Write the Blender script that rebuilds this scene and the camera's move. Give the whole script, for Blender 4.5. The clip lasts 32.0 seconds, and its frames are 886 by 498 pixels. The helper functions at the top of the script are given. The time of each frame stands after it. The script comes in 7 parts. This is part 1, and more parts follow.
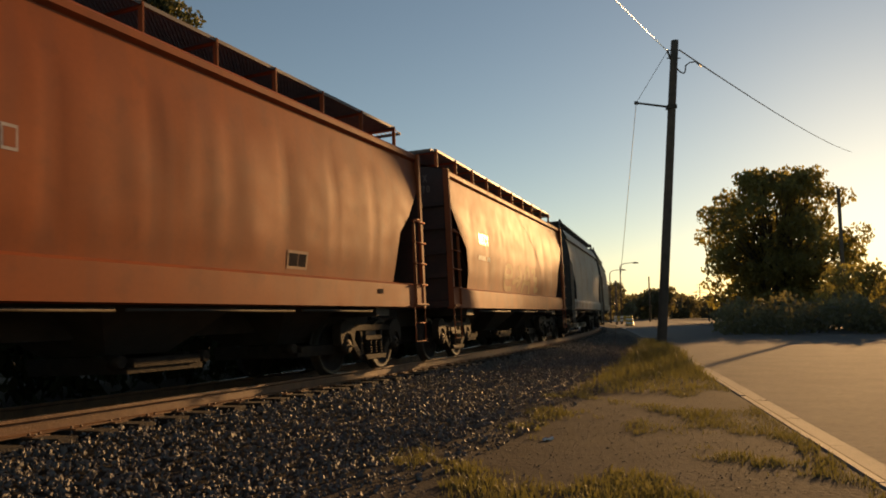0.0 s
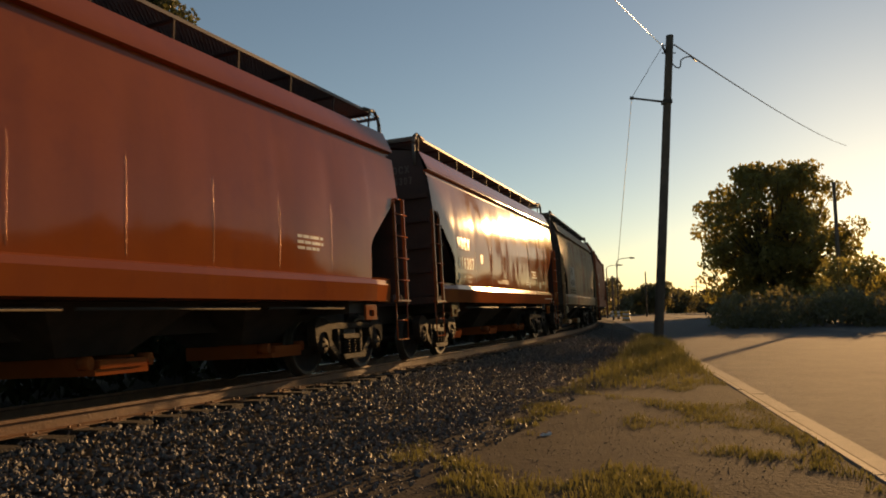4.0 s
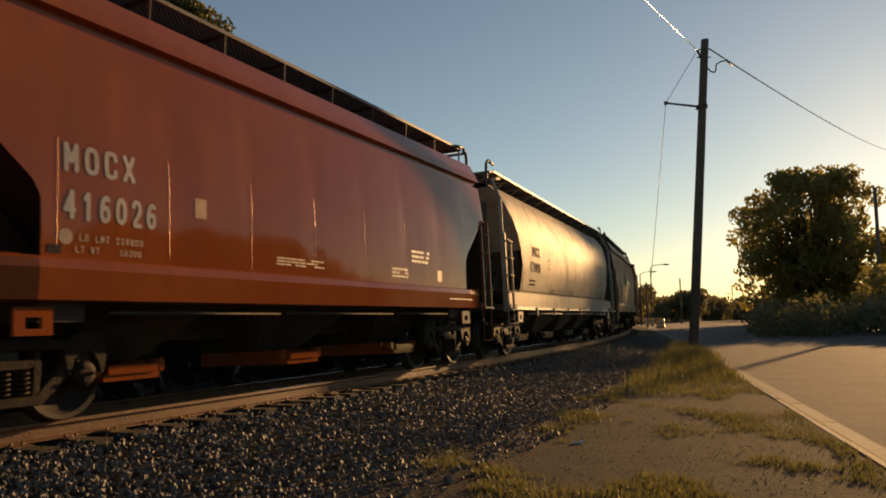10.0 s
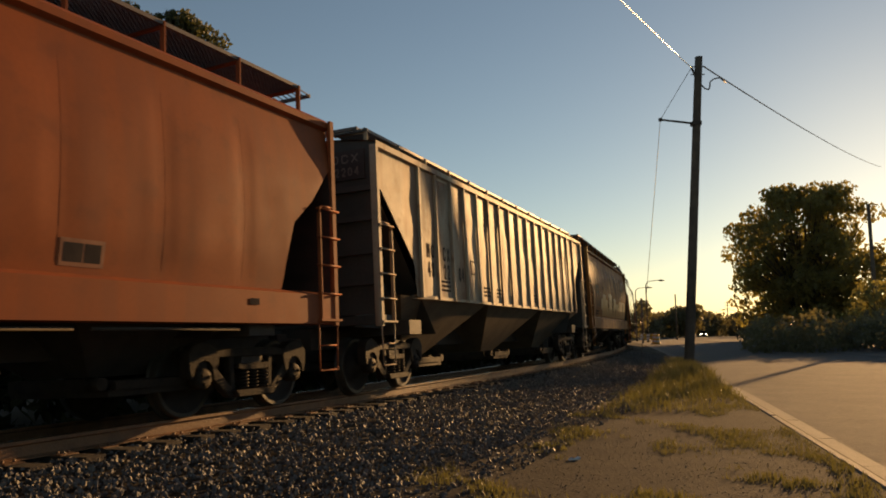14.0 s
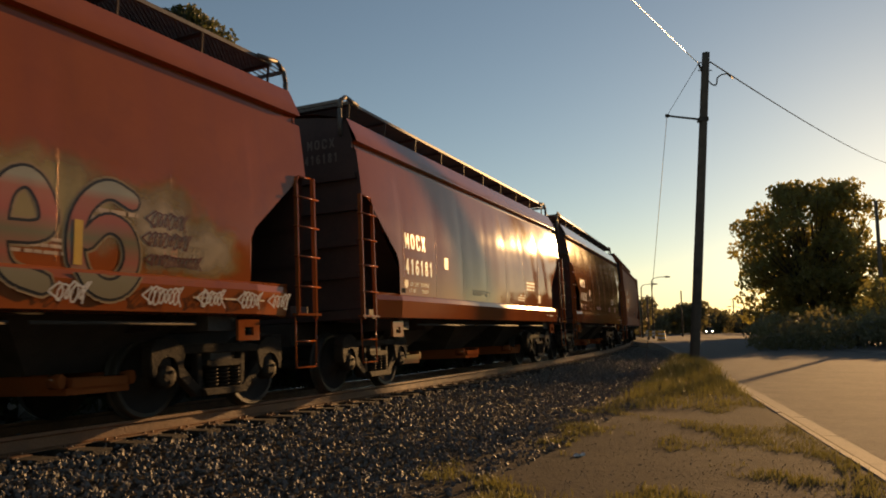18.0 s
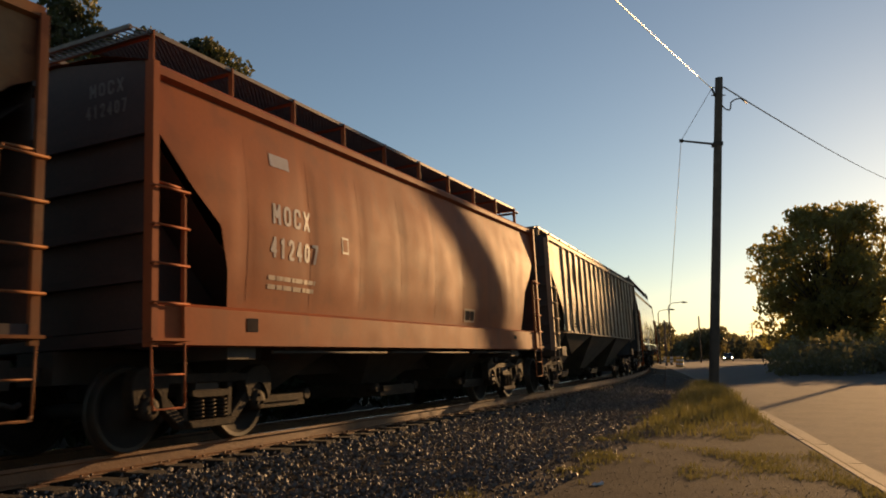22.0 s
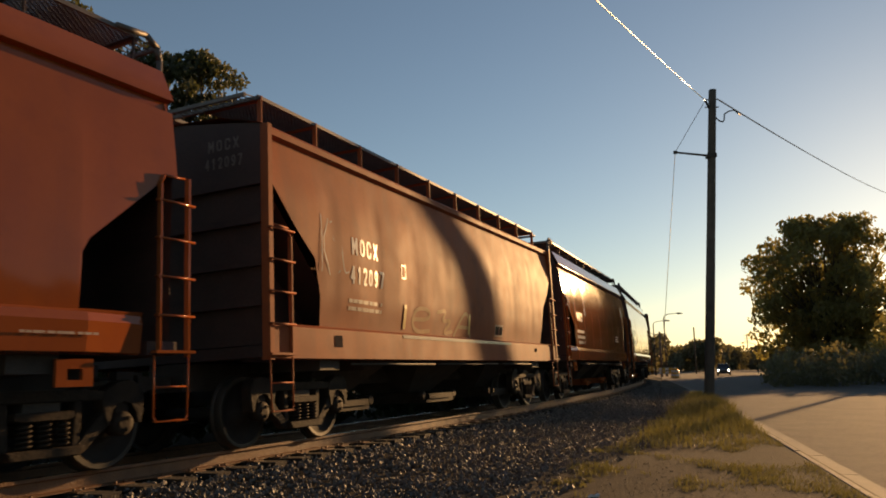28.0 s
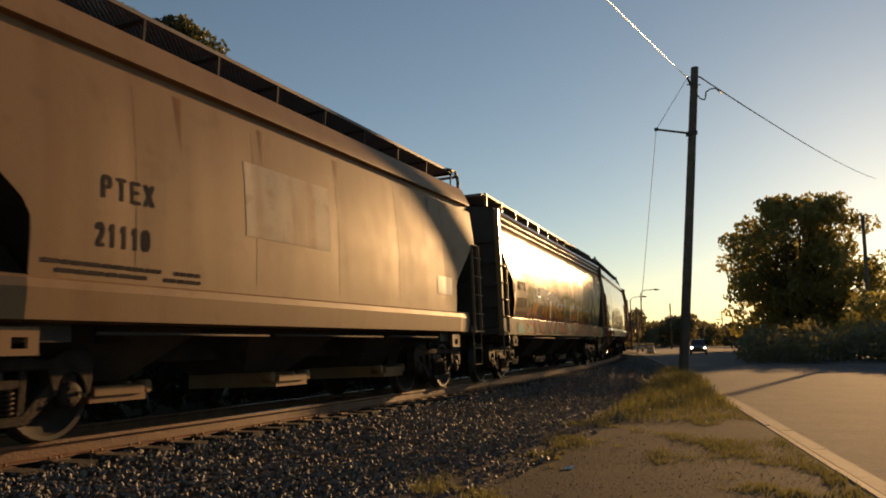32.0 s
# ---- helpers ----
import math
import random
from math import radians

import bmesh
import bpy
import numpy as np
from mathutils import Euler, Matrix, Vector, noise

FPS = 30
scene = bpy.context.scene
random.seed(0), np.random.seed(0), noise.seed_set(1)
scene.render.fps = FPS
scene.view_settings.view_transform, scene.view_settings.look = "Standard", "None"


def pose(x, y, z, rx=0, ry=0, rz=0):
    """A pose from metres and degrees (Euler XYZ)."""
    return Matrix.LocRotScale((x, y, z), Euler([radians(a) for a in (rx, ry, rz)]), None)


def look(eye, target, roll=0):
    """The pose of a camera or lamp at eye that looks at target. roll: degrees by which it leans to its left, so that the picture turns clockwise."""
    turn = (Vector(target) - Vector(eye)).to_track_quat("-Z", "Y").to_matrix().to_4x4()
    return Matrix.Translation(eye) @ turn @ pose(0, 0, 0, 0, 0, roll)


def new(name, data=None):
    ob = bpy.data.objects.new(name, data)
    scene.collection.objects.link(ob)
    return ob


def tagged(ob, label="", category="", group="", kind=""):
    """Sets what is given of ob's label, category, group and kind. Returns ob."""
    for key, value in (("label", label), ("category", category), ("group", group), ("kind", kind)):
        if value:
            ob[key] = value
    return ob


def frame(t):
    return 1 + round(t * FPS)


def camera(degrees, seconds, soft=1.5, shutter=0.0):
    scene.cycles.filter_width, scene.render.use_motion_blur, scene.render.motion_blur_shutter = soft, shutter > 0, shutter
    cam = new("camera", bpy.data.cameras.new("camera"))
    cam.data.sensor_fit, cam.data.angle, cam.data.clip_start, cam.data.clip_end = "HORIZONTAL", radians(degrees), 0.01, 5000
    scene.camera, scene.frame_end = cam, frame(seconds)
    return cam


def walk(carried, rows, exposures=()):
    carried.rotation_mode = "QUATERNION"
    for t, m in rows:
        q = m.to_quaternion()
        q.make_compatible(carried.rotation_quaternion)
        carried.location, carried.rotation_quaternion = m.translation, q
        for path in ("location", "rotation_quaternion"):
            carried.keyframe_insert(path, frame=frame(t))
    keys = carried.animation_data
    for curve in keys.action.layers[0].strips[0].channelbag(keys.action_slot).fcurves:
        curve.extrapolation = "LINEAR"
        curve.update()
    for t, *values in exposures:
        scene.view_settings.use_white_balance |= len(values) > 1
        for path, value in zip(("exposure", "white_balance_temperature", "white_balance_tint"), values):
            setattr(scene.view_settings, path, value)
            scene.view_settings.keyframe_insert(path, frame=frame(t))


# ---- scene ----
cam = camera(60.07, 32.0, soft=1.8, shutter=0.08)
EYE = 1.55
TURNS = [(0, 94.98, 0.64, -2.03), (0.5, 95.01, 0.67, -2.04), (1, 95.17, 0.71, -2.14), (1.5, 95.22, 0.70, -2.14), (2, 95.11, 0.85, -2.05),
    (2.5, 94.96, 1.10, -2.33), (3, 94.75, 1.24, -2.51), (3.5, 94.78, 1.20, -2.46), (5.5, 94.37, 0.77, -0.96), (6, 94.49, 0.81, -0.56),
    (6.5, 94.67, 0.86, -0.40), (7, 94.82, 0.60, -0.37), (7.5, 94.98, 0.63, -0.18), (8, 94.97, 0.71, -0.02), (8.5, 95.03, 0.72, -0.08),
    (9, 95.07, 0.72, -0.00), (9.5, 95.09, 0.74, 0.07), (10, 95.20, 0.76, 0.12), (10.5, 95.37, 0.62, 0.16), (11, 95.66, 0.41, 0.04),
    (11.5, 95.78, 0.41, -0.08), (12, 95.65, 0.55, -0.24), (12.5, 95.89, 0.62, -0.27), (13, 96.16, 0.75, -0.34), (13.5, 96.31, 0.64, -0.29),
    (14, 96.37, 0.73, -0.22), (14.5, 96.32, 0.83, -0.21), (16.5, 96.28, 0.53, 0.06), (17, 96.23, 0.49, 0.08), (17.5, 96.20, 0.47, 0.17),
    (18, 96.05, 0.49, 0.17), (18.5, 95.78, 0.46, 0.14), (19, 95.60, 0.38, 0.03), (19.5, 95.49, 0.38, 0.18), (20, 95.65, 0.82, 0.18),
    (20.5, 96.15, 0.92, 0.79), (21, 96.49, 0.73, 1.27), (21.5, 97.21, 0.69, 1.00), (22, 98.08, 0.82, 1.34), (22.5, 98.17, 1.60, 2.12),
    (23, 98.46, 2.06, 2.39), (23.5, 98.90, 2.51, 2.58), (24, 99.34, 2.91, 2.63), (24.5, 99.71, 2.87, 2.52), (25, 99.76, 2.11, 2.37),
    (25.5, 100.01, 1.84, 2.16), (27.5, 99.42, 1.17, 1.42), (28, 98.93, 0.94, 0.99), (28.5, 98.78, 0.87, 0.54), (29, 98.66, 0.80, 0.17),
    (29.5, 98.42, 0.67, 0.02), (30, 98.40, 0.72, -0.22), (30.5, 98.35, 0.59, -0.38), (31, 98.06, 0.60, -0.30), (31.5, 97.19, 0.48, -0.39),
    (32, 96.92, 0.28, -0.61)]
walk(cam, [(t, pose(0, 0, EYE, rx, ry, rz)) for t, rx, ry, rz in TURNS], [(0, 0.22, 9300, 13), (19.5, 0.26, 9200, 13), (22, 0.30, 8450, 14), (26, 0.32, 8450, 14), (32, 0.22, 8700, 13)])

# ---- light: a low evening sun ahead and to the right, under a clear hazy sky
SUN_AZ, SUN_EL = 33.6, 9.9          # degrees right of +y, and above the horizon
world = bpy.data.worlds.new("sky")
scene.world = world
world.use_nodes = True
wn = world.node_tree.nodes
sky = wn.new("ShaderNodeTexSky")
sky.sky_type, sky.sun_disc = "NISHITA", False
sky.sun_elevation, sky.sun_rotation = radians(SUN_EL), radians(SUN_AZ)
sky.air_density, sky.dust_density, sky.ozone_density = 0.92, 0.16, 2.6
world.node_tree.links.new(sky.outputs[0], wn["Background"].inputs[0])
wn["Background"].inputs[1].default_value = 0.1
sun = new("sun", bpy.data.lights.new("sun", "SUN"))
sun.data.energy, sun.data.angle, sun.data.color = 4.4, radians(0.53), (1.0, 0.64, 0.33)
to_sun = Vector((math.sin(radians(SUN_AZ)) * math.cos(radians(SUN_EL)), math.cos(radians(SUN_AZ)) * math.cos(radians(SUN_EL)), math.sin(radians(SUN_EL))))
sun.matrix_world = look(to_sun * 100, (0, 0, 0))

# ---- the line of the track: an arc that bends to the left, canted inwards
RAIL_Z = EYE - 0.961
ARC, BEARING, SIDE, CANT = 0.00375, radians(26.34), 6.915 + 0.75, radians(2.26)
U0, N0 = Vector((math.sin(BEARING), math.cos(BEARING), 0)), Vector((-math.cos(BEARING), math.sin(BEARING), 0))


def line(s):
    """Place and heading (degrees about z of the +x axis) of the centre line, s metres along it."""
    p = N0 * SIDE + U0 * (math.sin(ARC * s) / ARC) + N0 * ((1 - math.cos(ARC * s)) / ARC)
    return p, 90 - math.degrees(BEARING) + math.degrees(ARC * s)


def track_pose(s, lift=0.0):
    """Pose on the canted track: x along it, y to its left, z up from the rail tops."""
    p, heading = line(s)
    return pose(p.x, p.y, RAIL_Z - 0.75 * math.sin(CANT), 0, 0, heading) @ pose(0, 0, lift, -math.degrees(CANT))


def gone(t):
    """Metres that the train has rolled by t seconds."""
    return 10.08 * t - 0.00285 * t * t


# ---- materials
def material(name, colour, rough=0.6, metal=0.0, dark=None, scale=6.0, amount=0.5, bump=0.0, bump_scale=40.0, streak=None, streak_amount=0.5, runs=2.2, spec=0.5, gloss_var=0.0, fine=0.0, coat=0.0):
    """Base colour mottled towards `dark` at two scales, with optional vertical streaks, fine relief and uneven gloss."""
    m = bpy.data.materials.new(name)
    m.use_nodes = True
    nt = m.node_tree
    n, link = nt.nodes, nt.links.new
    b = n["Principled BSDF"]
    b.inputs["Roughness"].default_value, b.inputs["Metallic"].default_value = rough, metal
    b.inputs["Specular IOR Level"].default_value = spec
    b.inputs["Coat Weight"].default_value = coat
    b.inputs["Coat Roughness"].default_value = 0.15
    tc = n.new("ShaderNodeTexCoord")
    info = n.new("ShaderNodeObjectInfo")
    shift = n.new("ShaderNodeVectorMath")
    shift.operation = "ADD"
    rnd = n.new("ShaderNodeMath")
    rnd.operation = "MULTIPLY"
    rnd.inputs[1].default_value = 37.0
    link(info.outputs["Random"], rnd.inputs[0])
    link(tc.outputs["Object"], shift.inputs[0])
    link(rnd.outputs[0], shift.inputs[1])
    co = shift.outputs[0]

    def noise_at(s, detail=4.0, stretch=None):
        t = n.new("ShaderNodeTexNoise")
        t.inputs["Scale"].default_value, t.inputs["Detail"].default_value = s, detail
        src = co
        if stretch:
            mp = n.new("ShaderNodeMapping")
            mp.inputs["Scale"].default_value = stretch
            link(co, mp.inputs[0])
            src = mp.outputs[0]
        link(src, t.inputs["Vector"])
        return t.outputs["Fac"]

    def ramp(fac, lo, hi):
        r = n.new("ShaderNodeMapRange")
        r.inputs["From Min"].default_value, r.inputs["From Max"].default_value = lo, hi
        link(fac, r.inputs["Value"])
        return r.outputs[0]

    def mix(fac, a, c, blend="MIX"):
        x = n.new("ShaderNodeMix")
        x.data_type, x.blend_type = "RGBA", blend
        for sock, val in ((x.inputs[0], fac), (x.inputs[6], a), (x.inputs[7], c)):
            if isinstance(val, (int, float)):
                sock.default_value = val
            elif isinstance(val, tuple):
                sock.default_value = (*val, 1.0)
            else:
                link(val, sock)
        return x.outputs[2]

    def times(a, k):
        x = n.new("ShaderNodeMath")
        x.operation = "MULTIPLY"
        link(a, x.inputs[0])
        x.inputs[1].default_value = k
        return x.outputs[0]

    dark = dark or tuple(c * 0.6 for c in colour)
    col = mix(times(ramp(noise_at(scale), 0.38, 0.72), amount), colour, dark)
    if fine:
        col = mix(times(ramp(noise_at(scale * 14, 3.0), 0.35, 0.75), fine), col, tuple(c * 0.55 for c in dark))
    if streak:
        st = noise_at(1.0, 5.0, (runs, runs, 0.07 * runs))
        col = mix(times(ramp(st, 0.48, 0.60), streak_amount), col, streak)
        sp = noise_at(2.6, 6.0)
        col = mix(times(ramp(sp, 0.56 - 0.07 * (streak_amount > 0.9), 0.68 - 0.08 * (streak_amount > 0.9)), streak_amount * 0.8), col, tuple(c * 0.7 for c in streak))
    link(col, b.inputs["Base Color"])
    if gloss_var:
        g = n.new("ShaderNodeMapRange")
        g.inputs["To Min"].default_value, g.inputs["To Max"].default_value = rough - gloss_var, rough + gloss_var
        link(noise_at(3.0, 5.0), g.inputs["Value"])
        link(g.outputs[0], b.inputs["Roughness"])
    if bump:
        bp = n.new("ShaderNodeBump")
        bp.inputs["Strength"].default_value, bp.inputs["Distance"].default_value = bump, 0.02
        link(noise_at(bump_scale, 5.0), bp.inputs["Height"])
        link(bp.outputs[0], b.inputs["Normal"])
    return m


def glow(name, colour, strength):
    m = material(name, colour)
    b = m.node_tree.nodes["Principled BSDF"]
    b.inputs["Emission Color"].default_value, b.inputs["Emission Strength"].default_value = (*colour, 1), strength
    return m


PAINT = {
    "orange": material("faded_orange_paint", (0.40, 0.10, 0.036), 0.62, spec=0.12, dark=(0.31, 0.088, 0.04), scale=1.3, amount=0.6, streak=(0.24, 0.08, 0.045), streak_amount=0.35, fine=0.15, gloss_var=0.08),
    "red": material("red_oxide_paint", (0.35, 0.092, 0.028), 0.075, spec=0.30, dark=(0.27, 0.062, 0.022), scale=1.0, amount=0.5, streak=(0.22, 0.06, 0.035), streak_amount=0.2, fine=0.08, gloss_var=0.02),
    "cream": material("stained_cream_paint", (0.34, 0.235, 0.125), 0.6, spec=0.12, dark=(0.34, 0.25, 0.16), scale=1.2, amount=0.7, streak=(0.27, 0.09, 0.03), streak_amount=0.8, runs=3.6, fine=0.2, gloss_var=0.08),
    "tan": material("tan_paint", (0.27, 0.16, 0.08), 0.52, spec=0.18, dark=(0.27, 0.16, 0.09), scale=1.2, amount=0.6, streak=(0.20, 0.095, 0.045), streak_amount=0.3, fine=0.12, gloss_var=0.07),
    "white": material("chalky_white_paint", (0.45, 0.38, 0.30), 0.62, spec=0.2, dark=(0.40, 0.33, 0.26), scale=1.5, amount=0.6, streak=(0.32, 0.17, 0.09), streak_amount=0.38, runs=5.0, fine=0.25, gloss_var=0.06),
    "rusty": material("rust_eaten_cream_paint", (0.42, 0.17, 0.048), 0.6, spec=0.12, dark=(0.29, 0.11, 0.04), scale=1.4, amount=0.9, streak=(0.20, 0.06, 0.022), streak_amount=0.8, runs=3.2, fine=0.4, gloss_var=0.1),
    "grey": material("weathered_grey_paint", (0.36, 0.265, 0.18), 0.6, spec=0.15, dark=(0.26, 0.195, 0.135), scale=1.5, amount=0.7, streak=(0.22, 0.10, 0.05), streak_amount=0.5, fine=0.2, gloss_var=0.07),
    "beige": material("weathered_beige_paint", (0.46, 0.36, 0.255), 0.6, spec=0.18, dark=(0.34, 0.28, 0.215), scale=1.5, amount=0.7, streak=(0.27, 0.11, 0.05), streak_amount=0.65, fine=0.2, gloss_var=0.07),
    "rust_brown": material("rusted_brown_paint", (0.36, 0.125, 0.042), 0.6, spec=0.14, dark=(0.33, 0.19, 0.10), scale=1.2, amount=0.9, streak=(0.15, 0.04, 0.02), streak_amount=0.8, fine=0.3, gloss_var=0.09),
    "olive": material("drab_taupe_paint", (0.225, 0.135, 0.062), 0.24, spec=0.25, dark=(0.21, 0.15, 0.10), scale=1.2, amount=0.7, streak=(0.20, 0.10, 0.05), streak_amount=0.35, fine=0.15, gloss_var=0.07),
}
# each coat darkened for soot and, painted in, the shade between wagons
GRIME_AND_SHADE = {k: material("grimy_" + k + "_paint_with_shade", tuple(0.03 + 0.6 * g * c for c in tint), 0.7, scale=1.6, amount=0.8, fine=0.3)
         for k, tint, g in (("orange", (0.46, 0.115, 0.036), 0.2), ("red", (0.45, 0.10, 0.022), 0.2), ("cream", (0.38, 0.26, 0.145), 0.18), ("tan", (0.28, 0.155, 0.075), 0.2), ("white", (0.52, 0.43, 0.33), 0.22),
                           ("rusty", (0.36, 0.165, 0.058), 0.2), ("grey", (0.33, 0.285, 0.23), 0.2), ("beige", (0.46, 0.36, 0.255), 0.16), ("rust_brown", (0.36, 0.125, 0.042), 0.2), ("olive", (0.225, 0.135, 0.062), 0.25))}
# body coats taken down to about half for the deep hoppers
HOPPER = {k: material("darkened_" + k + "_hopper", c, 0.65, spec=0.2, scale=2.2, amount=0.8, fine=0.3) for k, c in (("white", (0.24, 0.19, 0.145)), ("grey", (0.16, 0.135, 0.11)), ("beige", (0.20, 0.15, 0.105)), ("rust_brown", (0.16, 0.085, 0.05)))}
IRON = material("grimy_iron", (0.085, 0.068, 0.055), 0.65, dark=(0.055, 0.044, 0.036), scale=4, amount=0.8, bump=0.3, spec=0.2)
DUSTY = material("dusty_cast_steel", (0.045, 0.031, 0.021), 0.7, spec=0.15, dark=(0.02, 0.015, 0.012), scale=7, amount=0.9, bump=0.4, bump_scale=30)
WHEEL = material("grimy_wheel_plate", (0.045, 0.036, 0.03), 0.75, spec=0.15, dark=(0.03, 0.024, 0.02), scale=5, amount=0.8)
BARE = material("worn_wheel_steel", (0.06, 0.045, 0.033), 0.5, metal=0.2, spec=0.3, dark=(0.03, 0.035, 0.028), scale=6, amount=0.8)
RAIL_SIDE = material("rusty_rail_web", (0.235, 0.11, 0.05), 0.6, dark=(0.15, 0.068, 0.034), scale=5, amount=0.9, bump=0.3, fine=0.3)
RAIL_TOP = material("polished_rail_head", (0.55, 0.50, 0.45), 0.25, metal=1.0, dark=(0.4, 0.34, 0.28), scale=4, amount=0.6)
TIE = material("creosoted_tie_wood", (0.06, 0.043, 0.03), 0.85, dark=(0.025, 0.02, 0.016), scale=9, amount=0.9, bump=0.6, fine=0.3)
STONE = material("ballast_stone", (0.155, 0.137, 0.122), 0.6, dark=(0.06, 0.053, 0.047), scale=9, amount=0.9, bump=0.5, fine=0.3)
WALKWAY = material("galvanised_walkway", (0.16, 0.13, 0.11), 0.55, metal=0.3, dark=(0.09, 0.07, 0.06), scale=8, amount=0.7)
BEAD = material("bare_weld_bead", (0.62, 0.36, 0.22), 0.38, metal=0.9, dark=(0.4, 0.2, 0.11), scale=9, amount=0.5)
SEAM = {k: material("grimy_" + k + "_joint", c, 0.8, spec=0.1, scale=6, amount=0.8) for k, c in (("orange", (0.29, 0.078, 0.034)), ("cream", (0.14, 0.075, 0.04)), ("tan", (0.13, 0.07, 0.035)), ("white", (0.24, 0.17, 0.115)), ("rusty", (0.12, 0.045, 0.02)))}
LETTER_W = material("worn_white_lettering", (0.60, 0.52, 0.45), 0.3, spec=0.25, dark=(0.46, 0.37, 0.30), scale=7, amount=0.7, fine=0.3)
LETTER_K = material("worn_black_lettering", (0.075, 0.06, 0.05), 0.8, spec=0.0, dark=(0.12, 0.09, 0.07), scale=7, amount=0.6, fine=0.2)
LETTER_PALE_K = material("sun_bleached_black_lettering", (0.20, 0.155, 0.12), 0.8, spec=0.0, dark=(0.28, 0.22, 0.17), scale=7, amount=0.7, fine=0.2)
LETTER_SOFT = material("dull_small_lettering", (0.44, 0.30, 0.22), 0.5, scale=8, amount=0.7)
LETTER_DIM = material("faint_lettering", (0.36, 0.14, 0.075), 0.4, scale=8, amount=0.8)
# much darker than LETTER_W, for the faint marks on the wagon ends
LETTER_FAINT = material("dim_end_lettering", (0.20, 0.15, 0.12), 0.6, scale=8, amount=0.8)
YELLOW = material("yellow_reflective_stripe", (0.60, 0.33, 0.03), 0.4, scale=5)
GREEN = material("faded_green_paint", (0.085, 0.20, 0.075), 0.8, spec=0.0, scale=3)
WOOD = material("weathered_pole_wood", (0.15, 0.11, 0.08), 0.85, dark=(0.08, 0.06, 0.045), scale=3, amount=0.8, bump=0.6, streak=(0.07, 0.055, 0.04), streak_amount=0.5, fine=0.3)
WIRE = material("bright_aluminium_wire", (0.90, 0.88, 0.85), 0.36, metal=1.0, scale=20, amount=0.2)
CABLE = material("dark_sheathed_cable", (0.13, 0.085, 0.06), 0.6, scale=20)
BARK = material("bark", (0.10, 0.075, 0.05), 0.9, dark=(0.05, 0.036, 0.025), scale=8, amount=0.9, bump=0.9, bump_scale=16)
ASPHALT = material("road_asphalt", (0.14, 0.122, 0.104), 0.92, spec=0.2, dark=(0.10, 0.09, 0.078), scale=0.7, amount=0.7, bump=0.5, bump_scale=90, fine=0.4)
GUTTER = material("gutter_concrete", (0.13, 0.113, 0.093), 0.85, dark=(0.10, 0.087, 0.072), scale=3, amount=0.8, bump=0.4, fine=0.3)
CONCRETE = material("kerb_concrete", (0.15, 0.128, 0.102), 0.8, dark=(0.10, 0.086, 0.069), scale=4, amount=0.8, bump=0.4, fine=0.3)
DIRT = material("packed_dirt_and_gravel", (0.075, 0.06, 0.044), 0.95, spec=0.1, dark=(0.045, 0.037, 0.028), scale=0.9, amount=0.9, bump=0.8, bump_scale=22, fine=0.6)
PATCH = material("glossy_patch_paint", (0.42, 0.185, 0.056), 0.34, spec=0.3, scale=2.0, amount=0.7, gloss_var=0.06, fine=0.2)
PALE = material("pale_litter", (0.75, 0.72, 0.66), 0.6)


def leafy(name, colour, dark, through_light=0.35):
    m = material(name, colour, 0.55, dark=dark, scale=0.8, amount=0.9)
    b = m.node_tree.nodes["Principled BSDF"]
    n, link = m.node_tree.nodes, m.node_tree.links.new
    tr = n.new("ShaderNodeBsdfTranslucent")
    tr.inputs[0].default_value = (colour[0] * 3.0, colour[1] * 2.7, colour[2] * 2.0, 1)
    mx = n.new("ShaderNodeMixShader")
    mx.inputs[0].default_value = through_light
    link(b.outputs[0], mx.inputs[1])
    link(tr.outputs[0], mx.inputs[2])
    link(mx.outputs[0], n["Material Output"].inputs[0])
    return m


LEAF = leafy("broad_leaves", (0.12, 0.112, 0.045), (0.09, 0.084, 0.036), 0.66)
# darker, less translucent copy of LEAF: shade beyond the train put into the colour
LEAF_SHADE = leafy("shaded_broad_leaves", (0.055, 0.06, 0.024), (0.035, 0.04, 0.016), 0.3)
LEAF_FAR = leafy("distant_leaves", (0.095, 0.09, 0.05), (0.07, 0.068, 0.038), 0.36)
# dark and opaque: the scrub's shade is put into its colour
SCRUB = material("shaded_scrub_leaves", (0.05, 0.055, 0.025), 0.9, spec=0.0, dark=(0.03, 0.034, 0.016), scale=1.0, amount=0.9)
GRASS = leafy("dry_grass", (0.105, 0.104, 0.042), (0.07, 0.072, 0.03), 0.3)


# ---- building blocks
def smooth(me, flag=True):
    me.polygons.foreach_set("use_smooth", [flag] * len(me.polygons))


def mesh(name, bm, mats, shade=False):
    me = bpy.data.meshes.new(name)
    bm.to_mesh(me)
    bm.free()
    for m in mats if isinstance(mats, (list, tuple)) else [mats]:
        me.materials.append(m)
    if shade:
        smooth(me)
    return me


def part(name, bm, mats, parent, label="", shade=False):
    """Links a bmesh (or a ready mesh) as one mesh object under a thing or part."""
    me = bm if isinstance(bm, bpy.types.Mesh) else mesh(name, bm, mats, shade)
    ob = new(name, me)
    ob.parent = parent
    return tagged(ob, label)


def thing(name, label, category, group="", kind="", m=None):
    ob = new(name)
    ob.empty_display_size = 0.3
    if m is not None:
        ob.matrix_basis = m
    return tagged(ob, label, category, group, kind)


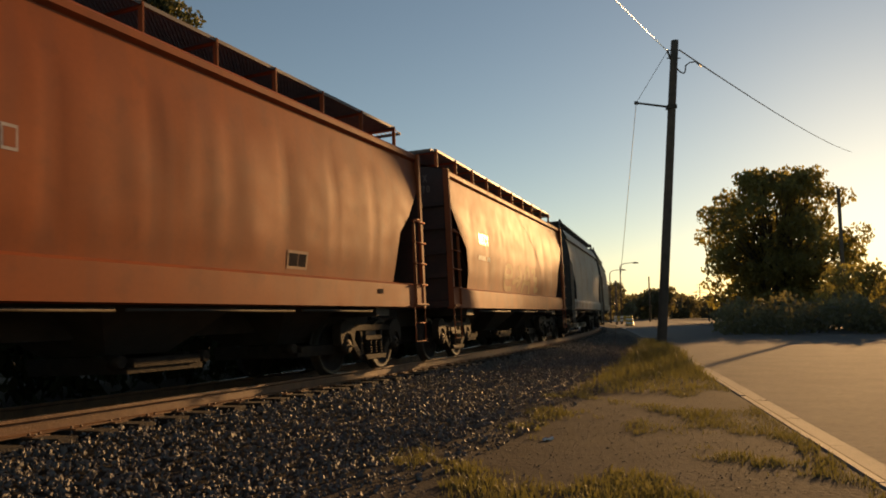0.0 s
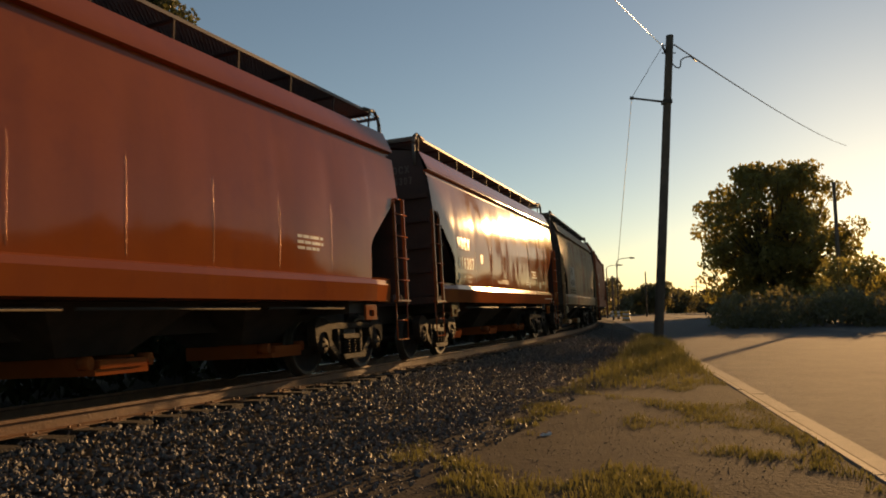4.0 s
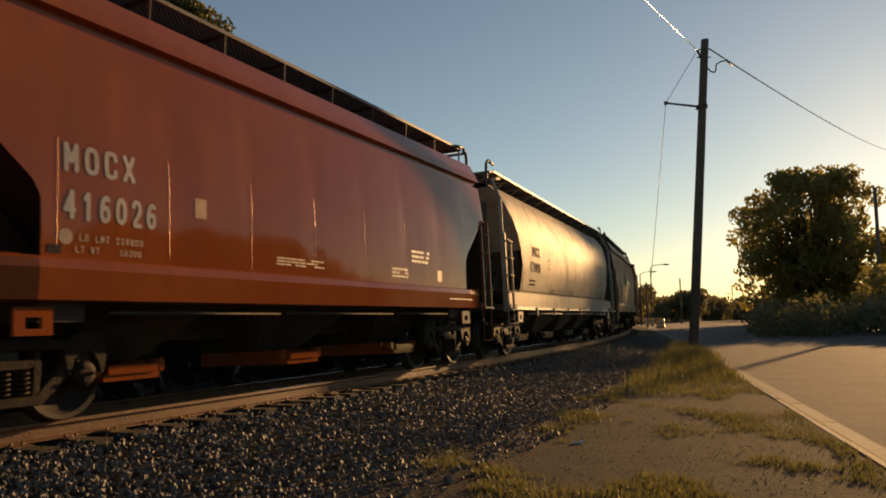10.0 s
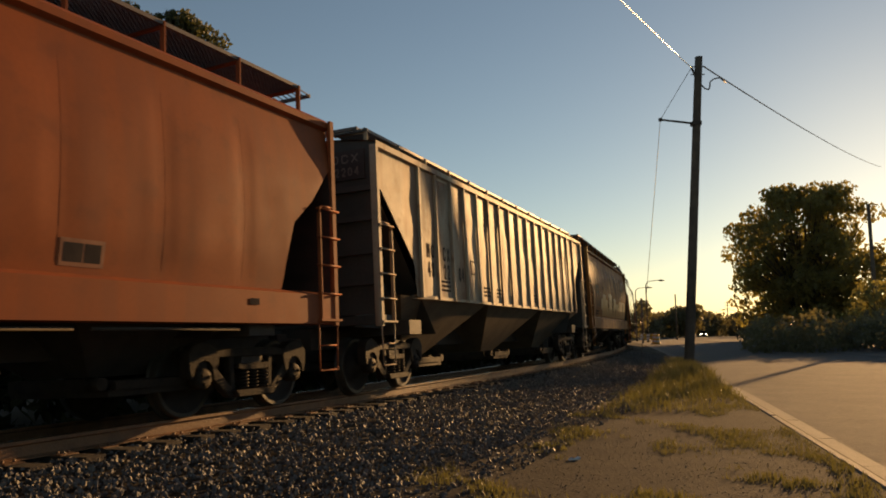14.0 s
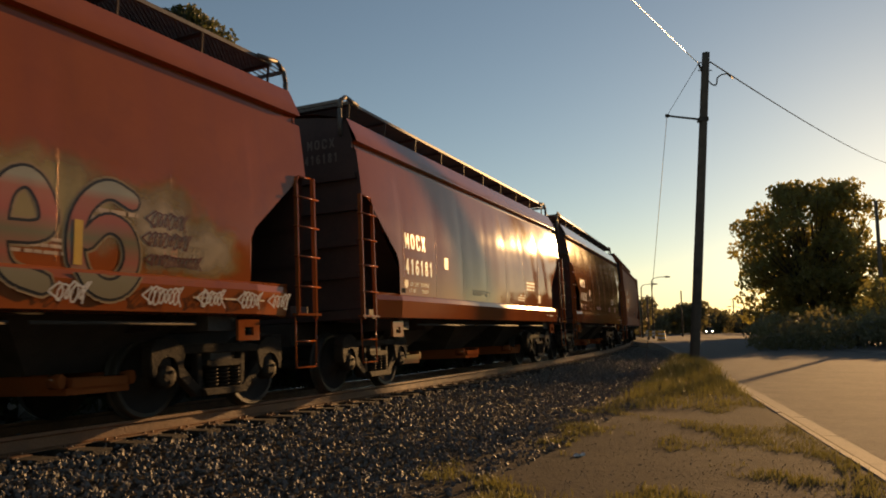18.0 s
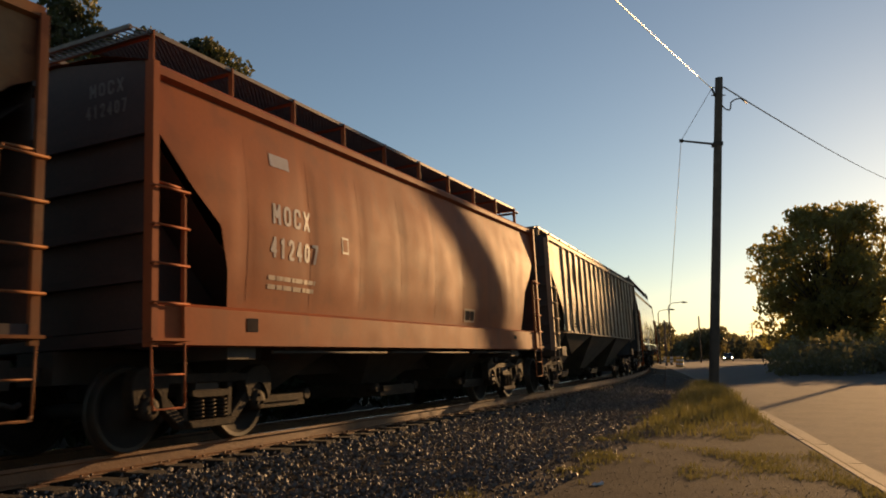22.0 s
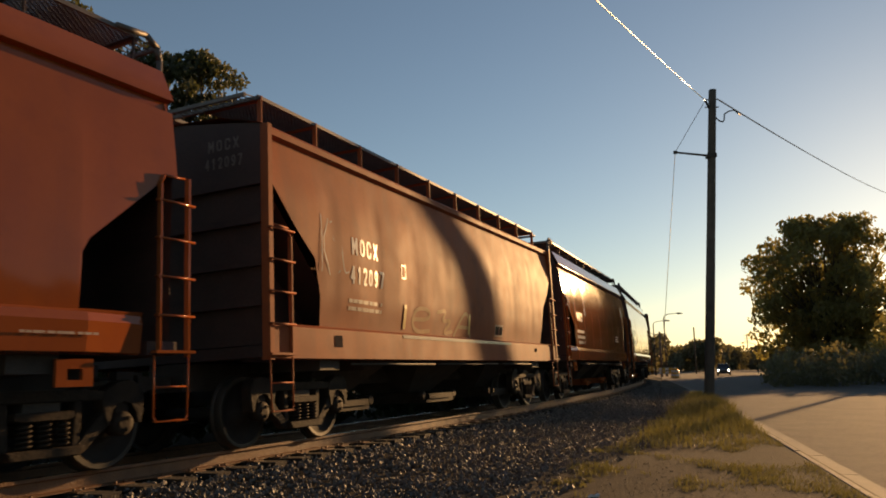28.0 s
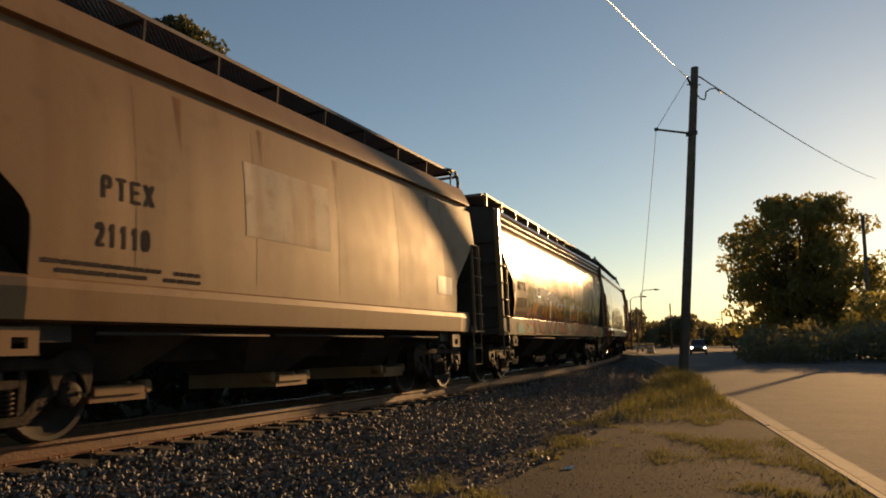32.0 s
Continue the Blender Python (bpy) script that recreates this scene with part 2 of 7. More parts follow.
def box(bm, lo, hi, mat=0):
    """An axis-aligned block from corner lo to corner hi."""
    v = [bm.verts.new((x, y, z)) for x in (lo[0], hi[0]) for y in (lo[1], hi[1]) for z in (lo[2], hi[2])]
    for f in ((0, 1, 3, 2), (4, 6, 7, 5), (0, 4, 5, 1), (2, 3, 7, 6), (0, 2, 6, 4), (1, 5, 7, 3)):
        bm.faces.new([v[i] for i in f]).material_index = mat
    return v


def tube(bm, a, b, r, r2=None, sides=8, mat=0, caps=True):
    """A round bar from a to b."""
    a, b = Vector(a), Vector(b)
    q = (b - a).to_track_quat("Z", "Y")
    rings = []
    for p, rad in ((a, r), (b, r if r2 is None else r2)):
        rings.append([bm.verts.new(p + q @ Vector((rad * math.cos(6.28319 * i / sides), rad * math.sin(6.28319 * i / sides), 0))) for i in range(sides)])
    for i in range(sides):
        f = bm.faces.new((rings[0][i], rings[0][(i + 1) % sides], rings[1][(i + 1) % sides], rings[1][i]))
        f.material_index, f.smooth = mat, True
    if caps:
        bm.faces.new(rings[0][::-1]).material_index = mat
        bm.faces.new(rings[1]).material_index = mat


def bar(bm, a, b, w, h, mat=0):
    """A square bar from a to b, w wide across and h high."""
    a, b = Vector(a), Vector(b)
    d = (b - a).normalized()
    up = Vector((0, 0, 1)) if abs(d.z) < 0.9 else Vector((1, 0, 0))
    x = d.cross(up).normalized() * w / 2
    y = x.cross(d).normalized() * h / 2
    v = [bm.verts.new(p + sx * x + sy * y) for p in (a, b) for sx, sy in ((-1, -1), (1, -1), (1, 1), (-1, 1))]
    for f in ((0, 3, 2, 1), (4, 5, 6, 7), (0, 1, 5, 4), (1, 2, 6, 5), (2, 3, 7, 6), (3, 0, 4, 7)):
        bm.faces.new([v[i] for i in f]).material_index = mat


def slab(bm, pts, y0, y1, mat=0):
    """A plate: the outline pts (x, z) drawn out from y0 to y1."""
    a = [bm.verts.new((x, y0, z)) for x, z in pts]
    b = [bm.verts.new((x, y1, z)) for x, z in pts]
    bm.faces.new(a).material_index = mat
    bm.faces.new(b[::-1]).material_index = mat
    for i in range(len(pts)):
        j = (i + 1) % len(pts)
        bm.faces.new((a[j], a[i], b[i], b[j])).material_index = mat


def bent(bm, pts, r, sides=6, mat=0):
    for a, b in zip(pts, pts[1:]):
        tube(bm, a, b, r, sides=sides, mat=mat)


# ---- ground, road and kerb
def kerb_x(y):
    """Where the road's near edge runs."""
    return 2.29 + 0.262 * y - 0.00025 * y * y


def swell(x, y):
    """Height of the ground: a ballast bank towards the track, flat elsewhere."""
    return 0.035 * noise.noise((x * 0.35, y * 0.35, 3.1)) + 0.012 * noise.noise((x * 1.7, y * 1.7, 0.4))


def off_track(x, y):
    """Distance from the centre line of the track (positive on the camera's side)."""
    c = N0 * (SIDE + 1 / ARC)
    return (Vector((x, y, 0)) - c).length - 1 / ARC


def bank(d):
    """Ballast profile over the distance d from the centre line."""
    d = abs(d)
    top = RAIL_Z - 0.205
    return top if d < 1.55 else max(0.0, top * (1 - (d - 1.55) / 2.3))


def graded(lo, hi, near, far, centre):
    """Grid lines that lie dense near the centre and widen away from it."""
    out, step, x = [centre], near, centre
    while x < hi:
        x += step
        out.append(x)
        step = min(far, step * 1.12)
    step, x = near, centre
    while x > lo:
        x -= step
        out.insert(0, x)
        step = min(far, step * 1.12)
    return out


def build_ground():
    bm = bmesh.new()
    us, ys = graded(-1500, 1500, 0.3, 300, 0), graded(-800, 2500, 0.3, 300, 9)
    us = [u for u in us if u < -0.1] + [-0.01, 0.15, 0.16] + [u for u in us if u > 0.5]
    grid = []
    for y in ys:
        row = []
        for u in us:
            x = kerb_x(min(420, max(-40, y))) + u
            d = off_track(x, y)
            z = swell(x, y) if abs(x) + abs(y) < 200 else 0.0
            z = z * min(1, max(0, -u / 1.5)) + 0.02 * max(0, 1 + u / 1.5)
            if u > 0.155:
                z = -0.3
            z = max(z, bank(d) - 0.05) if abs(d) < 4 else z
            row.append(bm.verts.new((x, y, z)))
        grid.append(row)
    for j in range(len(ys) - 1):
        for i in range(len(us) - 1):
            bm.faces.new((grid[j][i], grid[j][i + 1], grid[j + 1][i + 1], grid[j + 1][i]))
    return tagged(new("ground", mesh("ground", bm, DIRT, True)), "packed brown dirt and gravel verge beside the track", "ground", kind="structure")


def ribbon(bm, xa, xb, za, zb, y0, y1, n, mat=0):
    """A strip along the road between two offsets from the kerb line."""
    prev = None
    for i in range(n + 1):
        y = y0 + (y1 - y0) * (i / n) ** 1.8
        cur = [bm.verts.new((kerb_x(y) + xa, y, za)), bm.verts.new((kerb_x(y) + xb, y, zb))]
        if prev:
            bm.faces.new((prev[0], prev[1], cur[1], cur[0])).material_index = mat
        prev = cur


def build_road():
    bm = bmesh.new()
    ribbon(bm, 0.40, 11.5, -0.07, -0.07, -30, 420, 60)
    ribbon(bm, 11.5, 11.8, -0.07, 0.02, -30, 420, 60)
    ribbon(bm, 11.8, 700, 0.02, 0.1, -30, 420, 60)
    tagged(new("road", mesh("road", bm, ASPHALT)), "worn grey asphalt street running along the track", "road", kind="structure")
    kerb = thing("kerb", "pale chipped concrete kerb along the street", "kerb", kind="structure")
    y = -29.2
    rng = random.Random(4)
    while y < 84:
        ln = 2.4
        b = bmesh.new()
        x0, x1 = kerb_x(y), kerb_x(y + ln - 0.012)
        z = 0.035 + rng.uniform(-0.006, 0.006)
        lo = [bm2 for bm2 in ((x0, y), (x1, y + ln - 0.012))]
        vs = []
        for (x, yy) in lo:
            for dx, zz in ((0.0, -0.2), (0.14, -0.2), (0.135, z - 0.04), (0.10, z), (0.02, z), (0.0, z - 0.02)):
                vs.append(b.verts.new((x + dx + rng.uniform(-0.004, 0.004), yy, zz)))
        for i in range(6):
            j = (i + 1) % 6
            b.faces.new((vs[i], vs[j], vs[6 + j], vs[6 + i]))
        b.faces.new(vs[5::-1])
        b.faces.new(vs[6:])
        part("kerb_stone", b, CONCRETE, kerb)
        b = bmesh.new()
        vs = [b.verts.new((x + dx, yy, zz + rng.uniform(-0.003, 0.003))) for (x, yy) in lo for dx, zz in ((0.13, -0.2), (0.52, -0.2), (0.52, -0.058), (0.13, -0.045))]
        for i in range(4):
            j = (i + 1) % 4
            b.faces.new((vs[i], vs[j], vs[4 + j], vs[4 + i]))
        b.faces.new(vs[3::-1])
        b.faces.new(vs[4:])
        part("gutter_slab", b, GUTTER, kerb)
        y += ln


def build_track():
    top = thing("railway_track", "rusty single railway track on dark ballast", "railway", kind="structure")
    prof = [(-0.036, 0), (0.036, 0), (0.036, -0.035), (0.009, -0.05), (0.009, -0.15), (0.07, -0.165), (0.07, -0.178), (-0.07, -0.178), (-0.07, -0.165), (-0.009, -0.15), (-0.009, -0.05), (-0.036, -0.035)]
    for lat in (0.7525, -0.7525):
        bm = bmesh.new()
        prev = None
        s = -330.0
        while s <= 400:
            m = track_pose(s)
            cur = [bm.verts.new(m @ Vector((0, -lat + y, z))) for y, z in prof]
            if prev:
                for i in range(12):
                    j = (i + 1) % 12
                    bm.faces.new((prev[i], prev[j], cur[j], cur[i])).material_index = 1 if i == 0 else 0
            prev = cur
            s += 1.0 if -60 <= s < 140 else 5.0
        part("rail", bm, [RAIL_SIDE, RAIL_TOP], top, "rust-brown rail with a polished head")
    tie_me, plate_me = bmesh.new(), bmesh.new()
    box(tie_me, (-0.115, -1.3, -0.36), (0.115, 1.3, -0.185))
    box(plate_me, (-0.10, -0.19, -0.185), (0.10, 0.19, -0.172))
    for sx in (-0.06, 0.06):
        for sy in (-0.085, 0.085):
            tube(plate_me, (sx, sy, -0.18), (sx, sy, -0.145), 0.016, sides=6)
    tie_me, plate_me = mesh("tie", tie_me, TIE), mesh("tie_plate", plate_me, RAIL_SIDE)
    rng = random.Random(8)
    for i in range(-60, 130):
        s = i * 0.53
        m = track_pose(s) @ pose(rng.uniform(-0.02, 0.02), rng.uniform(-0.04, 0.04), rng.uniform(-0.008, 0.0), 0, 0, rng.uniform(-1, 1))
        tie = part("tie", tie_me, None, top)
        tie.matrix_basis = m
        for lat in (0.7525, -0.7525):
            p = part("tie_plate", plate_me, None, tie)
            p.matrix_basis = pose(0, -lat, 0.002)


def stones(name, label, count, where, size, mat, seed, kind="stuff", category="gravel"):
    """Many loose angular stones, joined."""
    rng = random.Random(seed)
    verts, faces = [], []
    base = [(1, 0, -.3), (-.2, 1, -.2), (-.9, -.5, -.3), (.2, -.9, .1), (.1, .2, 1), (.5, .6, .5), (-.6, .4, .5)]
    tri = [(0, 5, 4), (0, 4, 3), (3, 4, 2), (2, 4, 6), (6, 4, 5), (5, 1, 6), (6, 1, 2), (0, 1, 5), (0, 3, 2), (0, 2, 1)]
    for _ in range(count):
        x, y, z = where(rng)
        r = rng.uniform(*size)
        q = Euler((rng.uniform(0, 6.3), rng.uniform(0, 6.3), rng.uniform(0, 6.3))).to_matrix()
        sc = (rng.uniform(0.7, 1.3), rng.uniform(0.6, 1.1), rng.uniform(0.5, 0.9))
        k = len(verts)
        for b in base:
            p = q @ Vector((b[0] * sc[0] * r, b[1] * sc[1] * r, b[2] * sc[2] * r))
            verts.append((x + p.x, y + p.y, z + p.z))
        faces += [(a + k, b + k, c + k) for a, b, c in tri]
    me = bpy.data.meshes.new(name)
    me.from_pydata(verts, [], faces)
    me.materials.append(mat)
    return tagged(new(name, me), label, category, kind=kind)


def ballast_spot(rng):
    s = 2 + 46 * rng.random() ** 1.7 if rng.random() < 0.85 else rng.uniform(-24, 4)
    d = rng.choice((rng.uniform(0.9, 4.6), rng.uniform(1.4, 3.9)))
    if rng.random() < 0.10:
        d = rng.uniform(-0.6, 0.7)
    p, h = line(s)
    n = Vector((math.sin(radians(h)), -math.cos(radians(h)), 0))
    q = p + n * d
    return q.x, q.y, max(bank(d), swell(q.x, q.y)) + rng.uniform(-0.02, 0.025)


def verge_spot(rng):
    y = 3 + 24 * rng.random() ** 1.6
    x = rng.uniform(-3.0, kerb_x(y) - 0.1)
    return x, y, swell(x, y) + 0.005


def grass(name, label, count, where, height, mat, seed):
    rng = random.Random(seed)
    verts, faces = [], []
    for _ in range(count):
        x, y, z, h = where(rng)
        h *= rng.uniform(*height)
        a, lean = rng.uniform(0, 6.3), rng.uniform(0.1, 0.7) * h
        w = 0.004 + 0.006 * h + 0.00012 * y
        dx, dy = math.cos(a), math.sin(a)
        b = rng.uniform(0, 6.3)
        lx, ly = lean * math.cos(b), lean * math.sin(b)
        k = len(verts)
        verts += [(x - dx * w, y - dy * w, z), (x + dx * w, y + dy * w, z), (x + lx * 0.4 + dx * w * 0.7, y + ly * 0.4 + dy * w * 0.7, z + h * 0.6), (x + lx * 0.4 - dx * w * 0.7, y + ly * 0.4 - dy * w * 0.7, z + h * 0.6), (x + lx, y + ly, z + h)]
        faces += [(k, k + 1, k + 2, k + 3), (k + 3, k + 2, k + 4)]
    me = bpy.data.meshes.new(name)
    me.from_pydata(verts, [], faces)
    me.materials.append(mat)
    return tagged(new(name, me), label, "grass", kind="stuff")


def verge_grass(rng):
    while True:
        y = 4.5 + 30 * rng.random() ** 1.5
        x = rng.uniform(-2.5, kerb_x(y) - 0.02)
        if off_track(x, y) < 3.6:
            continue
        n = noise.noise((x * 0.9, y * 0.55, 7.7)) + 0.35 * noise.noise((x * 3, y * 3, 1.0))
        edge = max(0.0, 1 - abs(x - kerb_x(y)) / 0.5)
        if n + edge * 0.6 > 0.12 + rng.random() * 0.35:
            return x, y, swell(x, y) - 0.005, 1.0


def tall_grass(rng):
    while True:
        y = rng.uniform(15, 40)
        x = rng.uniform(off_line(y) + 0.3, kerb_x(y) + 0.02)
        n = noise.noise((x * 0.5, y * 0.22, 4.2)) * 0.5 + 0.5
        mid = max(0.0, 1 - abs(y - 29) / 16)
        if rng.random() < 0.25 + 0.75 * mid * n:
            return x, y, 0.0, (0.16 + 0.45 * mid) * (0.4 + n)


def off_line(y):
    """x of the ballast's foot at y."""
    x = -6.0
    while off_track(x, y) < 3.7:
        x += 0.2
    return x


# ---- poles, wires and street lamps
def catenary(a, b, sag, n=18):
    a, b = Vector(a), Vector(b)
    return [a.lerp(b, i / n) - Vector((0, 0, sag * 4 * (i / n) * (1 - i / n))) for i in range(n + 1)]


def build_pole():
    p = thing("utility_pole", "weathered wooden utility pole with a steel outrigger arm", "pole")
    base, tip = Vector((9.76, 30.5, -0.32)), Vector((10.81, 30.5, 12.79))
    bm = bmesh.new()
    prev, n = None, 14
    for i in range(n + 1):
        c, r = base.lerp(tip, i / n), 0.20 - 0.045 * i / n
        ring = [bm.verts.new(c + Vector((r * math.cos(6.2832 * k / 12), r * math.sin(6.2832 * k / 12), 0)) * (1 + 0.03 * noise.noise((k, i * 0.7, 2)))) for k in range(12)]
        if prev:
            for k in range(12):
                bm.faces.new((prev[k], prev[(k + 1) % 12], ring[(k + 1) % 12], ring[k])).smooth = True
        prev = ring
    bm.faces.new(prev)
    part("shaft", bm, WOOD, p)
    joint, armtip = Vector((10.55, 30.5, 9.98)), Vector((9.11, 30.5, 10.16))
    bm = bmesh.new()
    tube(bm, joint, armtip, 0.047, 0.042)
    part("arm", bm, IRON, p, "dark steel outrigger arm")
    bm = bmesh.new()
    tube(bm, armtip - Vector((0.06, 0, 0)), armtip + Vector((0.07, 0, 0)), 0.075)
    part("arm_clamp", bm, IRON, p)
    bm = bmesh.new()
    box(bm, (10.38, 30.32, 9.9), (10.74, 30.68, 10.06))
    part("arm_band", bm, IRON, p)
    clamp = Vector((10.47, 30.45, 12.33))
    for z in (12.38, 12.05):
        bm = bmesh.new()
        tube(bm, (10.45, 30.5, z), (11.02, 30.5, z), 0.024)
        part("through_bolt", bm, IRON, p)
    bm = bmesh.new()
    tube(bm, clamp, clamp + Vector((0.2, 0.05, -0.46)), 0.045)
    part("wire_grip", bm, IRON, p)
    bm = bmesh.new()
    bent(bm, [clamp, armtip, Vector((8.13, 31.5, 0.0))], 0.011, 5)
    part("guy_wire", bm, CABLE, p, "thin guy wire run over the arm to the ground")
    for a, b, sag, r, sheath in ((clamp, Vector((-7.1, -4.8, 6.1)), 0.2, 0.019, WIRE), (Vector((10.98, 30.5, 12.4)), Vector((59.6, 101.0, 23.2)), 0.5, 0.028, CABLE)):
        bm = bmesh.new()
        line_, last = catenary(a, b, sag, 40), None
        for i, p0 in enumerate(line_):
            d = (line_[min(i + 1, 40)] - line_[max(i - 1, 0)]).normalized()
            sx = d.cross(Vector((0, 0, 1))).normalized()
            sz = sx.cross(d)
            ring = [bm.verts.new(p0 + (sx * math.cos(0.7854 * k) + sz * math.sin(0.7854 * k)) * r) for k in range(8)]
            if last:
                for k in range(8):
                    bm.faces.new((last[k], last[(k + 1) % 8], ring[(k + 1) % 8], ring[k]))
            last = ring
        tagged(new("overhead_wire", mesh("overhead_wire", bm, sheath, True)), "overhead service wire strung from the wooden pole", "wire", kind="structure")
    bm = bmesh.new()
    bent(bm, [Vector(v) for v in ((10.85, 30.5, 11.62), (11.0, 30.5, 11.45), (11.15, 30.5, 11.41), (11.2, 30.5, 11.5), (11.23, 30.5, 11.74), (11.45, 30.6, 11.9), (11.72, 30.7, 11.97), (12.3, 31.6, 12.05))], 0.028, 6)
    part("drip_loop", bm, IRON, p, "looped black service cable")


def polar(az, dist, z=0.0):
    a = radians(az)
    return Vector((math.sin(a) * dist, math.cos(a) * dist, z))


def street_lamp(az, dist, height, arm, label):
    o = thing("street_lamp", label, "street lamp", "street lamps", m=pose(*polar(az, dist), 0, 0, 0))
    bm = bmesh.new()
    tube(bm, (0, 0, 0), (0, 0, height - 0.5), 0.13, 0.09)
    tube(bm, (0, 0, 0), (0, 0, 0.4), 0.2)
    part("column", bm, IRON, o)
    bm = bmesh.new()
    bent(bm, [Vector((0, 0, height - 0.55)), Vector((0.1 * arm, 0, height - 0.2)), Vector((0.35 * arm, 0, height)), Vector((arm, 0, height + 0.12))], 0.06)
    part("arm", bm, IRON, o)
    bm = bmesh.new()
    k = 1 if arm > 0 else -1
    slab(bm, [(arm, height + 0.05), (arm + 0.25 * k, height - 0.04), (arm + 0.8 * k, height + 0.0), (arm + 0.85 * k, height + 0.1), (arm + 0.3 * k, height + 0.22), (arm, height + 0.2)], -0.16, 0.16)
    part("lamp_head", bm, DUSTY, o)


# ---- trees
def foliage(rng, centres, per, leaf, mat, name="crown"):
    """Leaf clumps: small crossed leaves scattered through each lobe, thinning outwards."""
    verts, faces = [], []
    for c, r in centres:
        for _ in range(int(per * r * r)):
            u = Vector((rng.gauss(0, 1), rng.gauss(0, 1), rng.gauss(0, 1))).normalized()
            p = c + Vector((u.x, u.y, u.z * 0.85)) * r * (0.45 + 0.55 * rng.random() ** 0.5) * (1 + 0.22 * noise.noise(u * 2.3 + c))
            e = leaf * rng.uniform(0.6, 1.4)
            q = Euler((rng.uniform(0, 6.3), rng.uniform(0, 6.3), rng.uniform(0, 6.3))).to_matrix()
            k = len(verts)
            for a in ((-1, 0, 0), (-0.2, -0.55, 0.12), (1, 0, 0), (-0.2, 0.55, 0.12)):
                v = p + q @ Vector(a) * e
                verts.append(v[:])
            faces.append((k, k + 1, k + 2, k + 3))
    me = bpy.data.meshes.new(name)
    me.from_pydata(verts, [], faces)
    me.materials.append(mat)
    return me


def tree(at, height, spread, label, seed, lobes=26, per=190, leaf=0.16, mat=None, low=0.12, trunk=0.32, lump=1.0):
    rng = random.Random(seed)
    o = thing("tree", label, "tree", m=pose(*at))
    bm = bmesh.new()
    fork = Vector((rng.uniform(-0.2, 0.2), rng.uniform(-0.2, 0.2), height * 0.3))
    tube(bm, (0, 0, -0.3), fork, trunk, trunk * 0.72, 10)
    centres = []
    for i in range(lobes):
        a, v = rng.uniform(0, 6.2832), rng.random()
        z = height * (low + (0.90 + 0.06 * (1 - lump) - low) * v)
        belly = math.sin(math.pi * min(1, max(0.0, (v * 0.70 + 0.19)))) ** 0.6
        r = spread * belly * rng.uniform(0.25, 0.85 + 0.12 * (1 - lump))
        size = rng.uniform(0.16, 0.30) * spread * lump
        c = Vector((r * math.cos(a), r * math.sin(a), z))
        centres.append((c, size))
        mid = fork.lerp(c, 0.5) + Vector((0, 0, -0.04 * height))
        tube(bm, fork.lerp(Vector((0, 0, height * 0.15)), rng.random() * 0.4), mid, trunk * 0.3, trunk * 0.18, 6)
        tube(bm, mid, c, trunk * 0.18, 0.03, 6)
    part("trunk", bm, BARK, o)
    part("crown", foliage(rng, centres, per, leaf, mat or LEAF), None, o)
    return o


# ---- covered hopper wagons: x forward, y to the left, z up from the rail tops
KINDS = {
    # side profile (z, half width) from the eave down, end opening (distance from the end, z), sill profile, panel pitch, dents
    "trough": dict(side=[(4.12, 1.47), (4.06, 1.535), (3.98, 1.535), (3.94, 1.47), (3.7, 1.50), (3.3, 1.56), (2.9, 1.593), (2.4, 1.60), (1.95, 1.575), (1.6, 1.52), (1.52, 1.51)],
                   cut=[(0.0, 3.35), (0.10, 3.3), (0.55, 2.80), (0.98, 2.45), (1.12, 1.95), (1.16, 1.62)], sill=[(1.54, 1.52), (1.50, 1.585), (1.10, 1.585), (1.09, 1.48)], sill_from=0.02, panel=1.28, phase=0.39, dent=0.020, roof=4.36, board=(4.60, 0.30, 1.22)),
    "flush": dict(side=[(4.29, 1.33), (3.93, 1.50), (3.90, 1.50), (3.89, 1.41), (3.79, 1.41), (3.76, 1.49), (3.3, 1.545), (2.9, 1.585), (2.4, 1.605), (1.9, 1.60), (1.5, 1.585)],
                  cut=[(0.0, 3.02), (0.20, 2.98), (0.28, 2.88), (1.08, 2.2), (1.16, 2.06), (1.17, 1.56)], sill=[(1.54, 1.56), (1.50, 1.64), (1.42, 1.66), (1.14, 1.63), (1.12, 1.5)], sill_from=0.42, panel=1.37, phase=-4.67, dent=0.010, roof=4.5, board=(4.64, 0.22, 1.22), out=0.15),
    "tank": dict(side=[(4.22, 1.05), (4.05, 1.22), (3.8, 1.38), (3.4, 1.52), (3.0, 1.59), (2.6, 1.60), (2.2, 1.575), (1.8, 1.50), (1.55, 1.44)],
                 cut=[(0.55, 4.1), (0.75, 3.7), (1.15, 3.0), (1.45, 2.4), (1.5, 2.1), (1.35, 1.7), (1.1, 1.55)], sill=[(1.58, 1.44), (1.55, 1.50), (1.2, 1.50), (1.13, 1.52), (1.11, 1.42)], sill_from=0.25, panel=1.43, phase=0.2, dent=0.010, roof=4.38, board=(4.43, 0.55, 1.32)),
    "ribbed": dict(side=[(4.12, 1.56), (4.02, 1.56), (4.0, 1.50), (3.2, 1.50), (2.4, 1.50), (1.62, 1.50)],
                   cut=[(0.0, 3.45), (0.25, 3.32), (1.45, 2.25), (1.5, 2.05), (1.52, 1.64)], sill=[(1.65, 1.50), (1.64, 1.535), (1.585, 1.535), (1.575, 1.46)], sill_from=1.45, panel=0.794, phase=0.232, dent=0.024, roof=4.28, board=(4.42, 0.62, 1.22)),
}
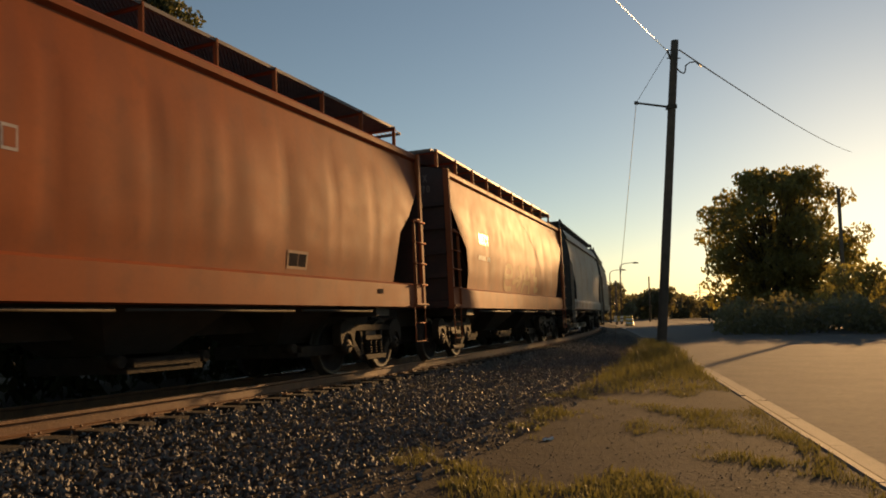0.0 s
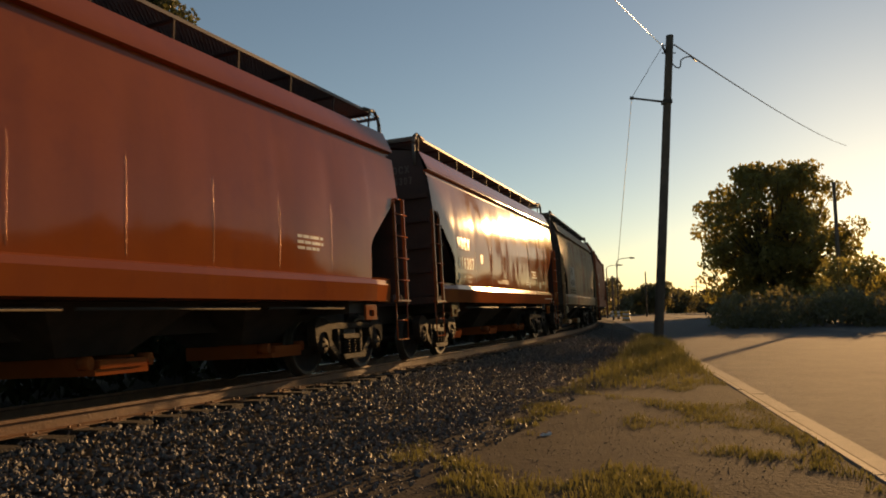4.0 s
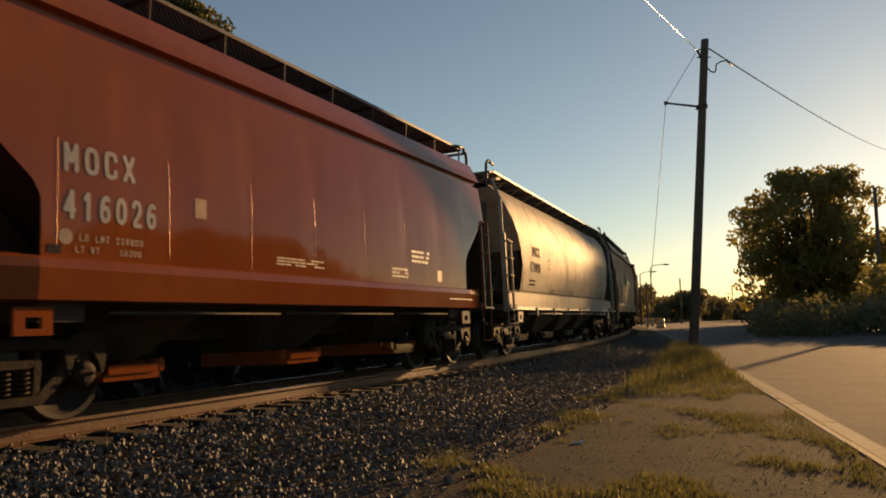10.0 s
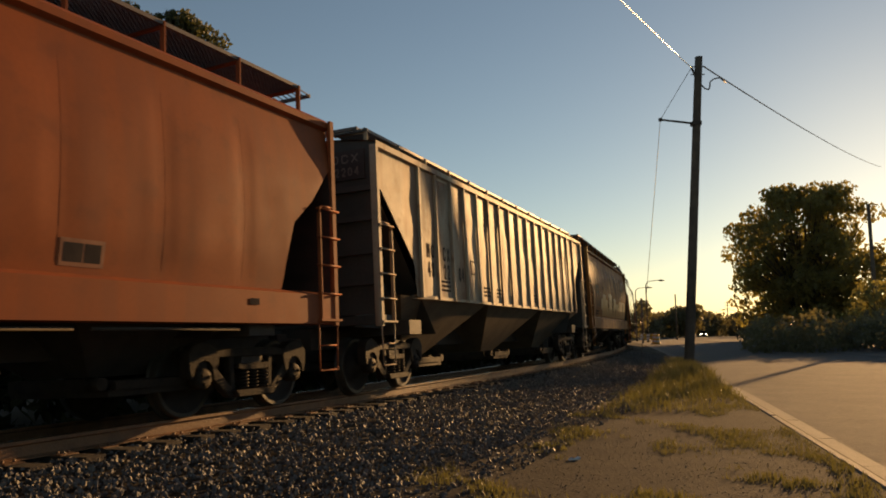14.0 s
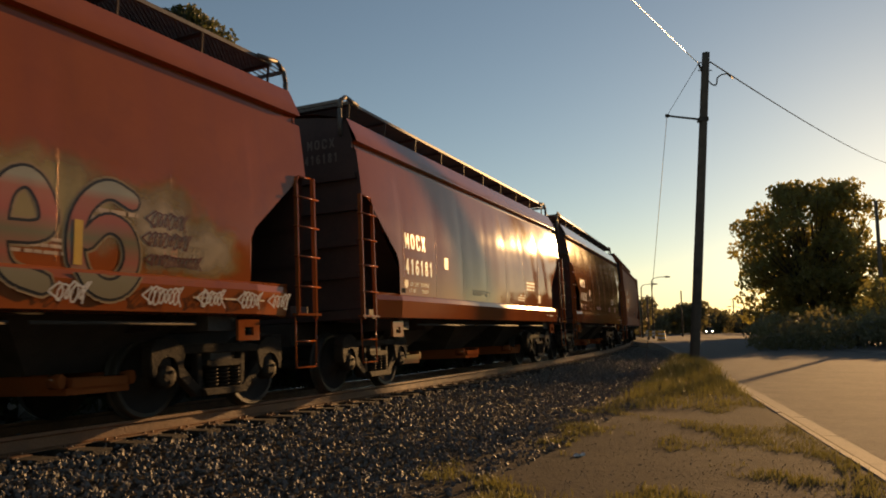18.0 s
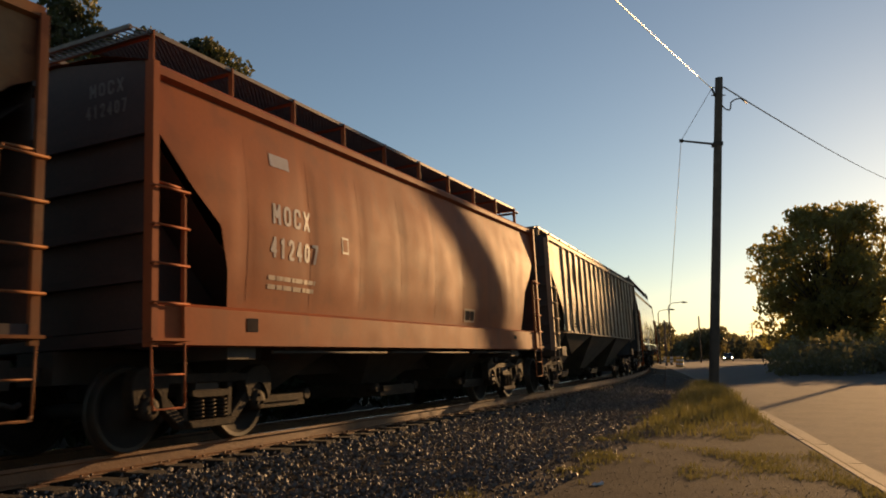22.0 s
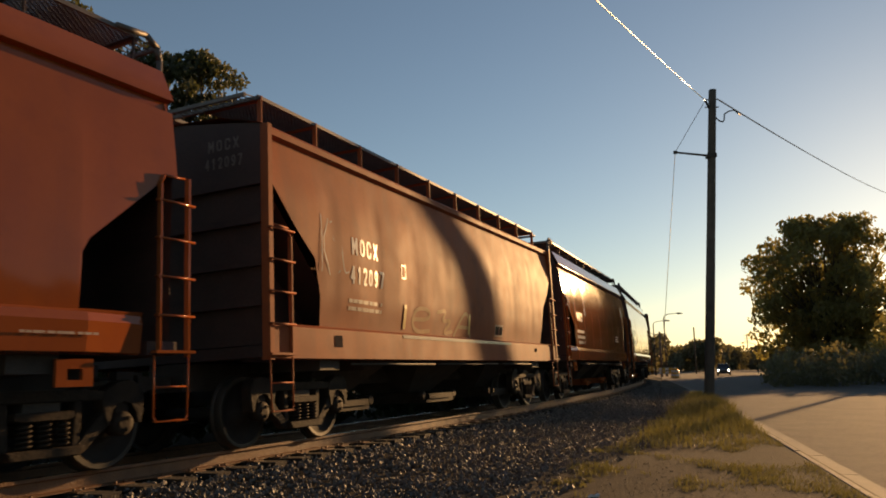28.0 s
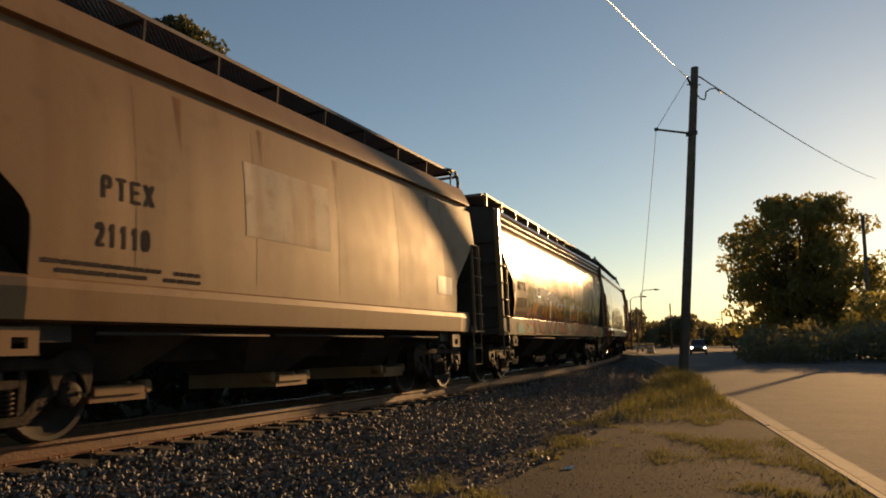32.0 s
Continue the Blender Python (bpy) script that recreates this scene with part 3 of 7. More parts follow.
KINDS["banded"] = dict(KINDS["trough"], side=[(4.14, 1.46), (4.04, 1.53), (3.97, 1.50), (3.90, 1.54), (3.82, 1.505), (3.75, 1.545), (3.66, 1.50), (3.3, 1.56), (2.9, 1.59), (2.4, 1.60), (1.95, 1.575), (1.6, 1.53), (1.52, 1.51)], panel=1.68, phase=-0.95, dent=0.022, board=(4.54, 0.3, 1.2))

KINDS["old"] = dict(KINDS["trough"], panel=1.745, phase=0.215, dent=0.014)
KINDS["wide"] = dict(KINDS["flush"], panel=1.98, phase=0.34)


def width_at(kind, z):
    pr = KINDS[kind]["side"]
    if z >= pr[0][0]:
        return pr[0][1]
    for (z1, w1), (z0, w0) in zip(pr, pr[1:]):
        if z >= z0:
            return w0 + (w1 - w0) * (z - z0) / (z1 - z0)
    return KINDS[kind]["sill"][1][1] + 0.002


def dent(kind, x, z, seed):
    """Unevenness of the side sheet: pillowed panels, seams and knocks."""
    k = KINDS[kind]
    if z > 3.68 or z < 1.6:
        return 0.0
    fade = min(1, (3.68 - z) / 0.4) * min(1, (z - 1.6) / 0.35)
    u = ((x - k["phase"]) / k["panel"]) % 1.0
    pillow = math.sin(math.pi * u) ** 0.7 * 0.5 - 0.35
    seam = -0.35 * math.exp(-((min(u, 1 - u)) / 0.05) ** 2)
    knock = 0.9 * noise.noise((x * 0.9 + seed * 7.3, z * 0.45, seed)) + 0.35 * noise.noise((x * 2.6, z * 1.3, seed + 5.0))
    if kind == "ribbed":
        knock = 0.3 * knock + 1.15 * noise.noise((math.floor((x - k["phase"]) / k["panel"]) * 5.3 + seed, z * 1.35, 2.0)) * math.sin(math.pi * u)
    return k["dent"] * fade * (pillow * 0.8 + seam + knock)


def make_shell(kind, length, seed):
    """Roof and both curved side sheets in one skin, the sheets cut away at the ends above the bogies."""
    k = KINDS[kind]
    half = length / 2
    cut = k["cut"]
    reach = max(c[0] for c in cut)
    zlow = k["side"][-1][0]
    ins = [c[0] for c in cut]
    xs = sorted({round(half - e, 4) for e in ins} | {round(-half + e, 4) for e in ins} | {round(half - reach - 0.012, 4), round(-half + reach + 0.012, 4)})
    inner = half - reach - 0.012
    n = int(2 * inner / 0.13)
    xs = sorted(set(xs) | {round(-inner + 2 * inner * i / n, 4) for i in range(n + 1)})
    bm = bmesh.new()
    ztop = k["side"][0][0]
    breaks = [z for z, _ in k["side"]]
    zs_full = []
    for a, b in zip(breaks, breaks[1:]):
        m = max(1, round((a - b) / 0.16))
        zs_full += [a + (b - a) * i / m for i in range(m)]
    zs_full.append(zlow)
    start = cut[0][0]
    for side in (-1, 1):
        prev = None
        for x in xs:
            e = half - abs(x)
            if e < start - 1e-6:
                prev = None
                continue
            lo, extra = zlow, 0.0
            if e <= reach + 1e-6:
                if kind == "tank":
                    lo = max([z for ce, z in cut if ce >= e - 1e-6] or [zlow])
                    for (e0, z0), (e1, z1) in zip(cut, cut[1:]):
                        if e0 <= e <= e1:
                            lo = z0 + (z1 - z0) * (e - e0) / max(1e-6, e1 - e0)
                            break
                else:
                    for (e0, z0), (e1, z1) in zip(cut, cut[1:]):
                        if e0 - 1e-6 <= e <= e1 + 1e-6:
                            lo = z0 + (z1 - z0) * (e - e0) / max(1e-6, e1 - e0)
            col = []
            for z in zs_full:
                zz = max(z, lo)
                col.append(bm.verts.new((x, side * (width_at(kind, zz) + dent(kind, x, zz, seed) + extra), zz)))
            if prev:
                for i in range(len(zs_full) - 1):
                    q = [prev[i], prev[i + 1], col[i + 1], col[i]]
                    if (q[0].co - q[1].co).length < 1e-6 and (q[2].co - q[3].co).length < 1e-6:
                        continue
                    try:
                        bm.faces.new(q if side < 0 else q[::-1])
                    except ValueError:
                        pass
            prev = col
    # roof
    w = k["side"][0][1]
    ring = [(-w, ztop), (-w * 0.55, k["roof"] - 0.06), (0, k["roof"]), (w * 0.55, k["roof"] - 0.06), (w, ztop)]
    end = half - (start if kind == "tank" else 0.0)
    a = [bm.verts.new((-end, y, z)) for y, z in ring]
    b = [bm.verts.new((end, y, z)) for y, z in ring]
    for i in range(4):
        bm.faces.new((a[i], a[i + 1], b[i + 1], b[i]))
    bm.normal_update()
    me = mesh("shell", bm, [PAINT["grey"]], True)
    try:
        me.set_sharp_from_angle(angle=radians(40))
    except AttributeError:
        pass
    return me


def make_board(kind, length):
    """Roof walkway: a frame filled with open diamond grating."""
    z, y0, y1 = KINDS[kind]["board"]
    bm = bmesh.new()
    half = length / 2 - 0.25
    for side in (-1, 1):
        lo, hi = sorted((side * y0, side * y1))
        for y in (lo, hi):
            bar(bm, (-half, y, z), (half, y, z), 0.03, 0.05)
        pitch, slant = 0.085, 1.5
        wd = hi - lo
        for sgn in (1, -1):
            for i in range(-20, int(2 * half / pitch) + 20):
                xa = -half + i * pitch
                xb = xa + sgn * wd * slant
                ya, yb = lo, hi
                lo_x, hi_x = min(xa, xb), max(xa, xb)
                if hi_x <= -half + 0.02 or lo_x >= half - 0.02:
                    continue
                ends = []
                for x, y, xo, yo in ((xa, ya, xb, yb), (xb, yb, xa, ya)):
                    lim = min(half, max(-half, x))
                    ends.append((lim, y + (yo - y) * (lim - x) / (xo - x), z + 0.002 * sgn))
                bar(bm, ends[0], ends[1], 0.015, 0.014)
    for e in (-1, 1):
        x = e * half
        for xx in (x, x + e * 0.25):
            bar(bm, (xx, -y1, z - (0.02 if xx == x else 0.05)), (xx, y1, z - (0.02 if xx == x else 0.05)), 0.04, 0.05)
        for i in range(28):
            y = -y1 + 2 * y1 * i / 27
            bar(bm, (x, y, z - 0.02), (x + e * 0.25, y, z - 0.05), 0.012, 0.012)
    return mesh("running_board", bm, [WALKWAY])


def make_bracket(kind):
    z, y0, y1 = KINDS[kind]["board"]
    bm = bmesh.new()
    eave = KINDS[kind]["side"][0]
    bar(bm, (0, -min(eave[1] - 0.14, y1), eave[0] - 0.02), (0, -y1, z + 0.02), 0.03 if kind in ("flush", "wide") else 0.07, 0.02)
    bar(bm, (0, -y1 + 0.02, z - 0.04), (0, -y0, z - 0.04), 0.03, 0.04)
    return mesh("walkway_bracket", bm, [PAINT["grey"]])


def make_ladder(kind, tall):
    """Grab-iron ladder on a corner; x runs inwards from the corner, y is the outer face."""
    bm = bmesh.new()
    y, top = 0.0, 3.02 if not tall else 2.78
    x1 = 0.40
    if not tall:
        bar(bm, (0.02, y, 1.1), (0.02, y, top), 0.06, 0.03)
    bar(bm, (x1, y, 1.16), (x1, y, top - 0.12), 0.055, 0.025)
    bent(bm, [Vector((x1, y, top - 0.12)), Vector((x1 - 0.05, y, top - 0.02)), Vector((0.05, y + 0.02, top))], 0.016)
    for z in (2.72, 2.32, 1.92, 1.52):
        tube(bm, (-0.05, y - 0.035, z), (x1 + 0.05, y - 0.035, z), 0.014, sides=6)
        for x in (-0.03, x1 + 0.03):
            tube(bm, (x, y + 0.02, z), (x, y - 0.045, z), 0.018, sides=6)
    bar(bm, (-0.06, y, 1.15), (x1 + 0.06, y, 1.15), 0.09, 0.03)
    return mesh("ladder", bm, [PAINT["grey"]], False)


def make_step():
    bm = bmesh.new()
    bent(bm, [Vector((-0.02, 0, 1.12)), Vector((0.0, 0, 0.50)), Vector((0.03, 0, 0.46)), Vector((0.41, 0, 0.46)), Vector((0.44, 0, 0.50)), Vector((0.44, 0, 1.12))], 0.012)
    bar(bm, (0.0, 0, 0.46), (0.43, 0, 0.46), 0.04, 0.012)
    tube(bm, (0.0, 0, 0.80), (0.44, 0, 0.80), 0.011, sides=6)
    return mesh("stirrup_step", bm, [PAINT["grey"]])


def make_hatch(span):
    """Roof hatch cover with its raised coaming and hinge strip."""
    bm = bmesh.new()
    slab(bm, [(-span / 2, 4.30), (span / 2, 4.30), (span / 2, 4.60), (-span / 2, 4.60)], -0.36, 0.36)
    slab(bm, [(-span / 2 - 0.03, 4.60), (span / 2 + 0.03, 4.60), (span / 2 + 0.01, 4.66), (-span / 2 - 0.01, 4.66)], -0.40, 0.40)
    for x in (-span * 0.3, span * 0.3):
        bar(bm, (x, -0.44, 4.63), (x, 0.44, 4.63), 0.06, 0.09)
    return mesh("roof_hatch", bm, [PAINT["grey"]])


def make_post(kind, top):
    bm = bmesh.new()
    slab(bm, [(-0.035, 1.08), (0.05, 1.08), (0.05, top), (-0.035, top)], 0.0, 0.05)
    slab(bm, [(-0.035, 1.08), (-0.02, 1.08), (-0.02, top), (-0.035, top)], 0.05, 0.12)
    return mesh("corner_post", bm, [PAINT["grey"]])


def make_sill(kind, length):
    k = KINDS[kind]
    half = length / 2 - k["sill_from"]
    bm = bmesh.new()
    pr = k["sill"]
    n = 16
    prev = None
    for i in range(n + 1):
        x = -half + 2 * half * i / n
        inset = 0.10 if k["sill_from"] > 0.3 and i in (0, n) else 0.0
        cur = [bm.verts.new((x, -w + (inset if j not in (0, len(pr) - 1) else 0), z)) for j, (z, w) in enumerate(pr)] + [bm.verts.new((x, -pr[-1][1] + 0.06, pr[-1][0]))]
        if prev:
            for a in range(len(cur) - 1):
                bm.faces.new((prev[a], prev[a + 1], cur[a + 1], cur[a]))
        else:
            bm.faces.new(cur)
        prev = cur
    bm.faces.new(prev[::-1])
    return mesh("side_sill", bm, [PAINT["grey"]])


def make_rod(length):
    bm = bmesh.new()
    half = length / 2 - 2.0
    for a, b in ((-half, -half * 0.32), (-half * 0.28, half * 0.45), (half * 0.5, half)):
        tube(bm, (a, -1.50, 1.03), (b, -1.50, 1.03), 0.022, sides=6)
    return mesh("brake_pipe", bm, [PAINT["grey"]])


def make_end(kind):
    """End wall over the bogie: a plain grimy plate, its shade put into the paint."""
    k = KINDS[kind]
    bm = bmesh.new()
    z1, w1 = k["side"][0]
    if kind == "tank":
        rows = [(e, width_at(kind, z) + 0.004, z) for e, z in ((0.552, 4.14), (0.65, 3.9), (0.75, 3.7), (0.95, 3.35), (1.15, 3.0), (1.35, 2.6))]
        for (x1, w1, z1), (x0, w0, z0) in zip(rows, rows[1:]):
            bm.faces.new([bm.verts.new(p) for p in ((x1, -w1, z1), (x1, w1, z1), (x0, w0, z0), (x0, -w0, z0))])
    else:
        pts = [(z1 + 0.02, w1 - 0.03), (3.6, width_at(kind, 3.6) - 0.02), (3.0, width_at(kind, 3.0) - 0.02), (2.45, 1.54), (1.28, 1.52)]
        left = [bm.verts.new((0.05, -w, z)) for z, w in pts]
        right = [bm.verts.new((0.05, w, z)) for z, w in pts]
        bm.faces.new(left + right[::-1] + [bm.verts.new((0.05, 0, k["roof"]))])
    return mesh("end_wall", bm, [PAINT["grey"]])


def make_end_frame(side):
    """Tubular corner frame of the round-sided wagon."""
    bm = bmesh.new()
    bent(bm, [Vector((0.0, side * 1.52, 1.15)), Vector((0.0, side * 1.52, 3.7)), Vector((0.16, side * 1.30, 4.22)), Vector((0.9, side * 1.26, 4.38))], 0.045)
    return mesh("end_frame", bm, [PAINT["grey"]])


def make_end_beam(tank):
    bm = bmesh.new()
    box(bm, (-0.03, -1.55, 1.12), (0.9 if tank else 0.35, 1.55, 1.26))
    return mesh("end_beam", bm, [PAINT["grey"]])


def make_end_rib():
    bm = bmesh.new()
    box(bm, (-0.02, -1.46, -0.045), (0.05, 1.46, 0.045))
    return mesh("end_rib", bm, [PAINT["grey"]])


def make_end_post():
    bm = bmesh.new()
    bar(bm, (0.35, 0, 1.2), (0.75, 0, 3.9), 0.1, 0.07)
    return mesh("end_post", bm, [PAINT["grey"]])


def make_slope(kind):
    bm = bmesh.new()
    a, b = [(0.12, -1.5, 3.2), (0.12, 1.5, 3.2)], [(2.5, 1.42, 0.95), (2.5, -1.42, 0.95)]
    if kind == "tank":
        a = [(1.36, -1.5, 2.6), (1.36, 1.5, 2.6)]
    bm.faces.new([bm.verts.new(p) for p in a + b])
    # added webs that close the view through, so the end opening stays dark
    slab(bm, [(a[0][0], 1.1), (2.3, 1.05), (a[0][0], a[0][2] - 0.02)], -0.012, 0.012)
    slab(bm, [(0.3, 1.1), (2.3, 1.05), (a[0][0] + 0.3, a[0][2] - 0.35)], -0.9, -0.87)
    for y in (-0.8, 0.8):
        bar(bm, (a[0][0] + 0.1, y, a[0][2] - 0.25), (2.3, y, 1.0), 0.08, 0.1)
    return mesh("slope_sheet", bm, [PAINT["grey"]])


def make_hopper(deep):
    """One discharge hopper narrowing down to its outlet."""
    bm = bmesh.new()
    zt, zb, yt, yb = (1.62, 0.52, 1.47, 0.55) if deep else (1.25, 0.55, 1.25, 0.50)
    xt, xb = (2.3, 0.42) if deep else (1.3, 0.5)
    t = [bm.verts.new(p) for p in ((-xt, -yt, zt), (xt, -yt, zt), (xt, yt, zt), (-xt, yt, zt))]
    b = [bm.verts.new(p) for p in ((-xb, -yb, zb), (xb, -yb, zb), (xb, yb, zb), (-xb, yb, zb))]
    for i in range(4):
        j = (i + 1) % 4
        bm.faces.new((t[i], b[i], b[j], t[j]))
    bm.faces.new(b)
    return mesh("hopper", bm, [PAINT["grey"]])


def make_gate():
    """Sliding outlet gate with its rack and capstan."""
    bm = bmesh.new()
    box(bm, (-0.62, -0.95, 0.40), (0.62, 0.62, 0.47))
    box(bm, (-0.55, -0.98, 0.47), (0.55, -0.90, 0.56))
    box(bm, (-0.66, -0.72, 0.47), (-0.55, 0.6, 0.60))
    box(bm, (0.55, -0.72, 0.47), (0.66, 0.6, 0.60))
    tube(bm, (-0.75, -0.86, 0.54), (0.75, -0.86, 0.54), 0.035)
    for x in (-0.7, 0.7):
        tube(bm, (x, -0.95, 0.54), (x, -0.77, 0.54), 0.075)
    return mesh("outlet_gate", bm, [DUSTY])


def make_frame():
    """Cast side frame of a bogie, seen from its outer face at y = 0."""
    bm = bmesh.new()
    slab(bm, [(-0.70, 0.70), (0.70, 0.70), (0.70, 0.79), (0.40, 0.81), (-0.40, 0.81), (-0.70, 0.79)], -0.07, 0.07)
    for s in (-1, 1):
        arch = [(0.62, 0.70), (0.66, 0.79), (0.80, 0.88), (0.94, 0.90), (1.07, 0.86), (1.14, 0.76), (1.14, 0.60), (1.11, 0.46), (1.06, 0.46),
                (1.05, 0.58), (0.99, 0.66), (0.89, 0.69), (0.80, 0.67), (0.74, 0.60), (0.73, 0.46), (0.68, 0.46)]
        slab(bm, [(s * x, z) for x, z in arch][::s], -0.08, 0.08)
        slab(bm, [(s * x, z) for x, z in ((0.68, 0.60), (0.735, 0.46), (0.42, 0.20), (0.33, 0.22), (0.36, 0.30))][::s], -0.06, 0.06)
        slab(bm, [(s * x, z) for x, z in ((0.42, 0.72), (0.34, 0.72), (0.31, 0.24), (0.40, 0.26))][::s], -0.055, 0.055)
        slab(bm, [(s * x, z) for x, z in ((0.80, 0.55), (0.98, 0.55), (0.97, 0.65), (0.89, 0.685), (0.81, 0.65))][::s], -0.05, 0.05)
    slab(bm, [(-0.40, 0.29), (0.40, 0.29), (0.34, 0.20), (-0.34, 0.20)], -0.14, 0.14)
    slab(bm, [(-0.30, 0.62), (0.30, 0.62), (0.30, 0.55), (0.22, 0.53), (-0.22, 0.53), (-0.30, 0.55)], -0.10, 0.10)
    bmesh.ops.bevel(bm, geom=[e for e in bm.edges if e.calc_length() > 0.08], offset=0.012, segments=1, affect="EDGES")
    return mesh("side_frame", bm, [DUSTY])


def make_spring():
    bm = bmesh.new()
    last, n = None, 44
    for i in range(n + 1):
        a = i / n * 6.2832 * 5.5
        out = Vector((math.cos(a), math.sin(a), 0))
        ring = [bm.verts.new(out * (0.06 + 0.014 * math.cos(k * 1.2566)) + Vector((0, 0, 0.29 + 0.24 * i / n + 0.014 * math.sin(k * 1.2566)))) for k in range(5)]
        if last:
            for k in range(5):
                bm.faces.new((last[k], last[(k + 1) % 5], ring[(k + 1) % 5], ring[k])).smooth = True
        last = ring
    return mesh("spring", bm, [DUSTY])


def make_wheelset():
    """Axle with two spoked-free flanged wheels and outboard bearing caps; spins about y."""
    bm = bmesh.new()

    def lathe(prof, sgn, mat):
        sides, prev = 28, None
        for r, y in prof:
            ring = [bm.verts.new((r * math.cos(6.28319 * i / sides), sgn * y, r * math.sin(6.28319 * i / sides))) for i in range(sides)]
            if prev:
                for i in range(sides):
                    f = bm.faces.new((prev[i], prev[(i + 1) % sides], ring[(i + 1) % sides], ring[i]))
                    f.material_index, f.smooth = mat, True
            prev = ring
    for s in (-1, 1):
        lathe([(0.485, 0.685), (0.485, 0.705), (0.46, 0.722)], s, 1)
        lathe([(0.46, 0.722), (0.457, 0.82), (0.445, 0.83)], s, 1)
        lathe([(0.445, 0.83), (0.40, 0.825)], s, 1)
        lathe([(0.40, 0.825), (0.36, 0.78), (0.24, 0.75), (0.15, 0.80), (0.12, 0.84), (0.09, 0.84), (0.085, 0.98)], s, 0)
        lathe([(0.085, 0.98), (0.125, 0.985), (0.125, 1.12), (0.11, 1.145), (0.06, 1.15), (0.001, 1.15)], s, 2)
        for i in range(3):
            a = 2.0944 * i
            tube(bm, (0.065 * math.cos(a), s * 1.14, 0.065 * math.sin(a)), (0.065 * math.cos(a), s * 1.175, 0.065 * math.sin(a)), 0.022, sides=6, mat=2)
    tube(bm, (0, -0.84, 0), (0, 0.84, 0), 0.085, sides=12)
    bm.normal_update()
    bmesh.ops.recalc_face_normals(bm, faces=bm.faces[:])
    return mesh("wheelset", bm, [WHEEL, BARE, DUSTY])


def make_bolster():
    bm = bmesh.new()
    slab(bm, [(-0.2, 0.55), (0.2, 0.55), (0.17, 0.80), (-0.17, 0.80)], -1.1, 1.1)
    tube(bm, (0, 0, 0.78), (0, 0, 0.92), 0.22, sides=14)
    for s in (-1, 1):
        bar(bm, (s * 0.42, -0.72, 0.42), (s * 0.42, 0.72, 0.42), 0.07, 0.12)
        for y in (-0.74, 0.74):
            box(bm, (s * 0.42 - 0.05, y - 0.05, 0.28), (s * 0.42 + 0.05, y + 0.05, 0.58))
    return mesh("bolster", bm, [IRON])


def make_coupler():
    bm = bmesh.new()
    slab(bm, [(-0.5, 0.80), (0.45, 0.80), (0.62, 0.74), (0.66, 0.98), (0.45, 0.95), (-0.5, 0.95)], -0.10, 0.10)
    slab(bm, [(0.42, 0.72), (0.66, 0.72), (0.66, 1.02), (0.42, 1.02)], -0.20, -0.07)
    bent(bm, [Vector((0.1, -0.35, 0.85)), Vector((0.35, -0.38, 0.62)), Vector((0.6, -0.36, 0.55)), Vector((0.68, -0.34, 0.58))], 0.03)
    return mesh("coupler", bm, [IRON])


def make_centre(length, deep):
    bm = bmesh.new()
    half, y = length / 2, 0.45 if deep else 1.2
    box(bm, (-half - 0.1, -0.28, 0.75), (half + 0.1, 0.28, 1.10))
    box(bm, (-half + 2.2, -y, 1.12), (half - 2.2, y, 1.5))
    for s in (-1, 1):
        box(bm, (s * (half - 1.5) - 0.25, -1.45, 0.95), (s * (half - 1.5) + 0.25, 1.45, 1.2))
    return mesh("centre_sill", bm, [IRON])


def make_pad():
    """Jacking plate with a square hole, below the side sill."""
    bm = bmesh.new()
    for lo, hi in (((-0.19, 0.83), (-0.08, 1.08)), ((0.08, 0.83), (0.19, 1.08)), ((-0.08, 0.99), (0.08, 1.08)), ((-0.08, 0.83), (0.08, 0.89))):
        box(bm, (lo[0], -0.02, lo[1]), (hi[0], 0.02, hi[1]))
    return mesh("jacking_pad", bm, [PAINT["grey"]])


def make_rib():
    bm = bmesh.new()
    slab(bm, [(-0.03, 1.60), (0.03, 1.60), (0.03, 4.03), (-0.03, 4.03)], -0.055, 0.0)
    return mesh("side_rib", bm, [PAINT["grey"]])


def make_grab():
    bm = bmesh.new()
    bent(bm, [Vector((-0.55, 0, 4.60)), Vector((-0.15, 0, 4.64)), Vector((0.0, 0, 4.55)), Vector((0.04, 0, 4.40)), Vector((0.04, 0.0, 3.95))], 0.035)
    return mesh("end_railing", bm, [WALKWAY])


def make_seam(kind):
    """A weld bead running down the side sheet."""
    bm = bmesh.new()
    zs = [2.62, 2.5, 2.3, 2.0, 1.75, 1.58]
    for z1, z0 in zip(zs, zs[1:]):
        tube(bm, (0, -width_at(kind, z1) - 0.001, z1), (0, -width_at(kind, z0) - 0.001, z0), 0.0014, sides=6, caps=False)
    return mesh("weld_seam", bm, [PAINT["grey"]])


SHARED = {}


def shared(key, make, *args):
    if key not in SHARED:
        SHARED[key] = make(*args)
    return SHARED[key]


def painted(ob, mat, shade=None):
    """Lets an object that shares its mesh wear its own wagon's paint."""
    ob.material_slots[0].link = "OBJECT"
    ob.material_slots[0].material = mat
    return ob


WHEELS = []


def bogie(car, x):
    o = new("bogie")
    o.parent = car
    o.location = (x, 0, 0)
    tagged(o, "dusty cast-steel bogie")
    for s in (-1, 1):
        f = part("side_frame", shared("frame", make_frame), None, o)
        f.location = (0, s * 1.06, 0)
        for x in (-0.19, 0.0, 0.19):
            g = part("spring", shared("spring", make_spring), None, o)
            g.location = (x, s * 1.13, 0)
        w = part("wheelset", shared("wheelset", make_wheelset), None, o)
        w.location = (s * 0.889, 0, 0.457)
        WHEELS.append((w, s))
    part("bolster", shared("bolster", make_bolster), None, o)
    return o


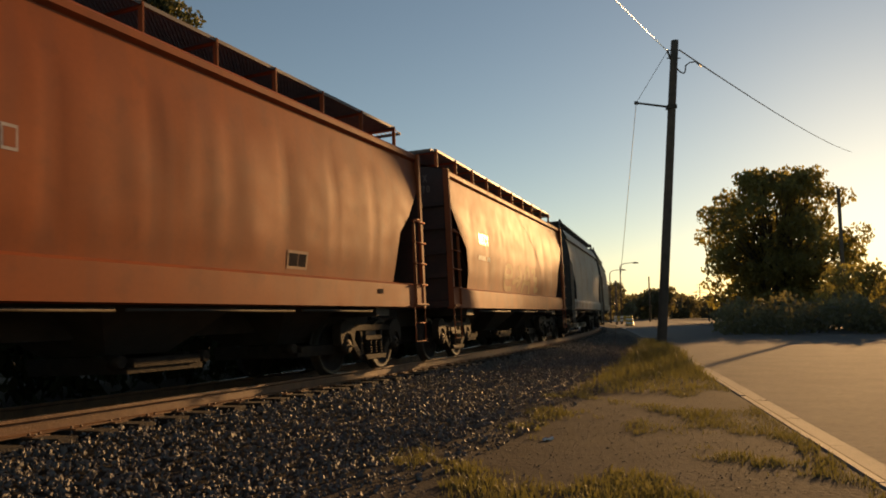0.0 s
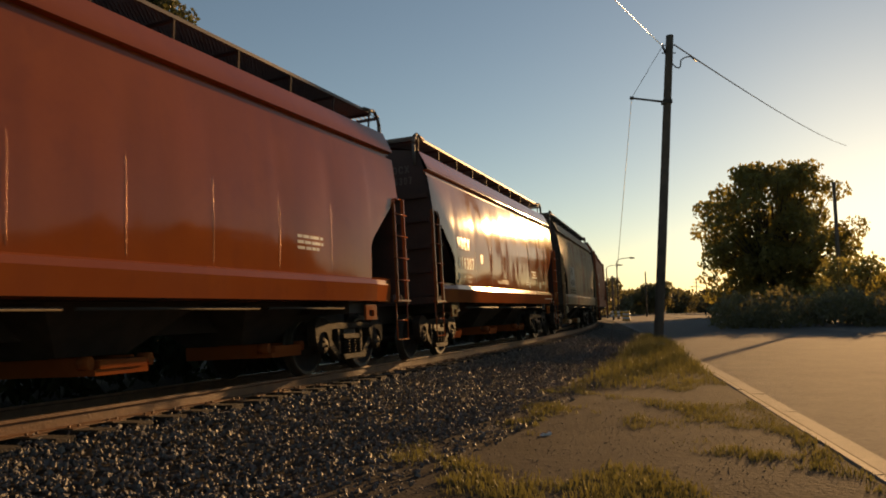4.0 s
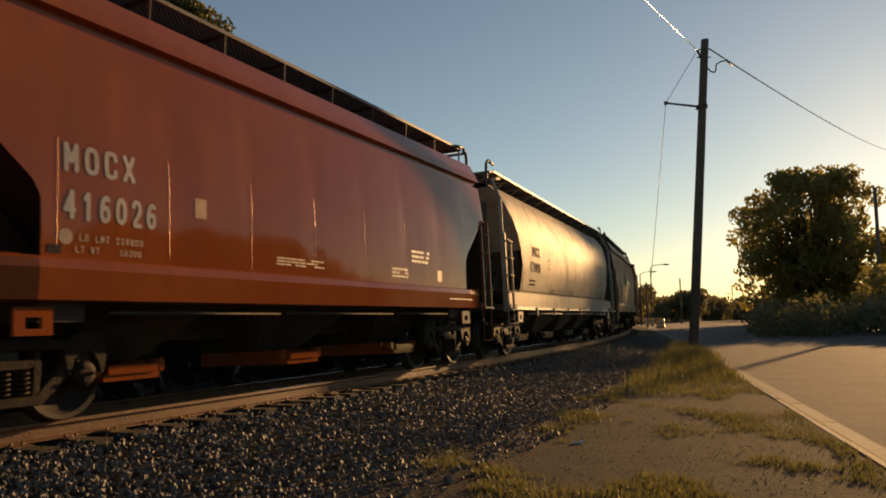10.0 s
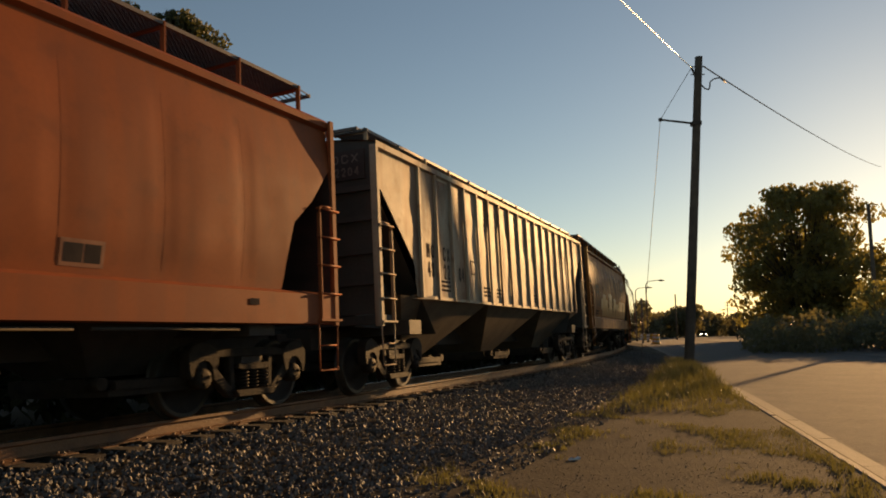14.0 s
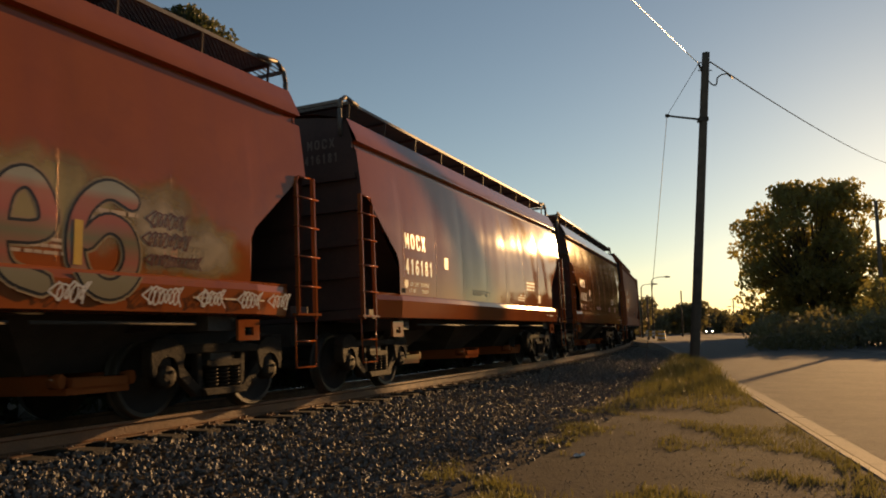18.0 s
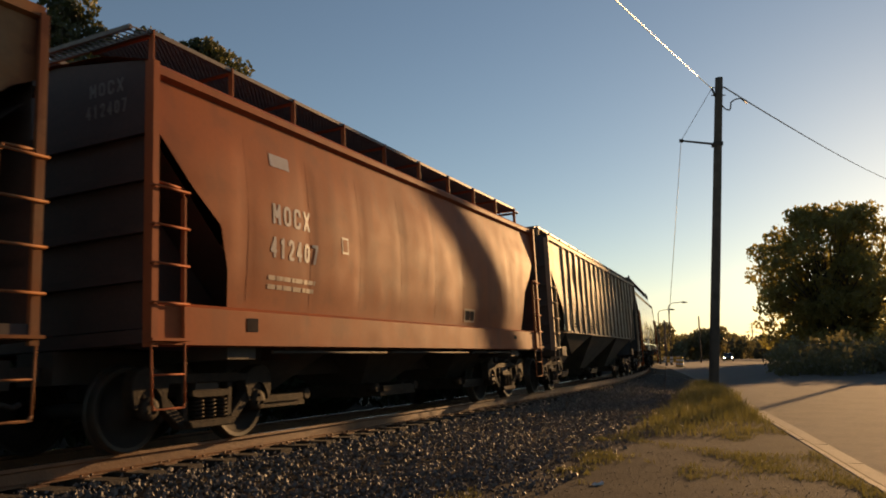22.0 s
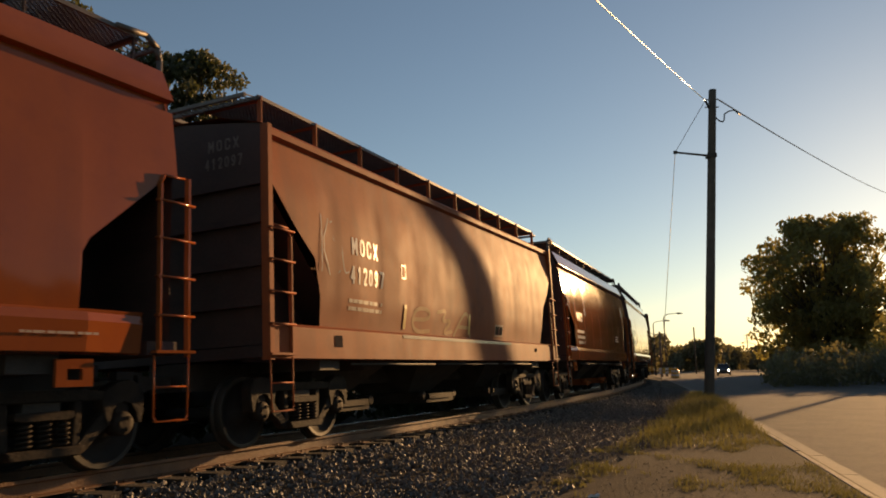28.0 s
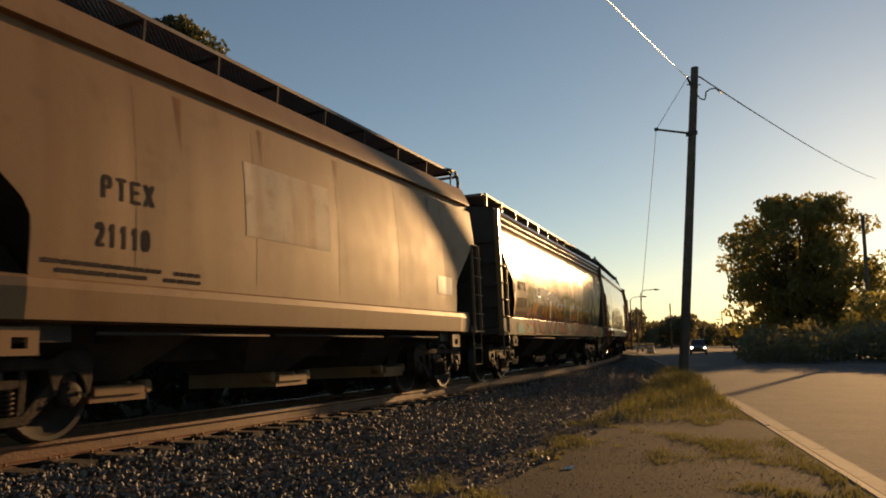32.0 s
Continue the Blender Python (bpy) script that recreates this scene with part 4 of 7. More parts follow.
def wagon(kind, length, paint, label, seed, frame_paint=None):
    """One covered hopper with all its parts, standing at the origin."""
    k = KINDS[kind]
    coat = PAINT[paint]
    car = thing("hopper_wagon", label, "freight wagon", "wagons of the freight train")
    half = length / 2
    lk = (kind, round(length, 1))
    painted(part("shell", shared(("shell", *lk, seed % 3), make_shell, kind, length, float(seed % 3)), None, car), coat)
    for s in (-1, 1):
        sill = painted(part("side_sill", shared(("sill", *lk), make_sill, kind, length), None, car), coat)
        sill.rotation_euler = (0, 0, 0 if s < 0 else math.pi)
        if kind != "ribbed":
            rod = painted(part("brake_pipe", shared(("rod", *lk), make_rod, length), None, car), coat if kind == "tank" else IRON)
            rod.rotation_euler = sill.rotation_euler
    part("running_board", shared(("board", *lk), make_board, kind, length), None, car, "open grating roof walkway")
    for x, span in ((-half + 2.9, 1.9), (-half + length * 0.42, 2.4), (half - length * 0.33, 2.2), (half - 1.8, 1.3)):
        ha = painted(part("roof_hatch", shared(("hatch", span), make_hatch, span), None, car), GRIME_AND_SHADE[paint])
        ha.location = (x, 0, k["roof"] - 4.5)
    n = max(6, round(length / 1.35))
    for i in range(n + 1):
        b = painted(part("walkway_bracket", shared(("bracket", kind), make_bracket, kind), None, car), GRIME_AND_SHADE[paint] if kind in ("flush", "wide") else coat)
        b.location = (-half + 0.3 + (length - 0.6) * i / n, 0, 0)
    for e in (-1, 1):
        turn = 0 if e < 0 else math.pi
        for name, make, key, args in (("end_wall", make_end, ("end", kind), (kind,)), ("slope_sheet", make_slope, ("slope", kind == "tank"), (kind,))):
            ob = painted(part(name, shared(key, make, *args), None, car), coat if kind == "tank" and name == "end_wall" else GRIME_AND_SHADE[paint])
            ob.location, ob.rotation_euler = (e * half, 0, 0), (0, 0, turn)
        extra = [("end_beam", make_end_beam, ("beam", kind == "tank"), (kind == "tank",), (0, 0, 0))]
        if kind == "tank":
            extra += [("end_frame", make_end_frame, ("eframe", sd), (sd,), (0, 0, 0)) for sd in (-1, 1)]
            extra += [("end_post", make_end_post, "epost", (), (0, y, 0)) for y in (-0.9, 0.0, 0.9)]
        else:
            extra += [("end_rib", make_end_rib, "erib", (), (0, 0, z)) for z in (3.35, 2.85, 2.3, 1.8)]
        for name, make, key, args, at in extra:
            ob = painted(part(name, shared(key, make, *args), None, car), coat if name in ("end_frame",) else GRIME_AND_SHADE[paint])
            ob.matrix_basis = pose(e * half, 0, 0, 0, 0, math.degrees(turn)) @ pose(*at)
        cp = part("coupler", shared("coupler", make_coupler), None, car)
        cp.location, cp.rotation_euler = (e * half, 0, 0), (0, 0, 0 if e > 0 else math.pi)
        if kind in ("flush", "wide", "tank"):
            for s in (-1, 1):
                gr = part("end_railing", shared("grab", make_grab), None, car)
                gr.location, gr.scale = (e * half, s * 1.24, 0.05), (e, 1, 1)
        for s in (-1, 1):
            tall = kind not in ("flush", "wide")
            y = s * (1.60 if kind != "ribbed" else 1.57)
            if tall:
                top = {"trough": 4.08, "old": 4.08, "banded": 4.08, "ribbed": 4.05, "tank": 2.9}[kind]
                po = painted(part("corner_post", shared(("post", top), make_post, kind, top), None, car), coat)
                po.location, po.scale = (e * half, y, 0), (-e, -s, 1)
            la = painted(part("ladder", shared(("ladder", tall), make_ladder, kind, tall), None, car), coat)
            la.location, la.scale = (e * (half + k.get("out", 0)), y, 0), (-e, -s, 1)
            st = painted(part("stirrup_step", shared("step", make_step), None, car), coat)
            st.location, st.scale = (e * (half + k.get("out", 0)), y - s * 0.02, 0), (-e, -s, 1)
            if kind not in ("ribbed", "trough"):
                pd = painted(part("jacking_pad", shared("pad", make_pad), None, car), coat)
                pd.location = (e * (half - 1.15), s * 1.52, 0)
        WB = half - (1.306 if kind not in ("flush", "wide") else 1.15)
        bogie(car, e * WB)
    deep = kind in ("ribbed", "tank")
    m = 3 if length < 14.5 or kind == "ribbed" else 4
    for i in range(m):
        x = (i - (m - 1) / 2) * (length - 5.6 if not deep else length - 6.4) / max(1, m - 1)
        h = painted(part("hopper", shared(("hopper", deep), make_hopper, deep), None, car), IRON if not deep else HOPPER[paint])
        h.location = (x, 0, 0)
        g = painted(part("outlet_gate", shared("gate", make_gate), None, car), coat if kind in ("flush", "wide") else DUSTY)
        g.location, g.scale = (x, 0, -0.06), (0.62 if kind in ("flush", "wide") else 1, 1, 1)
    part("centre_sill", shared(("centre", round(length, 1), deep), make_centre, length, deep), None, car)
    if kind in ("flush", "wide") and paint == "red":
        for i in range(8):
            x = -half + 1.33 + i * 1.37
            if x < half - 1.2:
                sm = painted(part("weld_seam", shared(("seam", kind), make_seam, kind), None, car, "shiny weld bead"), BEAD)
                sm.location = (x, 0, 0)
    if kind in ("trough", "old", "wide", "tank") and seed not in (2, 3, 22):
        j = math.ceil((-half + 1.3 - k["phase"]) / k["panel"])
        while k["phase"] + j * k["panel"] < half - 1.3:
            x = k["phase"] + j * k["panel"]
            bm = bmesh.new()
            zs = [(3.95 if kind == "tank" else 3.62) - 0.11 * i for i in range(22 if kind == "tank" else 19)]
            pts = [on_side(kind, seed, half, x, z, -0.0034) for z in zs if z > 1.6]
            for a, b in zip(pts, pts[1:]):
                tube(bm, a, b, 0.005, sides=5, caps=False)
            part("panel_seam", bm, SEAM[paint], car, "dark rusted panel seam")
            j += 1
    if kind == "tank":
        for i in range(7):
            bm = bmesh.new()
            slab(bm, [(-0.035, 0.98), (0.035, 0.98), (0.035, 1.20), (-0.035, 1.20)], -1.545, -1.515)
            part("pipe_hanger", bm, coat, car).location = (-half + 2.9 + 1.94 * i - 0.01, 0, 0)
    if kind == "ribbed":
        m = 17
        for i in range(m):
            x = -half + 1.73 + (length - 3.0) * i / (m - 1)
            for s in (-1, 1):
                r = painted(part("side_rib", shared("rib", make_rib), None, car), coat)
                r.location, r.scale = (x, s * 1.50, 0), (1, -s, 1)
    return car


# ---- lettering, plates and graffiti on the wagon sides (the side towards the street is y < 0)
GRIDS = {}


def sheet_dent(kind, half, x, z, seed):
    """The side sheet's unevenness as its mesh has it, blended between the nearest corners."""
    key = (kind, half)
    if key not in GRIDS:
        inner = half - max(c[0] for c in KINDS[kind]["cut"]) - 0.012
        breaks, zs = [v[0] for v in KINDS[kind]["side"]], []
        for z1, z0 in zip(breaks, breaks[1:]):
            m = max(1, round((z1 - z0) / 0.16))
            zs += [z1 + (z0 - z1) * i / m for i in range(m)]
        GRIDS[key] = (inner, int(2 * inner / 0.13), zs + [breaks[-1]], {})
    inner, n, zs, seen = GRIDS[key]
    if abs(x) > inner or z > zs[0] or z < zs[-1]:
        return dent(kind, x, z, seed)
    step = 2 * inner / n
    i = min(n - 1, int((x + inner) / step))
    j = max(k for k in range(len(zs) - 1) if zs[k] >= z)
    fx, fz = (x + inner) / step - i, (zs[j] - z) / (zs[j] - zs[j + 1])

    def corner(p, q):
        if (p, q, seed) not in seen:
            seen[p, q, seed] = dent(kind, -inner + step * p, zs[q], seed)
        return seen[p, q, seed]
    return (corner(i, j) * (1 - fx) + corner(i + 1, j) * fx) * (1 - fz) + (corner(i, j + 1) * (1 - fx) + corner(i + 1, j + 1) * fx) * fz


def on_side(kind, seed, half, x, z, off):
    """A point on the painted side, off metres proud of the sheet."""
    w = width_at(kind, z) if kind != "ribbed" else 1.50
    if z < KINDS[kind]["side"][-1][0]:
        pr = KINDS[kind]["sill"]
        w = max(a[1] for a in pr) + 0.001
    return Vector((x, -(w + sheet_dent(kind, half, x, z, float(seed % 3)) + off), z))


def tidy(bm, step=0.11):
    """Splits long edges so that flat artwork can follow the curved side."""
    for _ in range(5):
        long = [e for e in bm.edges if e.calc_length() > step]
        if not long:
            break
        bmesh.ops.subdivide_edges(bm, edges=long, cuts=1)


def applied(car, name, kind, seed, half, bm, mat, off, label=""):
    """Lays a flat drawing (x from the rear end, z) on to the wagon's side."""
    zs, ledge = [v.co.z for v in bm.verts], KINDS[kind]["side"][-1][0]
    if min(zs) < ledge - 0.03 and max(zs) > ledge + 0.03:
        # paint that runs over the ledge between side sheet and sill breaks there
        for z in (ledge + 0.004, ledge - 0.02):
            bmesh.ops.bisect_plane(bm, geom=bm.verts[:] + bm.edges[:] + bm.faces[:], plane_co=(0, 0, z), plane_no=(0, 0, 1))
        bmesh.ops.delete(bm, geom=[f for f in bm.faces if ledge - 0.02 < f.calc_center_median().z < ledge + 0.004], context="FACES")
    tidy(bm)
    for v in bm.verts:
        extra, v.co.z = v.co.y, max(v.co.z, KINDS[kind]["sill"][-2][0] + 0.012)
        v.co = on_side(kind, seed, half, v.co.x - half, v.co.z, 0.0022 + off * 0.4 + extra * 0.3)
    ob = part(name, bm, mat, car, label)
    if name in ("graffiti", "graffiti_outline", "graffiti_shadow", "small_print", "scrawl", "company_lettering", "reporting_mark", "wagon_number", "load_data", "sill_lettering", "lettering"):
        tagged(ob, kind="stuff")
    return ob


STENCIL = {
    "M": [[(0, 0), (0, 1), (.5, .35), (1, 1), (1, 0)]], "O": [[(.5, 1), (0, .9), (0, .1), (.5, 0), (1, .1), (1, .9), (.5, 1)]], "C": [[(1, .75), (.9, 1), (.1, 1), (0, .75), (0, .25), (.1, 0), (.9, 0), (1, .25)]],
    "X": [[(0, 0), (1, 1)], [(0, 1), (1, 0)]], "P": [[(0, 0), (0, 1), (.85, 1), (1, .75), (.85, .48), (0, .48)]], "T": [[(0, 1), (1, 1)], [(.5, 1), (.5, 0)]], "E": [[(1, 1), (0, 1), (0, 0), (1, 0)], [(0, .52), (.8, .52)]],
    "N": [[(0, 0), (0, 1), (1, 0), (1, 1)]], "D": [[(0, 0), (0, 1), (.7, 1), (1, .7), (1, .3), (.7, 0), (0, 0)]], "Y": [[(0, 1), (.5, .5), (1, 1)], [(.5, .5), (.5, 0)]], "L": [[(0, 1), (0, 0), (1, 0)]],
    "W": [[(0, 1), (.25, 0), (.5, .7), (.75, 0), (1, 1)]], "0": [[(.5, 1), (0, .85), (0, .15), (.5, 0), (1, .15), (1, .85), (.5, 1)]], "1": [[(.2, .8), (.55, 1), (.55, 0)]],
    "2": [[(0, .8), (.2, 1), (.8, 1), (1, .75), (.9, .5), (0, 0), (1, 0)]], "3": [[(0, .85), (.3, 1), (.8, 1), (1, .76), (.75, .54), (.4, .52)], [(.75, .54), (1, .28), (.8, 0), (.3, 0), (0, .15)]],
    "4": [[(.75, 0), (.75, 1), (0, .3), (1, .3)]], "5": [[(.95, 1), (.1, 1), (.05, .55), (.7, .6), (1, .35), (.8, 0), (.2, 0), (0, .15)]],
    "6": [[(.9, .9), (.6, 1), (.2, .85), (0, .4), (.15, .05), (.6, 0), (.95, .15), (.95, .45), (.6, .58), (.05, .45)]], "7": [[(0, 1), (1, 1), (.35, 0)]],
    "8": [[(.5, .54), (.05, .72), (.2, .98), (.8, .98), (.95, .72), (.5, .54), (0, .3), (.15, .02), (.85, .02), (1, .3), (.5, .54)]], "9": [[(.1, .1), (.4, 0), (.8, .15), (1, .6), (.85, .95), (.4, 1), (.05, .85), (.05, .55), (.4, .42), (.95, .55)]],
}


def stencil(text, x0, x1, z0, z1, thick=0.17):
    """Block letters of one stroke width, spread evenly from x0 to x1, drawn flat in x and z."""
    bm = bmesh.new()
    cell, w = (x1 - x0) / len(text), abs(z1 - z0) * thick
    side = 1 if cell > 0 else -1
    for i, ch in enumerate(text):
        wide = cell * 0.70 - side * w
        for k, line_ in enumerate(STENCIL.get(ch, ())):
            pts = [(x0 + cell * (i + 0.15) + side * w / 2 + px * wide, z0 + w / 2 + pz * (z1 - z0 - w)) for px, pz in line_]
            stroke(bm, rounded(pts, 1) if ch in "OC02356890DP" else pts, w, 0.0004 * k)
    return bm


def words(car, kind, seed, half, text, x0, x1, z0, z1, mat, name="lettering", label=""):
    return applied(car, name, kind, seed, half, stencil(text, x0, x1, z0, z1), mat, 0.006, label)


def end_words(car, half, text, y0, y1, z0, z1, mat):
    """Faint lettering high on the rear end wall."""
    bm = stencil(text, y0, y1, z0, z1)
    for v in bm.verts:
        v.co = Vector((-half + 0.042 - v.co.y, v.co.x, v.co.z))
    return part("end_lettering", bm, mat, car)


def fine_grid(bm, x0, x1, z0, z1, step=0.07):
    """A rectangle in small squares, with the texture map running from corner to corner."""
    uv = bm.loops.layers.uv.verify()
    nx, nz = max(1, math.ceil((x1 - x0) / step)), max(1, math.ceil((z1 - z0) / step))
    g = [[bm.verts.new((x0 + (x1 - x0) * i / nx, 0, z0 + (z1 - z0) * j / nz)) for i in range(nx + 1)] for j in range(nz + 1)]
    for j in range(nz):
        for i in range(nx):
            f = bm.faces.new((g[j][i], g[j][i + 1], g[j + 1][i + 1], g[j + 1][i]))
            for lp, (a, b) in zip(f.loops, ((i, j), (i + 1, j), (i + 1, j + 1), (i, j + 1))):
                lp[uv].uv = (a / nx, b / nz)


def soft_stain(car, kind, seed, half, x0, x1, z0, z1, mat, name, label="", off=0.001):
    """A stain or overspray with frayed edges on the side sheet."""
    bm = bmesh.new()
    fine_grid(bm, x0, x1, z0, z1)
    return applied(car, name, kind, seed, half, bm, mat, off, label)


def frayed(name, colour, runs, most=0.85):
    """Thin paint or rust that frays out: `runs` hang down from their upper edge, else a round cloud."""
    m = material(name, colour, 0.5 if runs else 0.25, spec=0.16 if runs else 0.26, scale=3, amount=0.7)
    n, link = m.node_tree.nodes, m.node_tree.links.new
    tc, mp, sep = n.new("ShaderNodeTexCoord"), n.new("ShaderNodeMapping"), n.new("ShaderNodeSeparateXYZ")
    mp.inputs["Location"].default_value, mp.inputs["Scale"].default_value = (-1, 0 if runs else -1, 0), (2, 1 if runs else 2, 1)
    link(tc.outputs["UV"], mp.inputs[0])
    link(mp.outputs[0], sep.inputs[0])

    def op(kind, *args):
        x = n.new("ShaderNodeMath")
        x.operation = kind
        for sock, v in zip(x.inputs, args):
            if isinstance(v, (int, float)):
                sock.default_value = v
            else:
                link(v, sock)
        return x.outputs[0]
    if runs:
        body = op("SUBTRACT", op("MULTIPLY", sep.outputs["Y"], 0.9), op("MULTIPLY", op("ABSOLUTE", sep.outputs["X"]), 0.75))
    else:
        size = n.new("ShaderNodeVectorMath")
        size.operation = "LENGTH"
        link(mp.outputs[0], size.inputs[0])
        body = op("SUBTRACT", 0.95, size.outputs["Value"])
    tx, grain = n.new("ShaderNodeMapping"), n.new("ShaderNodeTexNoise")
    tx.inputs["Scale"].default_value = (5, 5, 0.9) if runs else (2.4, 2.4, 2.4)
    grain.inputs["Scale"].default_value, grain.inputs["Detail"].default_value = 1.6, 5.0
    link(tc.outputs["Object"], tx.inputs[0])
    link(tx.outputs[0], grain.inputs["Vector"])
    val = op("ADD", body, op("MULTIPLY", op("SUBTRACT", grain.outputs["Fac"], 0.5), 1.0 if runs else 0.9))
    r = n.new("ShaderNodeMapRange")
    r.inputs["From Min"].default_value, r.inputs["From Max"].default_value, r.inputs["To Max"].default_value = 0.0, 0.75 if runs else 0.55, most
    link(val, r.inputs["Value"])
    link(r.outputs[0], n["Principled BSDF"].inputs["Alpha"])
    return m


def plate(car, kind, seed, half, pts, mat, name="placard", off=0.006, label=""):
    bm = bmesh.new()
    if len(pts) == 4 and pts[0][1] == pts[1][1] and pts[2][1] == pts[3][1] and pts[0][0] == pts[3][0]:
        fine_grid(bm, pts[0][0], pts[1][0], pts[0][1], pts[2][1])
        return applied(car, name, kind, seed, half, bm, mat, off, label)
    stops = sorted({round(x, 4) for x, _ in pts})
    xs = [stops[0]]
    for b in stops[1:]:
        n, a = max(1, math.ceil((b - xs[-1]) / 0.07)), xs[-1]
        xs += [a + (b - a) * i / n for i in range(1, n + 1)]
    n, last = max(1, math.ceil((max(z for _, z in pts) - min(z for _, z in pts)) / 0.08)), None
    for x in xs:
        x = min(max(x, stops[0] + 0.0004), stops[-1] - 0.0004)
        cuts = [a[1] + (b[1] - a[1]) * (x - a[0]) / (b[0] - a[0]) for a, b in zip(pts, pts[1:] + pts[:1]) if a[0] != b[0] and min(a[0], b[0]) <= x <= max(a[0], b[0])]
        col = [bm.verts.new((x, 0, min(cuts) + (max(cuts) - min(cuts)) * i / n)) for i in range(n + 1)]
        if last:
            for i in range(n):
                bm.faces.new((last[i], col[i], col[i + 1], last[i + 1]))
        last = col
    bmesh.ops.remove_doubles(bm, verts=bm.verts[:], dist=0.0003)
    return applied(car, name, kind, seed, half, bm, mat, off, label)


def rect(x0, x1, z0, z1):
    return [(x0, z0), (x1, z0), (x1, z1), (x0, z1)]


def bars(car, kind, seed, half, x0, x1, z0, z1, rows, mat, name="small_print"):
    """Fine print too small to read, as short bars."""
    rng = random.Random(seed * 31 + int(x0 * 10))
    bm = bmesh.new()
    h = (z1 - z0) / rows
    for r in range(rows):
        x = x0
        while x < x1 - 0.02:
            w = min(rng.uniform(0.05, 0.22), x1 - x)
            if rng.random() < 0.85:
                bm.faces.new([bm.verts.new((a, 0, b)) for a, b in rect(x, x + w * 0.85, z0 + r * h + h * 0.2, z0 + r * h + h * 0.72)])
            x += w
    return applied(car, name, kind, seed, half, bm, mat, 0.006)


def stroke(bm, pts, w, lift):
    """A broad brush line with round joints, pts as (x, z); each piece a hair above the last."""
    for i, (a, b) in enumerate(zip(pts, pts[1:])):
        d = Vector((b[0] - a[0], b[1] - a[1]))
        if d.length < 1e-4:
            continue
        d.normalize()
        n = Vector((-d.y, d.x)) * w / 2
        y = lift + i * 0.00002
        bm.faces.new([bm.verts.new((p[0] + s * n.x, y, p[1] + s * n.y)) for p, s in ((a, 1), (a, -1), (b, -1), (b, 1))])
        bm.faces.new([bm.verts.new((b[0] + w / 2 * math.cos(k * 0.7854), y + 0.00001, b[1] + w / 2 * math.sin(k * 0.7854))) for k in range(8)])
    a = pts[0]
    bm.faces.new([bm.verts.new((a[0] + w / 2 * math.cos(k * 0.7854), lift - 0.00001, a[1] + w / 2 * math.sin(k * 0.7854))) for k in range(8)])


GLYPHS = [
    [[(1, 1), (.1, .95), (.1, .55), (.9, .5), (.9, .05), (0, 0)]],
    [[(0, 0), (.35, 1), (.65, 1), (1, 0)], [(.2, .4), (.85, .4)]],
    [[(0, .9), (.5, 1), (.3, .5), (.9, .6), (.5, 0), (1, .1)]],
    [[(.1, .5), (.9, .55), (.8, .95), (.2, .95), (.05, .4), (.3, .02), (.95, .1)]],
    [[(.1, 0), (.1, 1), (.8, .95), (.85, .55), (.2, .5), (1, 0)]],
    [[(.1, 0), (.15, 1)], [(1, 1), (.15, .5), (1, 0)]],
    [[(0, .3), (.95, .6)], [(.65, 1), (1, .6), (.55, .2)]],
]


def rounded(pts, times):
    for _ in range(times):
        out = [pts[0]]
        for a, b in zip(pts, pts[1:]):
            out += [(a[0] * .75 + b[0] * .25, a[1] * .75 + b[1] * .25), (a[0] * .25 + b[0] * .75, a[1] * .25 + b[1] * .75)]
        pts = out + [pts[-1]]
    return pts


def graffiti(car, kind, seed, half, x0, x1, z0, z1, order, w, layers, soft=1, name="graffiti", label=""):
    """A painted piece: the same letter forms laid in several widths and colours, one above the other."""
    rng = random.Random(seed * 7 + 1)
    forms, cell = [], (x1 - x0) / len(order)
    for i, g in enumerate(order):
        lean, up = rng.uniform(-0.12, 0.2), rng.uniform(-0.06, 0.06)
        for line_ in GLYPHS[g]:
            pts = rounded(line_, soft)
            forms.append([(x0 + cell * (i + 0.06 + 0.86 * px + lean * pz), z0 + (z1 - z0) * min(1.1, max(-0.05, pz + up * px))) for px, pz in pts])
    for j, (grow, mat) in enumerate(layers):
        bm = bmesh.new()
        for k, pts in enumerate(forms):
            stroke(bm, pts, w + grow, k * 0.0003)
        applied(car, name, kind, seed, half, bm, mat, 0.003 + 0.004 * j, label)


def lettered(car, kind, seed, half, strokes, w, layers, soft=1, label="", base=0.003):
    """A painted piece of given brush strokes, laid in several widths and colours."""
    for j, (grow, mat) in enumerate(layers):
        bm = bmesh.new()
        for k, pts in enumerate(strokes):
            stroke(bm, rounded(pts, soft), w + grow, k * 0.0003)
        applied(car, "graffiti" if j == len(layers) - 1 else "graffiti_outline", kind, seed, half, bm, mat, base + 0.004 * j, label if j == len(layers) - 1 else "")


def scribble(bm, rng, x0, x1, z0, z1, w):
    """A quick tag: one looping line that cannot be read."""
    high, mid = z1 - z0, (z0 + z1) / 2
    stroke(bm, [(x0 + 0.6 * high, z1 - 0.1 * high), (x0, mid), (x0 + 0.6 * high, z0 + 0.1 * high)], w, 0.0)
    loops = max(2, round((x1 - x0) / (0.5 * high)))
    a, b = x0 + 0.45 * high, x1 - 0.3 * high
    sizes = [rng.uniform(0.6, 1.0) for _ in range(loops + 1)]
    pts = []
    for i in range(loops * 9 + 1):
        u, r = i / 9, 0.5 * high * sizes[i // 9]
        turn = 2 * math.pi * u
        pts.append((a + (b - a) * u / loops + 0.55 * r * math.sin(turn) + 0.3 * r * math.cos(turn), mid + r * math.cos(turn)))
    stroke(bm, pts, w, 0.0005)
    stroke(bm, [(x1, z1), (b - 0.1 * high, mid), (x1 - rng.uniform(0, 0.1), z0)], w, 0.001)


